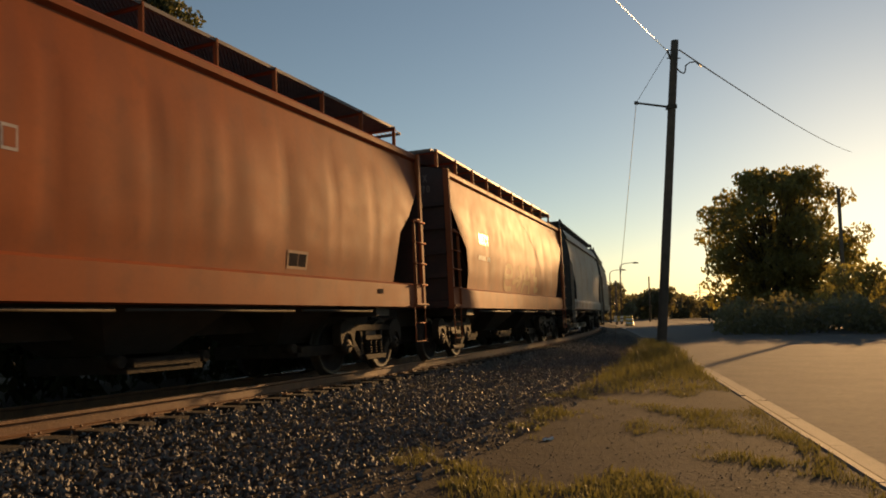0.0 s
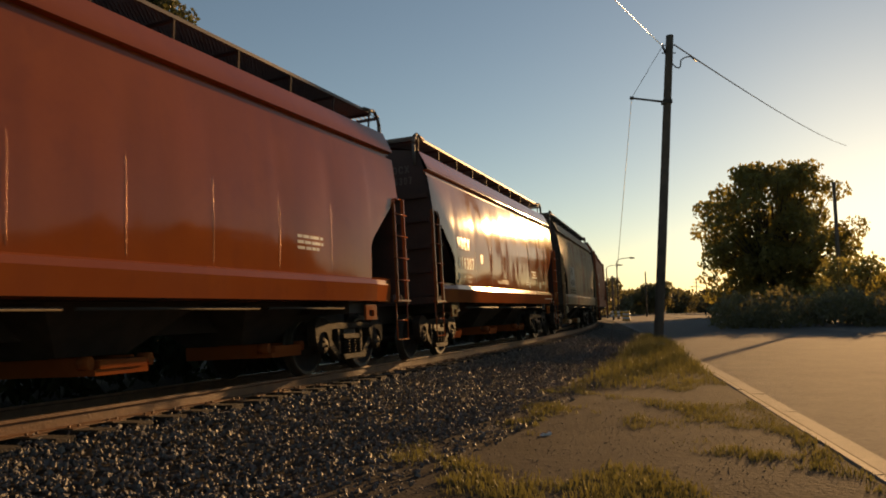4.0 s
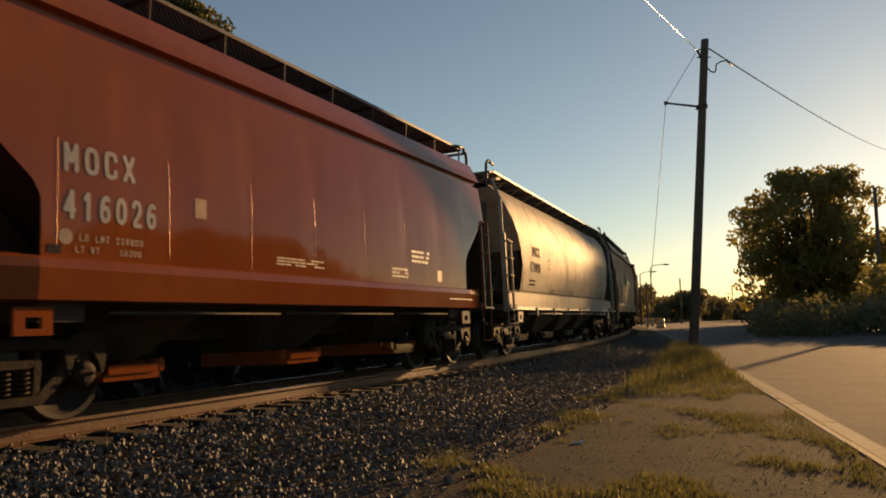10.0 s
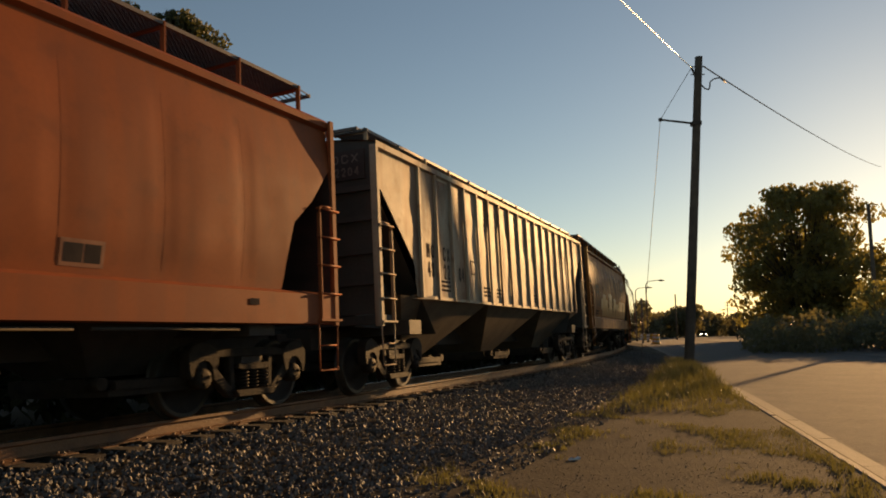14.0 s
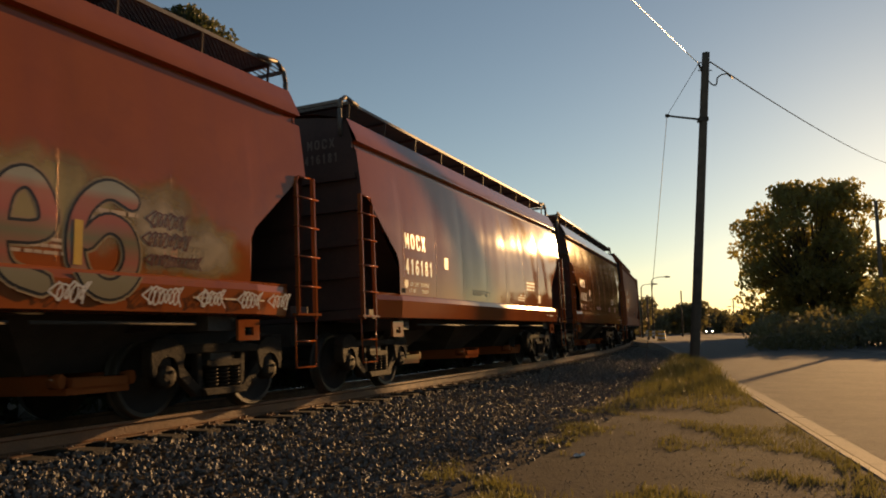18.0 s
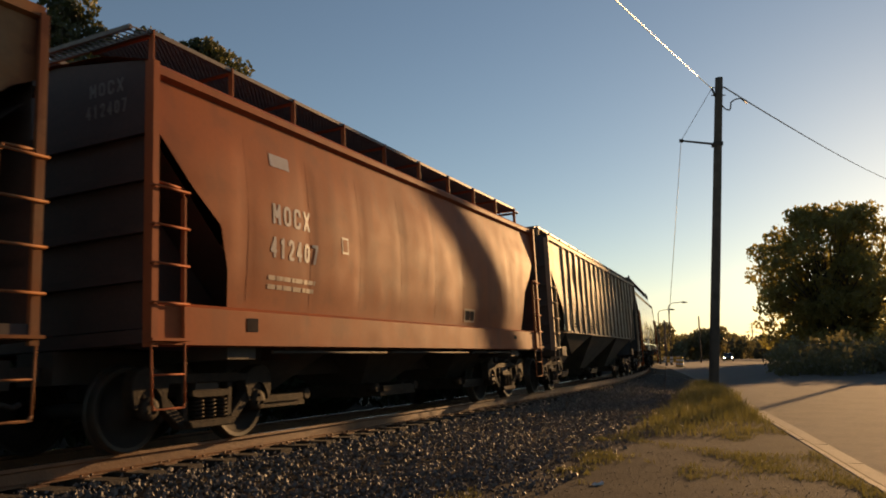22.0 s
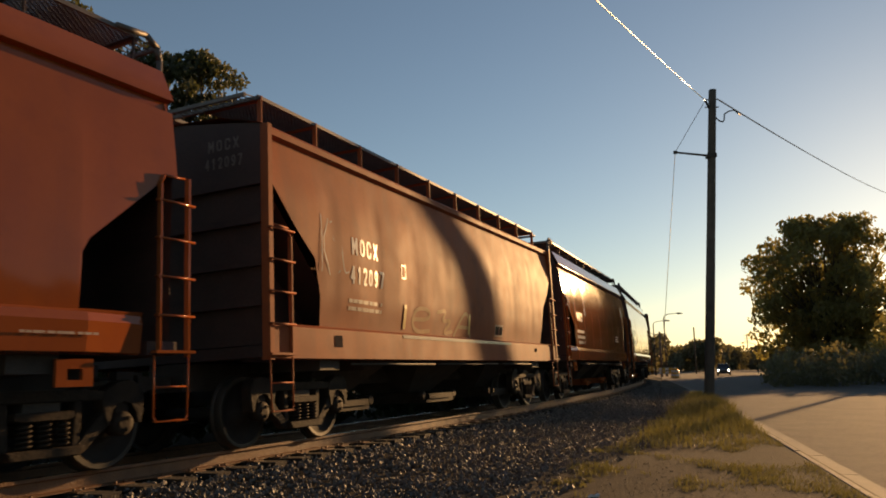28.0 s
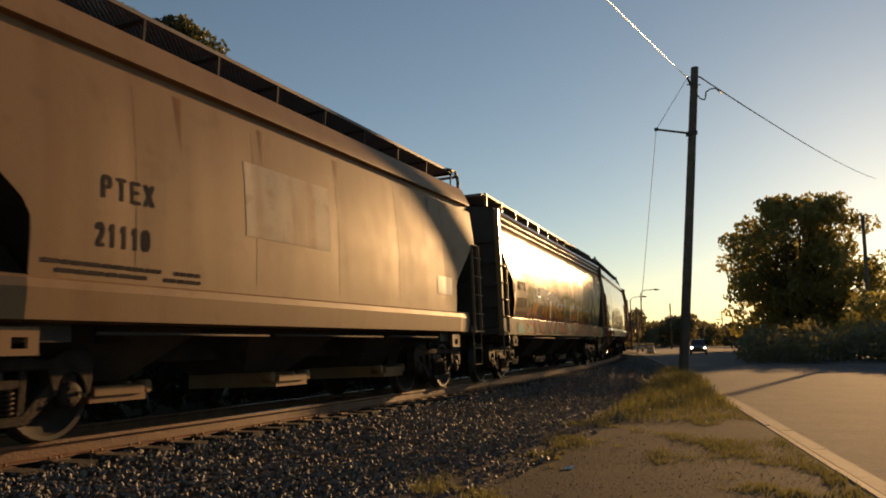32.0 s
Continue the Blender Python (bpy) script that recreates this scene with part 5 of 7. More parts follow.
def piece(car, kind, seed, half, shapes, fill, edge, shade, w, soft, label):
    """A sprayed piece of interlocked blades: dark shadow, flat fill and a thin drawn edge round each."""
    low, mid, top = bmesh.new(), bmesh.new(), bmesh.new()
    for i, pts in enumerate(shapes):
        loop = rounded(pts + [pts[0]], soft)
        lift = 0.0016 * i
        mid.faces.new([mid.verts.new((x, lift, z)) for x, z in (loop if loop[-1] != loop[0] else loop[:-1])])
        stroke(top, loop, w, lift + 0.0006)
        stroke(low, [(x + 0.05, z - 0.035) for x, z in loop], w * 2.4, 0.0)
    for bm in (mid,):
        bmesh.ops.triangulate(bm, faces=bm.faces[:])
    for bm, mat, off, name in ((low, shade, 0.0035, "graffiti_shadow"), (mid, fill, 0.006, "graffiti"), (top, edge, 0.0065, "graffiti_outline")):
        applied(car, name, kind, seed, half, bm, mat, off, label if name == "graffiti" else "")


BLADES = [
    [(0.0, 0.0), (0.12, 0.45), (0.42, 0.72), (0.55, 1.0), (0.8, 1.04), (0.98, 0.9), (0.9, 0.55), (0.66, 0.46), (0.98, 0.26), (1.1, 0.0), (0.78, 0.0), (0.46, 0.28), (0.34, 0.0)],
    [(0.0, 0.68), (0.15, 0.93), (0.42, 0.9), (0.7, 1.05), (1.0, 1.0), (0.95, 0.78), (0.66, 0.76), (0.62, 0.05), (0.34, 0.0), (0.36, 0.7), (0.16, 0.62)],
    [(0.0, 0.0), (0.06, 0.8), (0.25, 1.0), (0.36, 0.82), (0.36, 0.5), (0.62, 0.55), (0.7, 0.85), (0.95, 1.02), (1.0, 0.75), (0.92, 0.4), (1.05, 0.0), (0.72, 0.0), (0.64, 0.3), (0.38, 0.24), (0.32, 0.0)],
    [(0.0, 0.35), (0.1, 0.78), (0.4, 1.0), (0.7, 0.86), (1.0, 0.95), (0.9, 0.66), (0.55, 0.62), (0.5, 0.42), (0.95, 0.4), (1.1, 0.1), (0.8, -0.02), (0.3, 0.02)],
    [(0.0, 0.1), (0.3, 0.5), (0.2, 0.9), (0.55, 0.72), (0.8, 1.05), (0.9, 0.62), (1.15, 0.5), (0.85, 0.32), (0.9, 0.0), (0.5, 0.2)],
    [(0.0, 0.74), (0.3, 0.84), (0.28, 0.98), (1.0, 1.0), (0.84, 0.6), (0.62, 0.02), (0.3, 0.0), (0.44, 0.5), (0.12, 0.52)],
]


def blades(x0, x1, z0, z1, order, overlap=0.12):
    """Interlocked blade shapes laid out along a stretch of side."""
    cell = (x1 - x0) / len(order)
    return [[(x0 + cell * (i - overlap / 2 + (1 + overlap) * x), z0 + (z1 - z0) * z) for x, z in BLADES[g]] for i, g in enumerate(order)]


def layered(name, stops, rough=0.2):
    """Spray paint that fades from one colour to the next with height on the wagon."""
    m = material(name, stops[0][1], rough, spec=0.3)
    n, link = m.node_tree.nodes, m.node_tree.links.new
    tc, sep, ramp = n.new("ShaderNodeTexCoord"), n.new("ShaderNodeSeparateXYZ"), n.new("ShaderNodeValToRGB")
    mr = n.new("ShaderNodeMapRange")
    lo, hi = stops[0][0], stops[-1][0]
    mr.inputs["From Min"].default_value, mr.inputs["From Max"].default_value = lo, hi
    link(tc.outputs["Object"], sep.inputs[0])
    link(sep.outputs["Z"], mr.inputs["Value"])
    link(mr.outputs[0], ramp.inputs[0])
    for i, (z, c) in enumerate(stops):
        e = ramp.color_ramp.elements[i] if i < 2 else ramp.color_ramp.elements.new(1.0)
        e.position, e.color = (z - lo) / (hi - lo), (*c, 1)
    link(ramp.outputs[0], n["Principled BSDF"].inputs["Base Color"])
    return m


FLAME = layered("flame_spray_paint", [(1.1, (0.40, 0.09, 0.06)), (1.58, (0.44, 0.085, 0.045)), (1.68, (0.55, 0.20, 0.035)), (1.98, (0.60, 0.30, 0.05)), (2.06, (0.60, 0.56, 0.52)), (2.4, (0.62, 0.58, 0.54))])
ICE = layered("ice_spray_paint", [(1.1, (0.45, 0.40, 0.33)), (1.6, (0.25, 0.35, 0.45)), (2.0, (0.48, 0.48, 0.46)), (2.3, (0.50, 0.49, 0.46))])
BANDED = layered("banded_spray_paint", [(1.1, (0.20, 0.15, 0.09)), (1.45, (0.24, 0.20, 0.12)), (1.62, (0.40, 0.13, 0.09)), (1.82, (0.20, 0.17, 0.10)), (2.0, (0.42, 0.12, 0.085)), (2.2, (0.42, 0.15, 0.10)), (2.3, (0.36, 0.33, 0.25)), (2.45, (0.34, 0.31, 0.24))])
MIST = {k: frayed(k + "_overspray", col, False, most) for k, col, most in (("straw", (0.40, 0.30, 0.14), 0.9), ("plum", (0.16, 0.055, 0.04), 0.6), ("leaf", (0.11, 0.20, 0.075), 0.8), ("chalk", (0.40, 0.35, 0.30), 0.7), ("pollen", (0.40, 0.24, 0.05), 1.0), ("buff", (0.36, 0.27, 0.18), 1.0))}
RUN = {k: frayed(k + "_run", col, True, most) for k, col, most in (("rust", (0.26, 0.095, 0.036), 0.75), ("soot", (0.09, 0.06, 0.04), 0.4))}
SPRAY = {
    "khaki": material("khaki_brown_spray", (0.29, 0.14, 0.07), 0.2, spec=0.3, scale=2.5, amount=0.9),
    "plum": material("plum_spray", (0.12, 0.035, 0.035), 0.24, spec=0.28),
    "ochre": material("faded_ochre_spray", (0.50, 0.26, 0.11), 0.62, spec=0.14, scale=3, amount=0.7),
    "chalk": material("chalky_grey_spray", (0.42, 0.37, 0.32), 0.24, spec=0.285, scale=5, amount=0.9, fine=0.3),
    "rose": material("faded_rose_spray", (0.38, 0.095, 0.06), 0.24, spec=0.285, scale=3, amount=0.8),
    "black": material("black_spray", (0.03, 0.024, 0.02), 0.24, spec=0.28), "silver": material("silver_spray", (0.48, 0.41, 0.34), 0.24, spec=0.28, scale=4),
    "haze": material("ochre_overspray", (0.36, 0.24, 0.13), 0.24, spec=0.28, scale=3, amount=0.8), "cream": material("cream_spray", (0.40, 0.33, 0.24), 0.24, spec=0.28, scale=4, amount=0.8), "ice": material("mint_spray", (0.30, 0.36, 0.26), 0.24, spec=0.28, scale=3, amount=0.8),
    "brown": material("brown_spray", (0.26, 0.125, 0.06), 0.24, spec=0.28, scale=3),
    "white": material("white_spray", (0.60, 0.55, 0.50), 0.24, spec=0.28, scale=4), "redden": material("red_spray", (0.40, 0.06, 0.045), 0.24, spec=0.28, scale=3),
    "teal": material("teal_spray", (0.10, 0.42, 0.36), 0.24, spec=0.28, scale=3),
    "gold": material("gold_spray", (0.40, 0.28, 0.10), 0.24, spec=0.28, scale=3, amount=0.8),
}


def standard_marks(car, kind, seed, length, mark, number, x, mat, patch=None):
    """Reporting mark, number and the small data beneath them."""
    half = length / 2
    if kind == "trough":
        words(car, kind, seed, half, mark, x + 0.05, x + 0.93, 2.62, 2.89, mat, "reporting_mark")
        words(car, kind, seed, half, number, x, x + 1.08, 2.19, 2.46, mat, "wagon_number")
        bars(car, kind, seed, half, x, x + 1.0, 1.78, 2.0, 2, LETTER_SOFT)
        plate(car, kind, seed, half, rect(x + 1.65, x + 1.82, 2.42, 2.66), mat, "data_square", 0.005)
        plate(car, kind, seed, half, rect(x + 1.67, x + 1.80, 2.45, 2.63), PAINT["orange"], "data_square", 0.008)
        plate(car, kind, seed, half, rect(x - 0.42, x - 0.22, 1.26, 1.42), LETTER_K, "stencil", 0.005)
        plate(car, kind, seed, half, rect(x + 6.05, x + 6.55, 1.61, 1.87), LETTER_DIM, "data_panel", 0.004)
        plate(car, kind, seed, half, rect(x + 6.09, x + 6.30, 1.65, 1.83), LETTER_K, "data_panel", 0.007)
        plate(car, kind, seed, half, rect(x + 6.32, x + 6.51, 1.65, 1.83), LETTER_K, "data_panel", 0.007)
        plate(car, kind, seed, half, rect(length - 1.9, length - 1.72, 1.32, 1.40), LETTER_K, "sill_latch", 0.01)
    else:
        words(car, kind, seed, half, mark, x, x + 0.90, 2.32, 2.60, mat, "reporting_mark")
        words(car, kind, seed, half, number, x, x + 1.18, 1.88, 2.16, mat, "wagon_number")
        words(car, kind, seed, half, "LD LMT 229800", x + 0.2, x + 0.98, 1.69, 1.76, LETTER_SOFT, "load_data")
        words(car, kind, seed, half, "LT WT    56200", x + 0.16, x + 0.96, 1.58, 1.645, LETTER_SOFT, "load_data")
        plate(car, kind, seed, half, [(x + 0.06 + 0.075 * math.cos(k * 0.5236), 1.72 + 0.075 * math.sin(k * 0.5236)) for k in range(12)], LETTER_SOFT, "round_emblem", 0.005)
        plate(car, kind, seed, half, rect(x + 1.72, x + 1.90, 2.08, 2.30), LETTER_DIM, "data_square", 0.004)
        bars(car, kind, seed, half, x + 3.2, x + 4.3, 1.64, 1.76, 3, LETTER_SOFT)
        bars(car, kind, seed, half, x + 6.3, x + 6.9, 1.62, 1.80, 3, LETTER_SOFT)
        plate(car, kind, seed, half, rect(length - 2.55, length - 2.36, 1.62, 1.82), LETTER_DIM, "data_square", 0.004)
        bars(car, kind, seed, half, length - 3.6, length - 2.9, 1.9, 2.15, 3, LETTER_SOFT)
        plate(car, kind, seed, half, rect(x - 0.12, x + 0.02, 1.56, 1.64), LETTER_K, "stencil", 0.005)
        bars(car, kind, seed, half, length - 2.2, length - 1.0, 1.28, 1.325, 1, LETTER_SOFT, "sill_lettering")


def mark_train(cars):
    W, K = LETTER_W, LETTER_K
    names = {3: "412370", 7: "412034", 13: "412434", 18: "412407", 22: "412097", 2: "412370",
             5: "416307", 6: "416307", 10: "416026", 14: "416252", 15: "416181", 16: "416315", 20: "416349", 21: "416349", 23: "416271"}
    for i, (car, s0, kind, length) in enumerate(cars):
        half = length / 2
        if i in names:
            end_words(car, half, "MOCX", -0.55, -1.1, 3.86, 4.02, LETTER_FAINT)
            end_words(car, half, names[i], -0.5, -1.15, 3.62, 3.78, LETTER_FAINT)
        if kind == "trough" and length < 13:
            if i == 2:
                words(car, kind, i, half, "MOCX", 1.95, 2.83, 2.62, 2.89, W, "reporting_mark")
                bars(car, kind, i, half, 1.9, 2.9, 2.2, 2.42, 1, W)
            else:
                standard_marks(car, kind, i, length, "MOCX", names[i], 1.85, W)
        elif kind == "flush" and i in names:
            if i in (6, 21):
                words(car, kind, i, half, "MOCX", 1.51, 2.41, 2.32, 2.60, W, "reporting_mark")
                bars(car, kind, i, half, 1.51, 2.6, 1.6, 2.1, 3, W)
                bars(car, kind, i, half, length - 3.4, length - 2.7, 1.85, 2.1, 3, W)
            else:
                standard_marks(car, kind, i, length, "MOCX", names[i], 1.36, W)
    # cream wagon with stencilled black number
    c, _, kind, ln = cars[4]
    h = ln / 2
    plate(c, kind, 4, h, rect(2.03, 3.45, 1.84, 2.66), PAINT["white"], "paint_patch", 0.003)
    words(c, kind, 4, h, "MOCX", 2.11, 2.85, 2.34, 2.60, K, "reporting_mark")
    words(c, kind, 4, h, "499014", 2.15, 3.27, 1.88, 2.14, K, "wagon_number")
    bars(c, kind, 4, h, 2.1, 3.7, 1.58, 1.76, 2, K)
    bars(c, kind, 4, h, 6.3, 7.2, 1.72, 2.06, 4, LETTER_PALE_K)
    bars(c, kind, 4, h, 8.6, 9.15, 1.62, 1.86, 4, LETTER_PALE_K)
    ring = [(9.5 + 0.33 * math.cos(k * 0.5236), 1.90 + 0.27 * math.sin(k * 0.5236)) for k in range(13)]
    bm = bmesh.new()
    stroke(bm, ring, 0.02, 0.0)
    scribble(bm, random.Random(3), 9.22, 9.95, 1.74, 2.02, 0.022)
    applied(c, "scrawl", kind, 4, h, bm, LETTER_PALE_K, 0.012, "ringed black marker tag")
    for z in (1.72, 1.83):
        plate(c, kind, 4, h, rect(9.9, 10.25, z, z + 0.09), LETTER_K, "data_panel", 0.01)
    # cream wagon with green diamonds
    c, _, kind, ln = cars[8]
    words(c, kind, 8, h, "PTEX", 2.10, 2.85, 2.33, 2.58, K, "reporting_mark")
    words(c, kind, 8, h, "21331", 2.10, 2.90, 1.86, 2.12, K, "wagon_number")
    bars(c, kind, 8, h, 2.05, 3.15, 1.58, 1.76, 2, K)
    plate(c, kind, 8, h, [(5.05, 2.1), (5.07, 3.12), (4.62, 2.62)], GREEN, "green_emblem")
    plate(c, kind, 8, h, [(5.70, 2.13), (6.25, 2.68), (5.70, 3.15), (5.19, 2.62)], GREEN, "green_emblem")
    bars(c, kind, 8, h, 6.65, 8.3, 2.52, 2.86, 1, W, "company_lettering")
    # white round-sided wagon
    c, _, kind, ln = cars[9]
    h = ln / 2
    words(c, kind, 9, h, "MOCX", 2.40, 3.25, 2.52, 2.80, LETTER_PALE_K, "reporting_mark")
    words(c, kind, 9, h, "479098", 2.20, 3.32, 2.11, 2.38, LETTER_PALE_K, "wagon_number")
    bars(c, kind, 9, h, 2.3, 2.9, 1.75, 1.95, 2, LETTER_PALE_K)
    plate(c, kind, 9, h, rect(4.2, 4.4, 2.28, 2.54), K, "data_square", 0.004)
    plate(c, kind, 9, h, rect(4.215, 4.385, 2.30, 2.52), PAINT["white"], "data_square", 0.007)
    for x in (1.62, 13.6):
        plate(c, kind, 9, h, rect(x, x + 0.08, 1.6, 2.1), YELLOW, "yellow_stripe")
    bars(c, kind, 9, h, 4.6, 5.3, 1.62, 1.74, 2, K)
    bars(c, kind, 9, h, 7.4, 7.95, 1.6, 1.76, 3, LETTER_PALE_K)
    bars(c, kind, 9, h, 10.3, 10.8, 1.6, 1.7, 2, LETTER_PALE_K)
    plate(c, kind, 9, h, rect(12.95, 13.2, 1.6, 1.78), LETTER_PALE_K, "stencil", 0.005)
    # rusty wagon with painted-out mark
    c, _, kind, ln = cars[11]
    h = ln / 2
    plate(c, kind, 11, h, rect(1.6, 2.46, 2.46, 2.78), LETTER_PALE_K, "painted_out_mark", 0.004)
    bars(c, kind, 11, h, 1.66, 2.4, 2.50, 2.74, 1, PAINT["rusty"])
    words(c, kind, 11, h, "816464", 1.56, 2.74, 1.92, 2.22, LETTER_PALE_K, "wagon_number")
    bars(c, kind, 11, h, 1.55, 2.6, 1.62, 1.82, 2, K)
    for x, z, w, g in ((4.6, 1.28, 0.5, 0.14), (3.3, 1.7, 0.3, 0.2), (8.2, 1.30, 0.3, 0.1), (6.4, 1.26, 0.2, 0.16), (10.4, 1.32, 0.25, 0.12)):
        plate(c, kind, 11, h, [(x + w * math.cos(k * 0.7) * (0.8 + 0.3 * math.sin(k * 2.1)), z + g * math.sin(k * 0.7)) for k in range(9)], PAINT["rust_brown"], "rust_patch", 0.004)
    bm = bmesh.new()
    for x0, x1, top in ((3.1, 3.7, 2.3), (3.7, 4.6, 2.5), (4.6, 5.2, 2.3), (5.2, 5.65, 1.95), (5.65, 7.1, 2.6), (7.1, 8.5, 2.46), (8.5, 10.0, 2.25), (10.0, 12.7, 2.4)):
        fine_grid(bm, x0, x1, 1.6, top)
    bmesh.ops.remove_doubles(bm, verts=bm.verts[:], dist=0.0005)
    applied(c, "paint_patch", kind, 11, h, bm, PATCH, 0.003, "glossy golden patch of newer paint with a stepped edge")
    rng = random.Random(19)
    for n in range(13):
        x, w = 1.0 + 0.95 * n + rng.uniform(-0.3, 0.3), rng.uniform(0.5, 1.3)
        soft_stain(c, kind, 11, h, x, min(12.9, x + w), 3.62 - rng.uniform(0.7, 1.6), 3.62, RUN["rust"], "rust_run", off=0.0)
    for n in range(14):
        x, z, w = rng.uniform(1.4, 12.2), 2.0 + 1.2 * rng.random(), rng.uniform(0.15, 0.6)
        soft_stain(c, kind, 11, h, x, min(12.9, x + w), z - rng.uniform(0.3, 0.7), z, RUN["rust"], "rust_run", off=0.006)
    for n in range(9):
        x, w = rng.uniform(1.6, 12.0), rng.uniform(0.25, 0.8)
        soft_stain(c, kind, 11, h, x, min(12.9, x + w), rng.uniform(1.62, 1.8), rng.uniform(2.1, 2.9), RUN["rust"], "rust_run", off=0.006)
    # rust runs down the pale wagons
    for i, count, top, low, lo, hi in ((4, 12, 3.7, 1.0, 0.12, 0.4), (8, 14, 3.7, 1.3, 0.15, 0.5), (9, 9, 3.95, 1.2, 0.10, 0.28), (25, 4, 3.7, 0.7, 0.1, 0.3), (24, 7, 3.62, 1.2, 0.08, 0.3)):
        cc, _, kk, ll = cars[i]
        for n in range(count):
            x, w = 1.5 + (ll - 3.0) * (n + rng.uniform(0.1, 0.9)) / count, rng.uniform(lo, hi)
            soft_stain(cc, kk, i, ll / 2, x, x + w, top - low * rng.uniform(0.5, 1.15), top, RUN["rust" if i != 24 else "soot"], "rust_run")
    for x, z in ((9.10, 1.92), (12.0, 1.86), (6.2, 1.8)):
        soft_stain(cars[9][0], "tank", 9, cars[9][3] / 2, x, x + 0.16, 1.6, z, RUN["rust"], "rust_run")
    for i, cells in ((12, (1, 2, 4, 7, 11, 14)), (17, (2, 5, 9, 12)), (19, (0, 2, 3, 5, 6, 8, 10, 12, 13))):
        cc, _, kk, ll = cars[i]
        rib = (ll - 3.0) / 16
        for n in cells:
            x = 1.73 + rib * n
            soft_stain(cc, kk, i, ll / 2, x + 0.04, x + rib - 0.04, rng.uniform(2.2, 3.2), 3.95, RUN["rust"], "rust_run")
    # ribbed wagons: the marks stand between the ribs
    for i, txt in ((12, (("MO", 2.0, 2.42, 2.36, 2.64), ("CX", 2.8, 3.22, 2.36, 2.64), ("48", 2.02, 2.4, 2.0, 2.3), ("22", 2.82, 3.2, 2.0, 2.3), ("04", 3.62, 3.98, 2.0, 2.3))), (17, (("MO", 1.86, 2.26, 2.3, 2.58), ("CX", 2.66, 3.06, 2.3, 2.58), ("48", 1.86, 2.26, 1.9, 2.18), ("22", 2.66, 3.06, 1.9, 2.18), ("10", 3.46, 3.86, 1.9, 2.18))), (19, (("MO", 1.70, 2.14, 2.14, 2.42), ("CX", 2.48, 2.90, 2.14, 2.42), ("47", 1.72, 2.10, 1.76, 2.02), ("90", 2.48, 2.86, 1.76, 2.02)))):
        c, _, kind, ln = cars[i]
        h = ln / 2
        for t, x0, x1, z0, z1 in txt:
            if i == 19:
                plate(c, kind, i, h, rect(x0 - 0.06, x1 + 0.06, z0 - 0.05, z1 + 0.05), PAINT["grey"], "paint_patch", 0.003)
            words(c, kind, i, h, t, x0, x1, z0, z1, W if i == 17 else K, "lettering")
        for x in (2.7, 5.2, 6.1, 9.4):
            bars(c, kind, i, h, x, x + 0.5, 1.75, 2.0, 3, K)
        plate(c, kind, i, h, rect(4.4, 4.66, 2.2, 2.5), K, "data_square", 0.003)
        plate(c, kind, i, h, rect(4.43, 4.63, 2.23, 2.47), PAINT["beige" if i == 12 else "grey" if i == 17 else "rust_brown"], "data_square", 0.006)
    # dark number boards high on the ends of the ribbed wagons
    for i in (12, 17, 19):
        c, _, kind, ln = cars[i]
        bm = bmesh.new()
        box(bm, (-ln / 2 + 0.02, -1.32, 3.52), (-ln / 2 + 0.045, -0.42, 4.02))
        part("number_board", bm, GRIME_AND_SHADE["rust_brown"], c)
        for text, z in (("MOCX", 3.80), ("479003" if i == 19 else "482204", 3.58)):
            end_words(c, ln / 2 + 0.03, text, -0.5, -1.24, z, z + 0.15, LETTER_FAINT)
    # graffiti
    c, _, kind, ln = cars[16]
    h = ln / 2
    soft_stain(c, kind, 16, h, 2.2, 6.5, 1.58, 2.75, MIST["plum"], "overspray")
    soft_stain(c, kind, 16, h, 5.7, 9.7, 1.58, 2.72, MIST["straw"], "overspray", "pale straw-coloured overspray")
    soft_stain(c, kind, 16, h, 8.7, 10.2, 1.40, 2.62, MIST["pollen"], "overspray")
    soft_stain(c, kind, 16, h, 9.35, 10.75, 1.44, 2.26, MIST["pollen"], "overspray", "yellow-edged buff overspray")
    soft_stain(c, kind, 16, h, 8.8, 10.1, 1.46, 2.52, MIST["buff"], "overspray", off=0.004)
    soft_stain(c, kind, 16, h, 9.5, 10.6, 1.50, 2.18, MIST["buff"], "overspray", off=0.004)
    first = [[(3.2, 2.11), (2.86, 2.13), (2.55, 2.10)], [(2.52, 2.34), (2.60, 2.0), (2.66, 1.68), (2.85, 1.92), (3.05, 1.96), (3.27, 1.74), (3.26, 1.4), (3.1, 1.2), (2.8, 1.14)], [(2.42, 1.5), (2.6, 1.2)],
             [(3.56, 2.12), (4.2, 2.14)], [(4.1, 2.12), (3.98, 1.7), (3.95, 1.35), (4.2, 1.16)], [(3.98, 1.84), (3.66, 1.86), (3.53, 1.6), (3.55, 1.34), (3.75, 1.16), (3.95, 1.36)],
             [(4.3, 1.66), (4.98, 1.62), (5.0, 1.9), (4.8, 2.06), (4.5, 2.05), (4.25, 1.8), (4.25, 1.45), (4.5, 1.18), (5.0, 1.16)],
             [(5.17, 2.18), (5.2, 1.7), (5.17, 1.14)], [(5.25, 1.72), (5.6, 2.0), (5.88, 2.14), (5.66, 2.26), (5.4, 2.05), (5.42, 1.7), (5.7, 1.4), (6.02, 1.14)]]
    lettered(c, kind, 16, h, first, 0.17, ((0.16, SPRAY["black"]), (0.0, ICE)), 1, "white and pale blue sprayed letters edged in black")
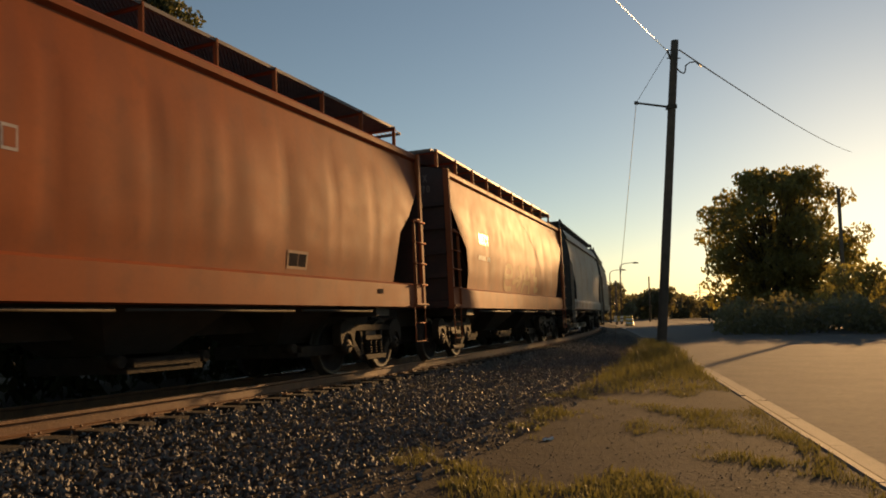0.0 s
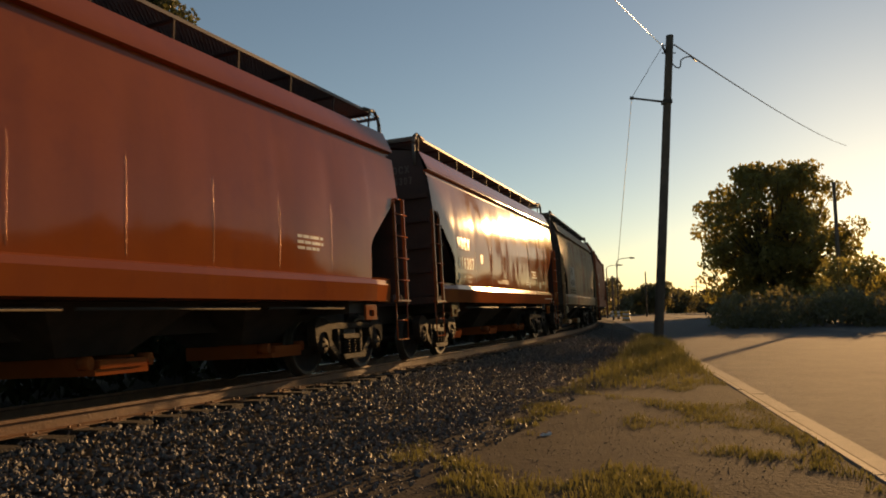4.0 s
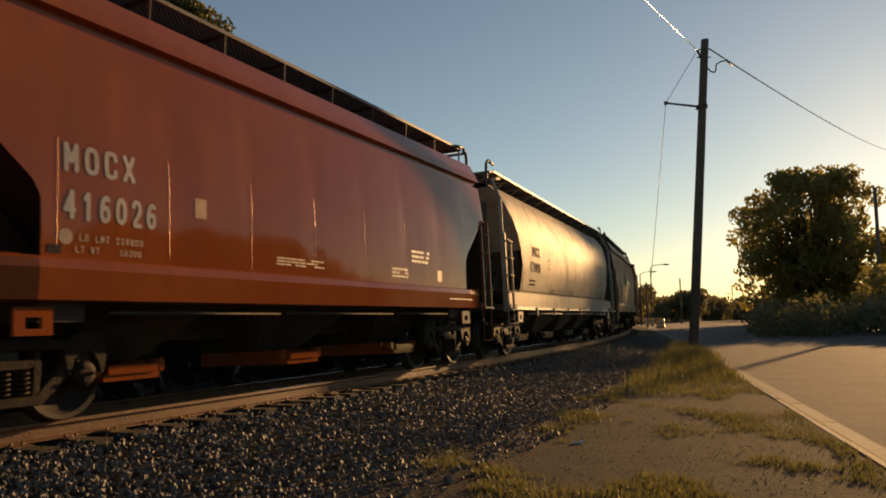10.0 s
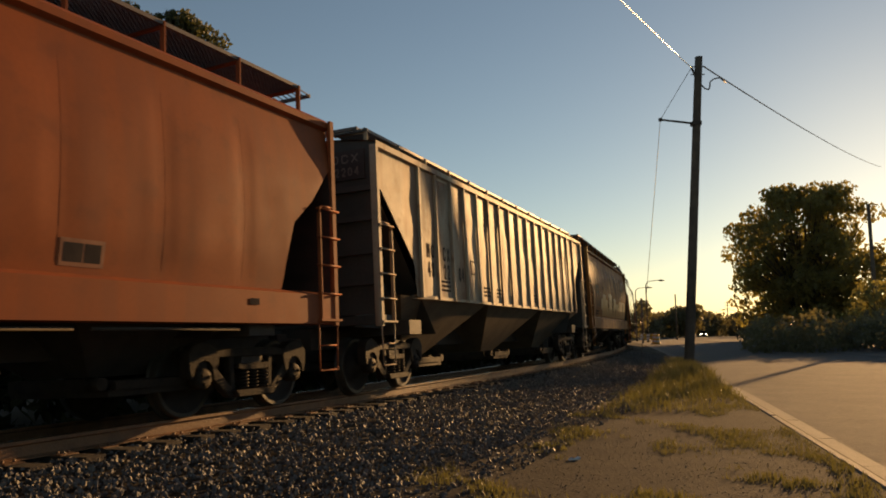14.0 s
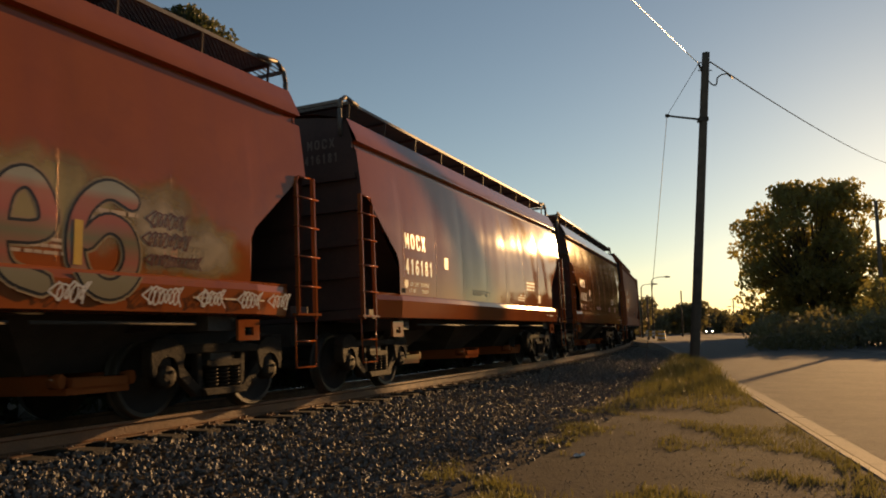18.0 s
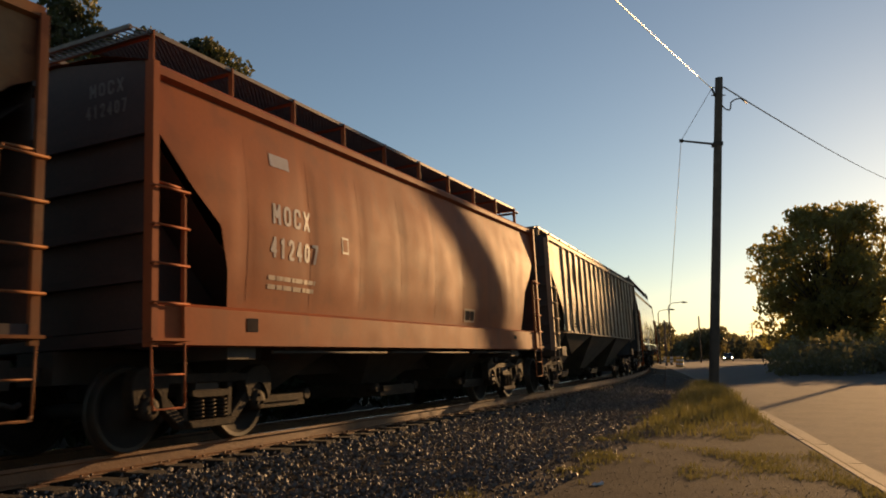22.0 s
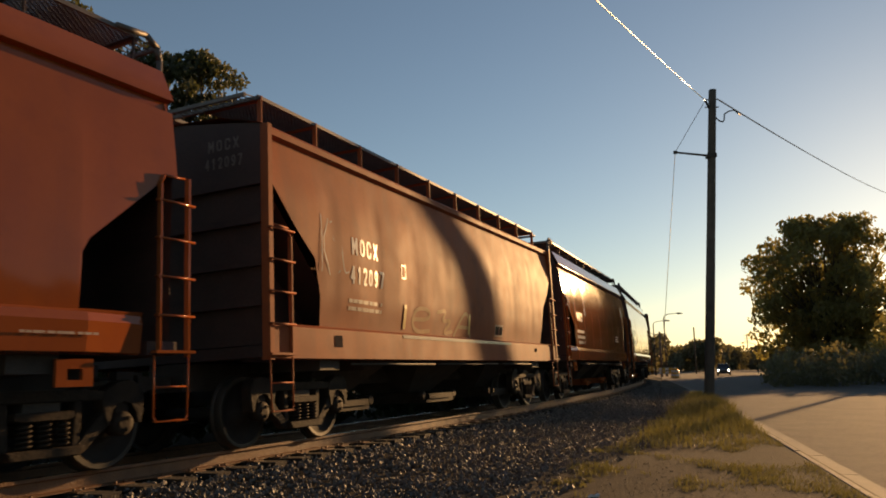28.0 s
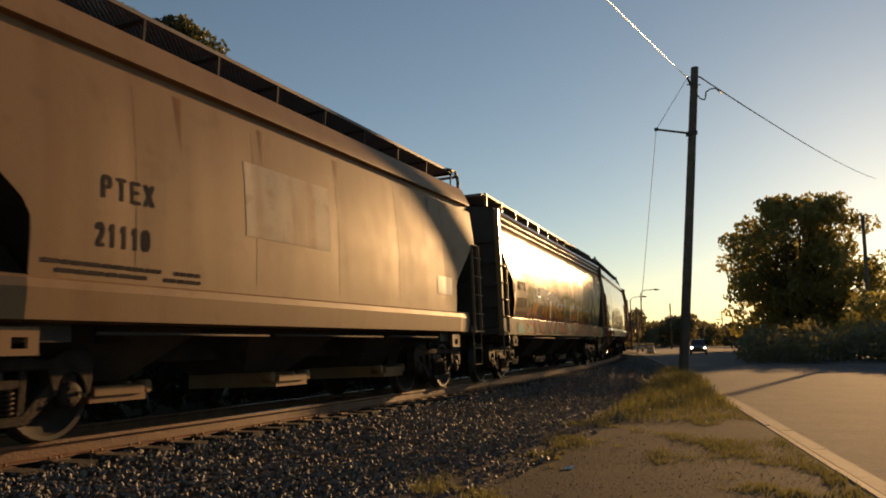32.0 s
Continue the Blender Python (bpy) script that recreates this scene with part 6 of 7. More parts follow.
    second = [[(6.66, 1.72), (6.45, 2.0), (6.2, 1.96), (6.12, 1.7), (6.25, 1.44), (6.5, 1.42), (6.68, 1.62)], [(6.74, 2.42), (6.70, 2.0), (6.68, 1.40)],
              [(7.3, 2.16), (7.1, 2.26), (6.95, 2.08), (6.98, 1.8), (7.2, 1.72), (7.38, 1.9), (7.38, 2.2), (7.34, 1.7), (7.15, 1.36)],
              [(7.62, 1.8), (8.1, 1.82), (8.1, 2.1), (7.9, 2.34), (7.66, 2.2), (7.6, 1.8), (7.66, 1.45), (8.0, 1.36)],
              [(9.02, 2.24), (8.72, 2.36), (8.42, 2.1), (8.35, 1.7), (8.5, 1.36), (8.82, 1.32), (9.06, 1.6), (8.98, 1.92), (8.72, 2.02), (8.5, 1.8)]]
    lettered(c, kind, 16, h, second, 0.17, ((0.10, SPRAY["haze"]), (0.055, SPRAY["black"]), (0.0, BANDED)), 2, "red and moss banded sprayed letters on a straw ground")
    for x in (3.44, 5.95, 8.36):
        plate(c, kind, 16, h, rect(x, x + 0.09, 1.56, 1.98), YELLOW, "yellow_stripe", 0.024)
    rng = random.Random(77)
    for mat, spots, w in ((SPRAY["plum"], ((9.2, 9.8, 2.0, 2.2), (9.15, 9.85, 1.80, 1.98), (9.2, 10.0, 1.60, 1.75), (6.25, 6.55, 2.18, 2.32)), 0.016), (SPRAY["white"], ((6.5, 7.05, 1.2, 1.4), (8.05, 8.5, 1.2, 1.4), (9.1, 9.65, 1.2, 1.4), (9.85, 10.3, 1.2, 1.4), (10.5, 10.95, 1.2, 1.4), (11.05, 11.5, 1.2, 1.4)), 0.02)):
        for x0, x1, z0, z1 in spots:
            bm = bmesh.new()
            scribble(bm, rng, x0, x1, z0, z1, w)
            applied(c, "scrawl", kind, 16, h, bm, mat, 0.012)
    c, _, kind, ln = cars[23]
    plate(c, kind, 23, h, [(2.56, 1.13), (9.9, 1.13), (9.9, 1.40), (2.60, 1.40)], SPRAY["cream"], "painted_band", 0.004)
    tail = [(1.1, 1.15), (1.2, 1.27), (1.5, 1.31), (1.78, 1.30), (2.0, 1.23), (2.3, 1.17), (2.48, 1.20), (2.5, 1.27), (2.42, 1.29), (2.45, 1.14), (2.2, 1.12), (1.9, 1.17), (1.7, 1.22), (1.5, 1.13)]
    piece(c, kind, 23, h, [tail, [(1.45, 1.55), (1.5, 1.66), (1.75, 1.68), (2.05, 1.57), (1.9, 1.55)]], SPRAY["silver"], SPRAY["black"], SPRAY["brown"], 0.02, 1, "grey sprayed arrow")
    piece(c, kind, 23, h, [[(2.66, 1.72), (2.70, 1.95), (2.86, 2.1), (3.06, 2.04), (3.02, 1.84), (2.86, 1.68)], [(2.56, 1.42), (2.72, 1.62), (2.98, 1.86), (3.12, 1.84), (2.9, 1.56), (2.8, 1.42)]], SPRAY["black"], SPRAY["silver"], SPRAY["black"], 0.03, 1, "black sprayed shapes edged in silver")
    silver = [[(3.55, 2.34), (3.3, 1.96), (2.82, 1.52)], [(3.98, 2.2), (3.6, 1.84), (3.42, 1.74), (3.72, 1.56), (4.0, 1.48)], [(4.2, 1.98), (4.62, 2.34), (5.2, 2.26)], [(4.7, 2.28), (4.6, 1.9), (4.72, 1.5)],
              [(4.95, 1.5), (5.12, 2.0), (5.3, 2.2), (5.42, 1.8), (5.62, 2.08), (5.78, 1.5)], [(6.7, 2.2), (6.3, 2.32), (5.98, 2.16), (6.1, 1.92), (6.6, 1.78), (6.5, 1.52), (5.98, 1.5)],
              [(6.92, 2.3), (7.1, 2.0), (7.26, 1.86), (7.06, 1.5)], [(7.86, 2.12), (7.5, 1.9), (7.26, 1.86)], [(8.0, 1.5), (8.2, 1.86), (8.6, 2.2), (9.2, 2.0), (9.45, 1.84), (8.7, 1.84), (8.9, 1.5)], [(7.5, 1.52), (8.4, 1.62)], [(3.3, 1.52), (4.4, 1.6)], [(5.2, 1.54), (6.2, 1.66)]]
    soft_stain(c, kind, 23, h, 2.6, 10.2, 1.58, 2.7, MIST["plum"], "overspray")
    lettered(c, kind, 23, h, silver, 0.19, ((0.10, SPRAY["black"]), (0.055, SPRAY["silver"]), (0.0, SPRAY["khaki"])), 2, "brown wildstyle letters edged in silver and black", 0.008)
    piece(c, kind, 23, h, blades(3.1, 9.4, 1.16, 1.38, (4, 3, 0, 4, 2, 3, 4, 0)), SPRAY["cream"], SPRAY["black"], SPRAY["gold"], 0.016, 1, "pale sprayed scribbles")
    c, _, kind, ln = cars[24]
    h = ln / 2
    plate(c, kind, 24, h, [(2.9, 1.13), (13.6, 1.13), (13.8, 1.5), (9.5, 1.52), (3.0, 1.5)], SPRAY["rose"], "painted_band", 0.004)
    plate(c, kind, 24, h, rounded([(1.25, 1.16), (1.3, 1.32), (1.5, 1.42), (1.75, 1.38), (1.8, 1.26), (2.0, 1.24), (1.9, 1.14), (1.5, 1.13), (1.25, 1.16)], 1)[:-1], SPRAY["teal"], "sprayed_cloud", 0.006)
    plate(c, kind, 24, h, [(2.15, 1.14), (2.45, 1.38), (3.0, 1.40), (3.1, 1.2), (2.9, 1.12), (2.7, 1.28)], SPRAY["ice"], "sprayed_cloud", 0.006)
    swoosh = [(2.2, 1.42), (2.3, 1.58), (2.6, 1.76), (3.1, 1.92), (3.5, 1.9), (3.6, 1.6), (3.3, 1.38), (2.9, 1.32), (2.5, 1.34)]
    piece(c, kind, 24, h, [swoosh], SPRAY["redden"], SPRAY["gold"], SPRAY["black"], 0.03, 1, "red sprayed blade")
    plate(c, kind, 24, h, rounded([(2.5, 1.46), (2.75, 1.64), (3.15, 1.80), (3.2, 1.66), (2.95, 1.5), (2.7, 1.42), (2.5, 1.46)], 1)[:-1], SPRAY["black"], "sprayed_shadow", 0.014)
    soft_stain(c, kind, 24, h, 6.4, 9.2, 1.58, 2.55, MIST["leaf"], "overspray", "green overspray")
    soft_stain(c, kind, 24, h, 2.3, 4.2, 1.58, 2.6, MIST["leaf"], "overspray")
    soft_stain(c, kind, 24, h, 10.6, 13.6, 1.58, 2.4, MIST["leaf"], "overspray")
    ground_1 = [(2.9, 1.16), (2.9, 1.7), (3.0, 2.0), (3.35, 2.12), (3.5, 2.36), (4.3, 2.48), (5.1, 2.40), (5.9, 2.46), (6.5, 2.14), (6.9, 2.10), (7.1, 2.26), (7.5, 2.26), (7.45, 1.6), (7.3, 1.16)]
    ground_2 = [(8.2, 1.2), (8.1, 1.7), (8.35, 2.05), (8.8, 2.24), (9.5, 2.12), (10.2, 2.16), (10.9, 2.0), (11.6, 2.1), (12.3, 1.86), (12.35, 1.4), (12.0, 1.2)]
    for outline in (ground_1, ground_2):
        bm = bmesh.new()
        stroke(bm, rounded(outline + [outline[0]], 1), 0.10, 0.0)
        applied(c, "graffiti_outline", kind, 24, h, bm, SPRAY["gold"], 0.004)
        for x0, x1 in zip(outline[1:-1], outline[2:]):
            if x1[0] > x0[0]:
                plate(c, kind, 24, h, [(x0[0], 1.16), (x1[0], 1.16), x1, x0], SPRAY["black"], "graffiti_ground", 0.010)
    word_1 = [[(3.2, 2.16), (3.16, 1.8), (3.08, 1.24)], [(4.0, 2.34), (3.6, 2.0), (3.34, 1.8), (3.6, 1.5), (3.95, 1.24)], [(3.5, 2.28), (4.3, 2.36)],
              [(4.06, 1.24), (4.28, 1.8), (4.42, 2.32), (4.62, 1.8), (4.8, 1.24)], [(4.62, 2.3), (5.66, 2.24)], [(5.1, 2.26), (5.12, 1.8), (5.2, 1.24)],
              [(6.1, 2.3), (5.6, 2.02), (6.1, 1.74), (5.62, 1.3)], [(6.9, 2.0), (6.36, 1.98), (6.36, 1.4), (6.95, 1.26)], [(6.4, 1.7), (6.85, 1.72)], [(7.34, 2.16), (7.18, 1.7), (7.16, 1.26)]]
    word_2 = [[(8.9, 2.14), (8.5, 2.0), (8.4, 1.6), (8.75, 1.3)], [(8.45, 1.72), (8.95, 1.74)], [(9.1, 1.3), (9.3, 2.06), (9.62, 1.3)], [(9.75, 2.06), (9.85, 1.4), (10.2, 1.36), (10.25, 2.06)],
              [(10.75, 1.98), (10.45, 1.8), (10.8, 1.6), (10.45, 1.34)], [(11.0, 1.96), (11.1, 1.34)], [(11.4, 2.02), (11.5, 1.34)], [(11.2, 1.98), (11.8, 1.94)], [(12.15, 1.84), (11.85, 1.7), (12.2, 1.5), (11.9, 1.3)]]
    lettered(c, kind, 24, h, word_1, 0.26, ((0.0, FLAME),), 0, "white, yellow and red sprayed letters on black", 0.018)
    lettered(c, kind, 24, h, word_2, 0.19, ((0.0, FLAME),), 0, "white, yellow and red sprayed letters on black", 0.018)
    piece(c, kind, 24, h, [[(7.5, 1.62), (7.72, 1.74), (7.7, 1.58), (7.95, 1.44), (8.0, 1.32), (7.78, 1.12), (7.72, 1.34), (7.58, 1.42)]], SPRAY["ice"], SPRAY["black"], SPRAY["gold"], 0.02, 0, "mint sprayed splash")
    piece(c, kind, 24, h, blades(3.3, 12.8, 1.15, 1.36, (4, 3, 2, 4, 0, 3, 4), 0.1), SPRAY["rose"], SPRAY["haze"], SPRAY["brown"], 0.015, 0, "red sprayed shapes")
    plate(c, kind, 24, h, rect(1.12, 1.24, 1.45, 2.38), SPRAY["gold"], "orange_stripe", 0.01)
    words(c, kind, 24, h, "NDYX", 1.42, 2.24, 2.24, 2.48, LETTER_PALE_K, "reporting_mark")
    words(c, kind, 24, h, "815174", 1.42, 2.38, 1.80, 2.06, LETTER_PALE_K, "wagon_number")
    words(c, kind, 24, h, "LD LMT 204600", 1.3, 2.15, 1.63, 1.69, LETTER_PALE_K, "load_data")
    for x in (1.1, 5.2, 8.2, 9.6):
        plate(c, kind, 24, h, rect(x, x + 0.1, 1.6, 2.15), YELLOW, "yellow_stripe", 0.024)
    c, _, kind, ln = cars[25]
    h = ln / 2
    words(c, kind, 25, h, "PTEX", 1.90, 2.65, 2.34, 2.58, K, "reporting_mark")
    words(c, kind, 25, h, "21110", 1.85, 2.59, 1.86, 2.10, K, "wagon_number")
    bars(c, kind, 25, h, 1.3, 3.35, 1.56, 1.72, 2, K)
    plate(c, kind, 25, h, rect(4.15, 6.1, 2.25, 3.2), PAINT["beige"], "paint_patch", 0.003)
    plate(c, kind, 25, h, rect(9.9, 10.6, 1.85, 2.2), W, "data_square", 0.004)
    c, _, kind, ln = cars[22]
    graffiti(c, kind, 22, h, 3.6, 6.4, 1.56, 2.0, (3, 2, 1), 0.07, ((0.0, SPRAY["ochre"]),), 2, label="pale ochre sprayed smears")
    for x in (3.4, 6.2):
        plate(c, kind, 22, h, rect(x, x + 0.09, 1.6, 2.0), YELLOW, "yellow_stripe", 0.02)
    graffiti(c, kind, 29, h, 0.9, 1.7, 2.3, 3.1, (5, 2, 3), 0.02, ((0.0, SPRAY["silver"]),), 1, "scrawl")
    plate(c, kind, 22, h, rect(3.3, 8.6, 1.44, 1.5), SPRAY["haze"], "painted_band", 0.005)
    c, _, kind, ln = cars[14]
    graffiti(c, kind, 14, h, 2.9, 3.6, 1.6, 2.25, (3, 2), 0.04, ((0.0, SPRAY["haze"]),), 1, "scrawl")
    c, _, kind, ln = cars[2]
    graffiti(c, kind, 2, h, 3.8, 8.0, 1.62, 2.3, (3, 6, 1, 2), 0.14, ((0.0, SPRAY["ochre"]),), 1, label="faded ochre sprayed letters")
    c, _, kind, ln = cars[18]
    plate(c, kind, 18, h, rect(1.75, 2.15, 3.38, 3.55), LETTER_W, "white_placard", 0.006)
    c, _, kind, ln = cars[19]
    h = ln / 2
    rib = (ln - 3.0) / 16
    for j in range(3, 10):
        x, top = 1.73 + rib * j, 2.42 + 0.18 * math.sin(j * 1.9)
        cloud = [(x + 0.04, 1.68), (x + 0.05, top - 0.2), (x + rib * 0.3, top), (x + rib * 0.6, top + 0.05), (x + rib - 0.1, top - 0.12), (x + rib - 0.045, top - 0.3), (x + rib - 0.045, 1.68), (x + 0.04, 1.68)]
        plate(c, kind, 19, h, rounded(cloud, 2)[:-1], SPRAY["chalk"], "graffiti_ground", 0.004)
        soft_stain(c, kind, 19, h, x + 0.05, x + rib - 0.05, 1.68, top + 0.35, MIST["chalk"], "overspray")
    tags = [[(5.84, 2.52), (5.96, 2.36), (6.08, 2.2)], [(6.26, 2.56), (6.06, 2.34), (6.0, 2.16), (6.2, 2.02), (6.4, 2.06)], [(6.02, 1.96), (5.94, 1.86), (6.02, 1.76), (6.14, 1.78), (6.18, 1.9), (6.1, 1.97), (6.02, 1.96)],
            [(6.64, 2.24), (6.9, 2.3), (7.14, 2.2)], [(6.64, 2.04), (6.86, 2.1), (7.1, 1.94)], [(6.66, 1.84), (6.9, 1.9), (7.06, 1.78)], [(7.46, 2.3), (7.6, 2.5), (7.8, 2.36)]]
    lettered(c, kind, 19, h, tags, 0.045, ((0.0, SPRAY["black"]),), 1, "dark sprayed lines", 0.012)
# ---- far things: woods, barriers, posts, an oncoming car
def far_woods():
    rng = random.Random(21)
    centres = []
    for az, el, d in ((11.5, 3.0, 150), (13.0, 2.8, 150), (14.0, 2.4, 150), (15.2, 1.6, 190), (16.0, 1.5, 210), (16.7, 1.5, 220), (17.4, 2.0, 200), (17.9, 2.0, 200), (18.5, 1.6, 230), (19.1, 1.5, 240), (19.5, 1.5, 240), (20.0, 1.1, 260), (20.6, 0.9, 280), (21.3, 1.2, 240), (21.8, 1.5, 200), (22.4, 1.4, 190), (23.2, 1.3, 190), (24.5, 1.6, 180), (26, 1.7, 170), (27.5, 2.0, 150), (29, 2.2, 150), (31, 2.4, 150), (33, 2.6, 150), (35.5, 3, 150)):
        top = EYE + d * math.tan(radians(el))
        for _ in range(17):
            r = rng.uniform(0.14, 0.24) * top + 0.5
            a = az + rng.uniform(-0.8, 0.8)
            centres.append((polar(a, d + rng.uniform(-8, 8), max(r * 0.7, top - r - rng.random() ** 1.5 * (top - r))), r))
    me = foliage(rng, centres, 26, 0.42, LEAF_FAR, "far_woods")
    tagged(new("far_woods", me), "hazy line of distant trees beyond the road", "woods", kind="stuff")


def hedge():
    """Scrub along the far side of the line."""
    rng = random.Random(31)
    centres = []
    for i in range(420):
        s = -14 + i * 0.34
        p, h = line(s)
        n = Vector((math.sin(radians(h)), -math.cos(radians(h)), 0))
        q = p - n * rng.uniform(3.9, 7.5)
        r = rng.uniform(0.7, 1.3)
        centres.append((Vector((q.x, q.y, r * rng.uniform(0.5, 1.3))), r))
    me = foliage(rng, centres, 130, 0.15, SCRUB, "scrub")
    tagged(new("scrub", me), "dark scrub growing along the far side of the track", "bushes", kind="stuff")


def roadside_hedge():
    rng = random.Random(41)
    centres = [(polar(rng.uniform(22.3, 36), rng.uniform(58, 74), rng.uniform(0.4, 1.8)), rng.uniform(0.9, 1.7)) for _ in range(70)]
    me = foliage(rng, centres, 75, 0.2, LEAF_FAR, "roadside_bushes")
    tagged(new("roadside_bushes", me), "low leafy bushes along the far side of the street", "bushes", kind="stuff")


def street_trees():
    """The row of trees across the street, mirrored in the glossy wagon sides."""
    rng = random.Random(47)
    centres = []
    for i in range(330):
        az = 41 + 95 * i / 330 + rng.uniform(-0.6, 0.6)
        top = 9.6 + 1.6 * noise.noise((az * 0.16, 3.0, 0.0)) + 1.2 * noise.noise((az * 0.5, 7.0, 0.0))
        top *= min(1.0, 0.45 + (az - 41) * 0.06)
        r = rng.uniform(1.3, 2.1)
        centres.append((polar(az, rng.uniform(43, 50), max(r * 0.6, (top - r) * rng.random() ** 0.7)), r))
    me = foliage(rng, centres, 15, 0.6, LEAF_FAR, "street_trees")
    tagged(new("street_trees", me), "row of leafy trees across the street", "trees", kind="stuff")


def barrier(az, dist, n):
    o = thing("road_barrier", "orange and white striped road barrier at the crossing", "barrier", m=pose(*polar(az, dist), 0, 0, -az))
    for i in range(n):
        bm = bmesh.new()
        z = 0.55 + i * 0.42
        for k in range(6):
            slab(bm, [(-1.2 + k * 0.4, z), (-0.8 + k * 0.4, z), (-0.72 + k * 0.4, z + 0.3), (-1.12 + k * 0.4, z + 0.3)], -0.03, 0.03, k % 2)
        bmesh.ops.remove_doubles(bm, verts=bm.verts[:], dist=0.001)
        part("striped_board", bm, [SPRAY["white"], YELLOW], o)
    for x in (-0.9, 0.9):
        bm = bmesh.new()
        bar(bm, (x, 0.05, 0), (x, 0.05, 0.5 + n * 0.42), 0.08, 0.08)
        bar(bm, (x, -0.5, 0.03), (x, 0.5, 0.03), 0.1, 0.06)
        part("leg", bm, PALE, o)


def drum(az, dist):
    o = thing("traffic_drum", "white and orange banded plastic traffic drum", "traffic drum", "traffic drums", m=pose(*polar(az, dist)))
    for i in range(5):
        bm = bmesh.new()
        tube(bm, (0, 0, i * 0.24), (0, 0, i * 0.24 + 0.24), 0.34 - i * 0.02, 0.325 - i * 0.02, 16)
        part("band", bm, [SPRAY["white"] if i % 2 else YELLOW], o)
    bm = bmesh.new()
    tube(bm, (0, 0, 0), (0, 0, 0.08), 0.46, 0.44, 16)
    part("base", bm, IRON, o)


def slim_post(az, dist, height, r, label, bars_=0):
    o = thing("utility_pole", label, "pole", m=pose(*polar(az, dist)))
    bm = bmesh.new()
    tube(bm, (0, 0, 0), (0, 0, height), r * 1.2, r)
    part("shaft", bm, WOOD, o)
    for i in range(bars_):
        bm = bmesh.new()
        z = height - 0.5 - i * 0.9
        bar(bm, (-0.9, 0, z), (0.9, 0, z), 0.1, 0.12)
        part("crossarm", bm, WOOD, o)


def oncoming_car():
    o = thing("suv", "dark grey sport utility car driving with headlights lit", "car")
    body, glass, tyre = material("dark_car_paint", (0.05, 0.05, 0.055), 0.25, coat=0.5), material("tinted_car_glass", (0.02, 0.02, 0.025), 0.08), material("tyre_rubber", (0.02, 0.02, 0.02), 0.8)
    bm = bmesh.new()
    slab(bm, [(-2.3, 0.35), (2.2, 0.32), (2.35, 0.6), (2.25, 0.95), (1.1, 1.12), (-2.25, 1.15), (-2.38, 0.7)], -0.92, 0.92)
    bmesh.ops.bevel(bm, geom=bm.edges[:], offset=0.06, segments=2, affect="EDGES")
    part("body", bm, body, o)
    lo = [(1.05, -0.86, 1.12), (1.05, 0.86, 1.12), (-2.2, 0.86, 1.14), (-2.2, -0.86, 1.14)]
    hi = [(0.25, -0.68, 1.70), (0.25, 0.68, 1.70), (-2.0, 0.70, 1.72), (-2.0, -0.70, 1.72)]
    for i, name in enumerate(("windscreen", "side_window", "rear_window", "side_window")):
        bm = bmesh.new()
        bm.faces.new([bm.verts.new(p) for p in (lo[i], lo[(i + 1) % 4], hi[(i + 1) % 4], hi[i])])
        part(name, bm, glass, o)
    bm = bmesh.new()
    slab(bm, [(0.32, 1.70), (0.2, 1.78), (-1.95, 1.80), (-2.08, 1.71)], -0.72, 0.72)
    part("roof", bm, body, o)
    lamp = glow("headlight_glow", (1.0, 0.9, 0.72), 30.0)
    for y in (-0.72, 0.72):
        bm = bmesh.new()
        tube(bm, (2.26, y, 0.80), (2.37, y, 0.79), 0.10, 0.09, 14)
        part("headlight", bm, lamp, o, "lit headlight")
    bm = bmesh.new()
    slab(bm, [(2.3, 0.55), (2.39, 0.57), (2.37, 0.82), (2.3, 0.84)], -0.5, 0.5)
    part("grille", bm, IRON, o)
    for x in (-1.45, 1.45):
        for y in (-0.86, 0.86):
            bm = bmesh.new()
            tube(bm, (0, -0.11, 0), (0, 0.11, 0), 0.35, sides=20)
            tube(bm, (0, -0.12, 0), (0, 0.12, 0), 0.2, sides=14, mat=1)
            w = part("wheel", bm, [tyre, BARE], o)
            w.location = (x, y, 0.35)
            CAR_WHEELS.append((w, x, y))
    return o


CAR_WHEELS = []


def sign_light(az, dist, z, r):
    o = thing("signal_light", "small lit signal lamp on a slender mast", "signal", "signals", m=pose(*polar(az, dist)))
    bm = bmesh.new()
    tube(bm, (0, 0, 0), (0, 0, z - 0.2), 0.06, sides=8)
    part("mast", bm, IRON, o)
    bm = bmesh.new()
    tube(bm, (0, 0.3, z), (0, -0.05, z), r * 1.5, sides=12)
    part("housing", bm, IRON, o)
    bm = bmesh.new()
    tube(bm, (0, -0.05, z), (0, -0.09, z), r, sides=12)
    part("lens", bm, glow("signal_glow", (1.0, 0.8, 0.5), 6.0), o, "glowing lens")


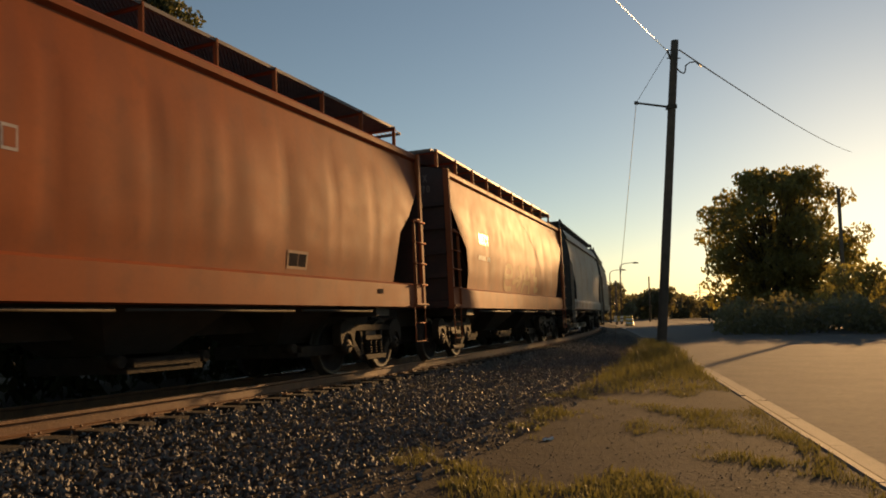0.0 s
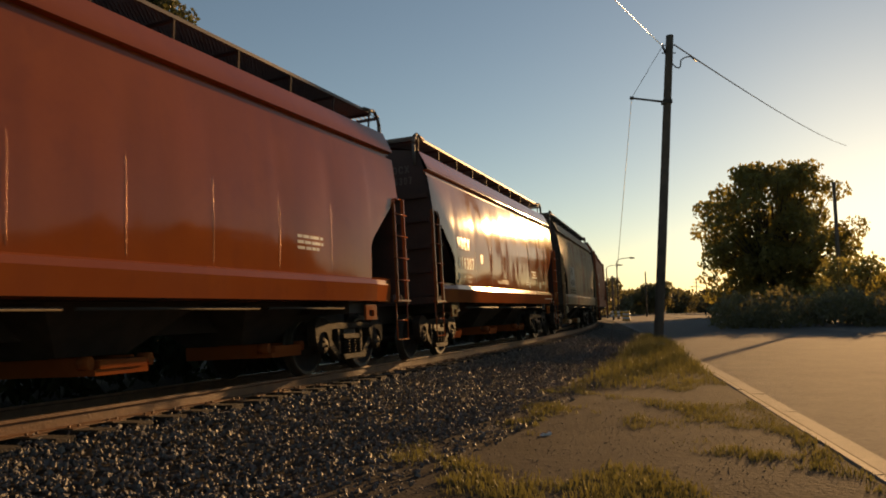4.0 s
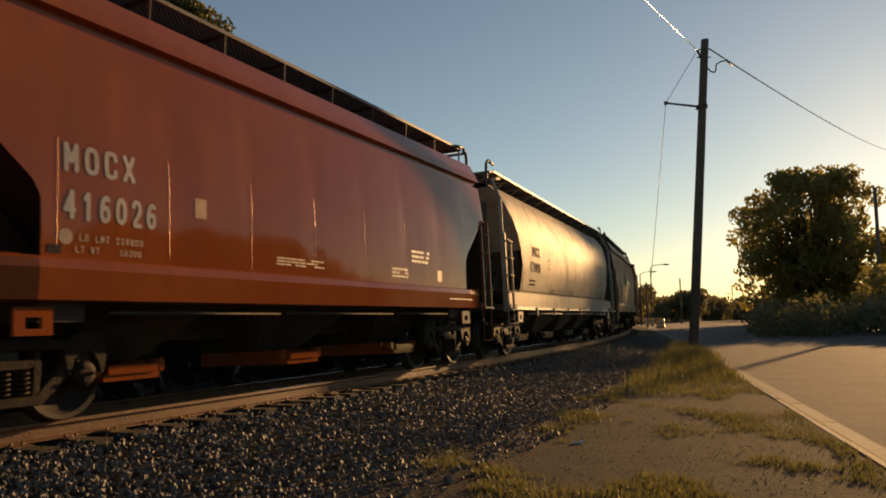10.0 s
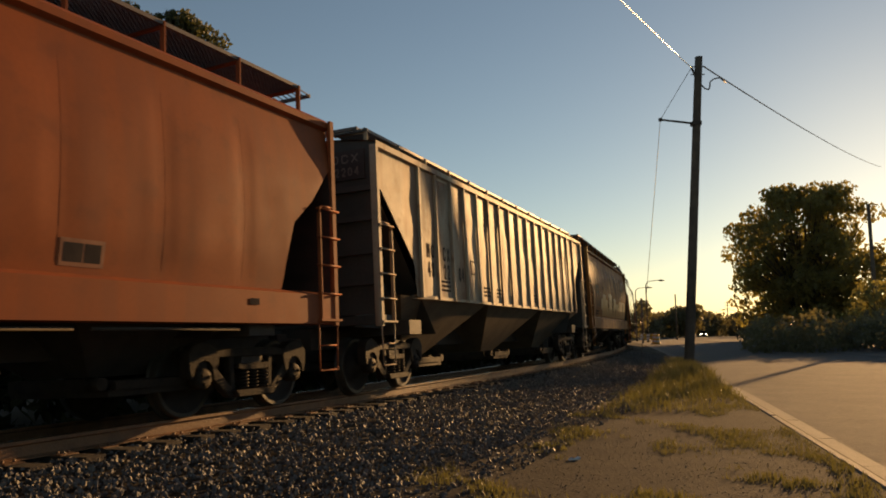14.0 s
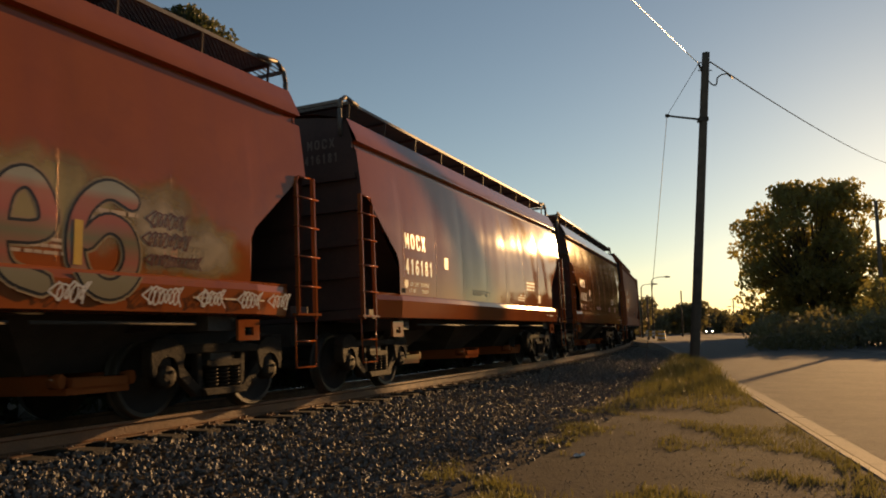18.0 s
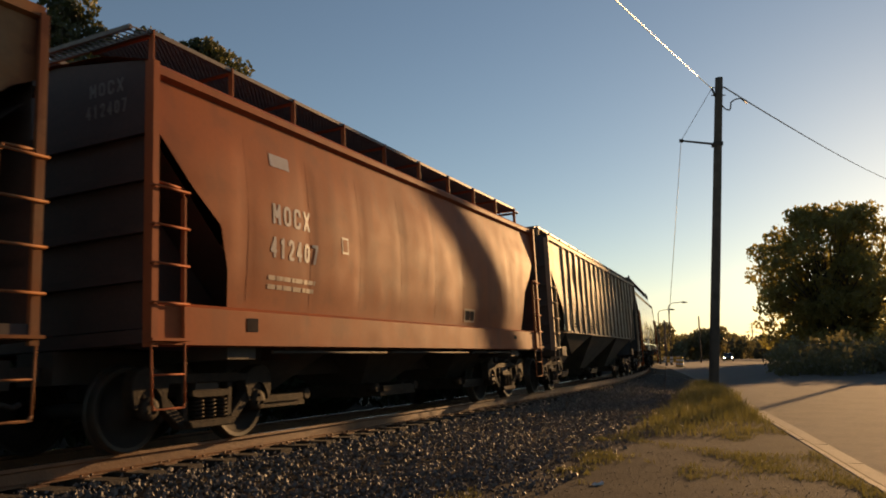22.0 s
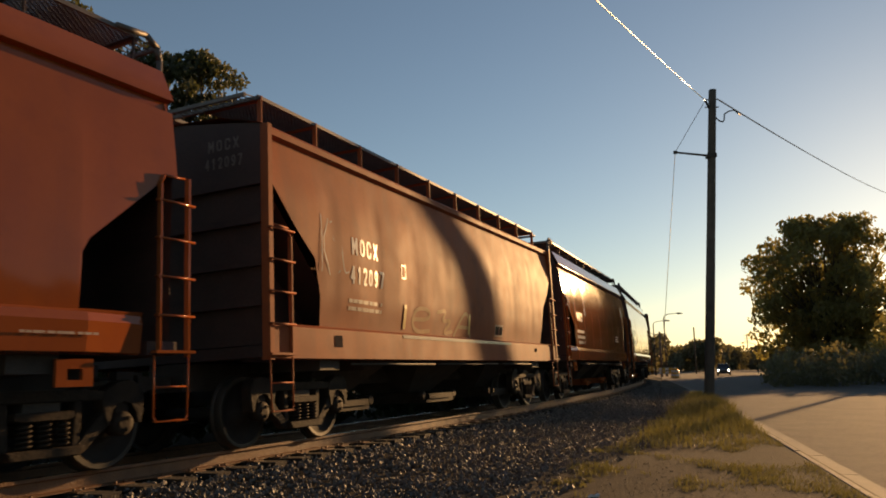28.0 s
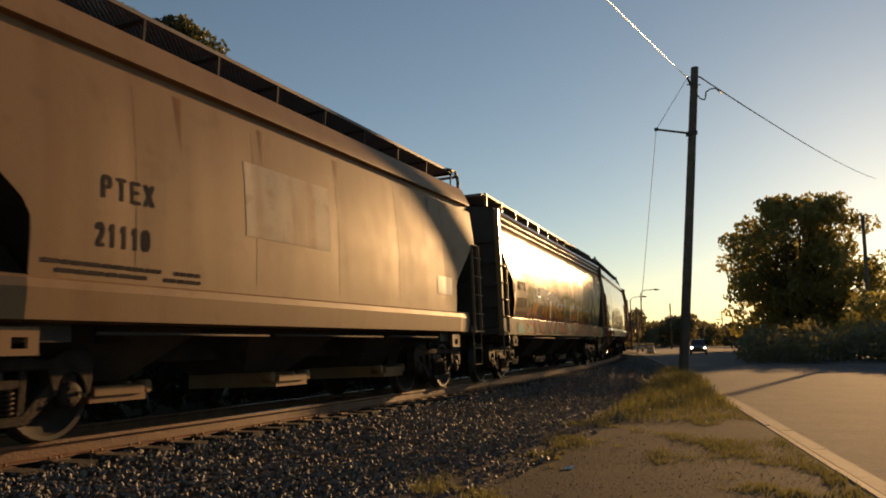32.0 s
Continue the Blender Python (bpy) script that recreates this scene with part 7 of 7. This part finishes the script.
# ---- the train: kind, body length, paint, front end's place at the start, label
TRAIN = [
    ("flush", 12.0, "grey", 54.85, "weathered grey covered hopper wagon"),
    ("flush", 12.0, "white", 41.15, "chalky white covered hopper wagon"),
    ("trough", 12.4, "orange", 27.2, "faded orange covered hopper wagon with curved sides"),
    ("trough", 12.4, "orange", 13.25, "faded orange covered hopper wagon with white lettering"),
    ("flush", 12.0, "cream", -0.55, "rust-streaked cream covered hopper wagon"),
    ("flush", 12.0, "red", -14.22, "glossy red oxide covered hopper wagon"),
    ("flush", 12.0, "red", -27.87, "glossy red oxide covered hopper wagon"),
    ("trough", 12.4, "orange", -41.14, "faded orange covered hopper wagon with curved sides"),
    ("wide", 12.0, "cream", -55.07, "rust-stained cream hopper wagon with green diamonds"),
    ("tank", 15.6, "white", -68.55, "chalky white round-sided hopper wagon"),
    ("flush", 12.0, "red", -85.32, "glossy red oxide covered hopper wagon"),
    ("old", 14.2, "rusty", -98.95, "rust-eaten cream hopper wagon with black numbers"),
    ("ribbed", 15.7, "beige", -114.40, "beige ribbed hopper wagon with rust patches"),
    ("trough", 12.4, "orange", -131.35, "faded orange covered hopper wagon with dented sides"),
    ("flush", 12.0, "red", -145.20, "red oxide hopper wagon with scrawled tags"),
    ("flush", 12.0, "red", -158.68, "glossy red oxide covered hopper wagon"),
    ("flush", 12.0, "red", -172.13, "red oxide hopper wagon covered in graffiti lettering"),
    ("ribbed", 15.95, "grey", -185.5, "grey ribbed hopper wagon with worn black lettering"),
    ("trough", 12.4, "orange", -202.6, "faded orange covered hopper wagon with white lettering"),
    ("ribbed", 15.7, "rust_brown", -216.20, "rusted brown ribbed hopper wagon with white graffiti"),
    ("flush", 12.0, "red", -233.65, "glossy red oxide covered hopper wagon"),
    ("flush", 12.0, "red", -247.07, "glossy red oxide covered hopper wagon"),
    ("trough", 12.4, "orange", -260.30, "faded orange hopper wagon with dull graffiti"),
    ("flush", 12.0, "red", -274.16, "red oxide hopper wagon with silver graffiti"),
    ("banded", 15.5, "olive", -287.40, "taupe hopper wagon with a bright flame-coloured graffiti piece"),
    ("wide", 12.0, "tan", -304.45, "tan covered hopper wagon with patched paint"),
]
CARS = []
for i, (kind, length, paint, front, label) in enumerate(TRAIN):
    car = wagon(kind, length, paint, label, i)
    CARS.append((car, front - length / 2, kind, length))


def motions():
    for car, s0, kind, length in CARS:
        walk(car, [(t, track_pose(s0 + gone(t))) for t in range(33)])
    walk(SUV, [(t, drive(t)) for t in range(33)])
    for n, (w, x, y) in enumerate(CAR_WHEELS):
        walk(w, [(i / FPS, pose(x, y, 0.35, 0, math.degrees(7.0 * i / FPS / 0.35), 0)) for i in range(0, 32 * FPS + 1, 2)])
    first = {}
    for w, s in WHEELS:
        if s not in first:
            walk(w, [(i / FPS, pose(s * 0.889, 0, 0.457, 0, math.degrees(gone(i / FPS) / 0.457), 0)) for i in range(int(32 * FPS) + 1)])
            first[s] = w.animation_data
        else:
            w.rotation_mode = "QUATERNION"
            keys = w.animation_data_create()
            keys.action, keys.action_slot = first[s].action, first[s].action_slot


mark_train(CARS)
build_ground()
build_road()
build_track()
stones("ballast", "loose grey crushed-stone ballast beside the rail", 39000, ballast_spot, (0.014, 0.036), STONE, 2)
stones("verge_gravel", "scattered gravel and grit on the dirt verge", 12000, verge_spot, (0.004, 0.011), STONE, 6)
grass("verge_grass", "sparse dry grass tufts on the verge", 20000, verge_grass, (0.03, 0.09), GRASS, 9)
grass("tall_grass", "tall dry weeds round the foot of the pole", 16000, tall_grass, (0.3, 1.1), GRASS, 10)
build_pole()
litter = thing("litter", "crumpled pale scrap of paper on the dirt", "litter", m=pose(1.64, 9.74, swell(1.64, 9.74) + 0.01, 0, 0, 20))
lb = bmesh.new()
slab(lb, [(-0.07, 0.0), (-0.02, 0.03), (0.02, 0.012), (0.08, 0.035), (0.07, 0.0)], -0.03, 0.03)
part("scrap", lb, PALE, litter)
street_lamp(15.1, 120, 9.2, 2.0, "tall grey street lamp on a curved arm")
street_lamp(14.35, 135, 9.0, 2.0, "grey street lamp beyond the crossing")
street_lamp(21.1, 190, 6.3, -2.6, "distant street lamp arching over the road")
tree(polar(25.6, 130), 24.7, 13.4, "broad leafy tree against the low sun", 3, 290, 34, 0.36, low=0.04, trunk=0.6, lump=0.55)
tree(polar(30.6, 75), 5.6, 4.2, "leafy roadside tree lit from behind", 5, 40, 110, 0.18, low=0.1)
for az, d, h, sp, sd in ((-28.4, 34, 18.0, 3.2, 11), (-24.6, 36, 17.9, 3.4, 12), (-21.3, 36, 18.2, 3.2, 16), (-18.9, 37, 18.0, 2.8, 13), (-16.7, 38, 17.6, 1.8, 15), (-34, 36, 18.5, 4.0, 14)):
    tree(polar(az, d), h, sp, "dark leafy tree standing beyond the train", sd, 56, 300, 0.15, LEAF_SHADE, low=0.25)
far_woods()
roadside_hedge()
street_trees()
hedge()
barrier(15.2, 105, 2)
drum(15.75, 100)
drum(15.55, 103)
slim_post(29.65, 80, 13.0, 0.16, "tall weathered pole behind the leafy tree")
slim_post(17.1, 150, 8.5, 0.13, "slender distant utility pole")
slim_post(20.56, 260, 11.0, 0.16, "distant utility pole with crossarms", 3)
slim_post(14.75, 110, 6.2, 0.14, "short dark post beside the street lamp")
sign_light(21.27, 210, 4.1, 0.16)
sign_light(21.68, 200, 4.6, 0.13)
SUV = oncoming_car()


def drive(t):
    d = 97 + 7.0 * (32 - t)
    p = polar(18.9, d, -0.07)
    return pose(p.x, p.y, p.z, 0, 0, -90 - 18.9 - 0.5)


motions()
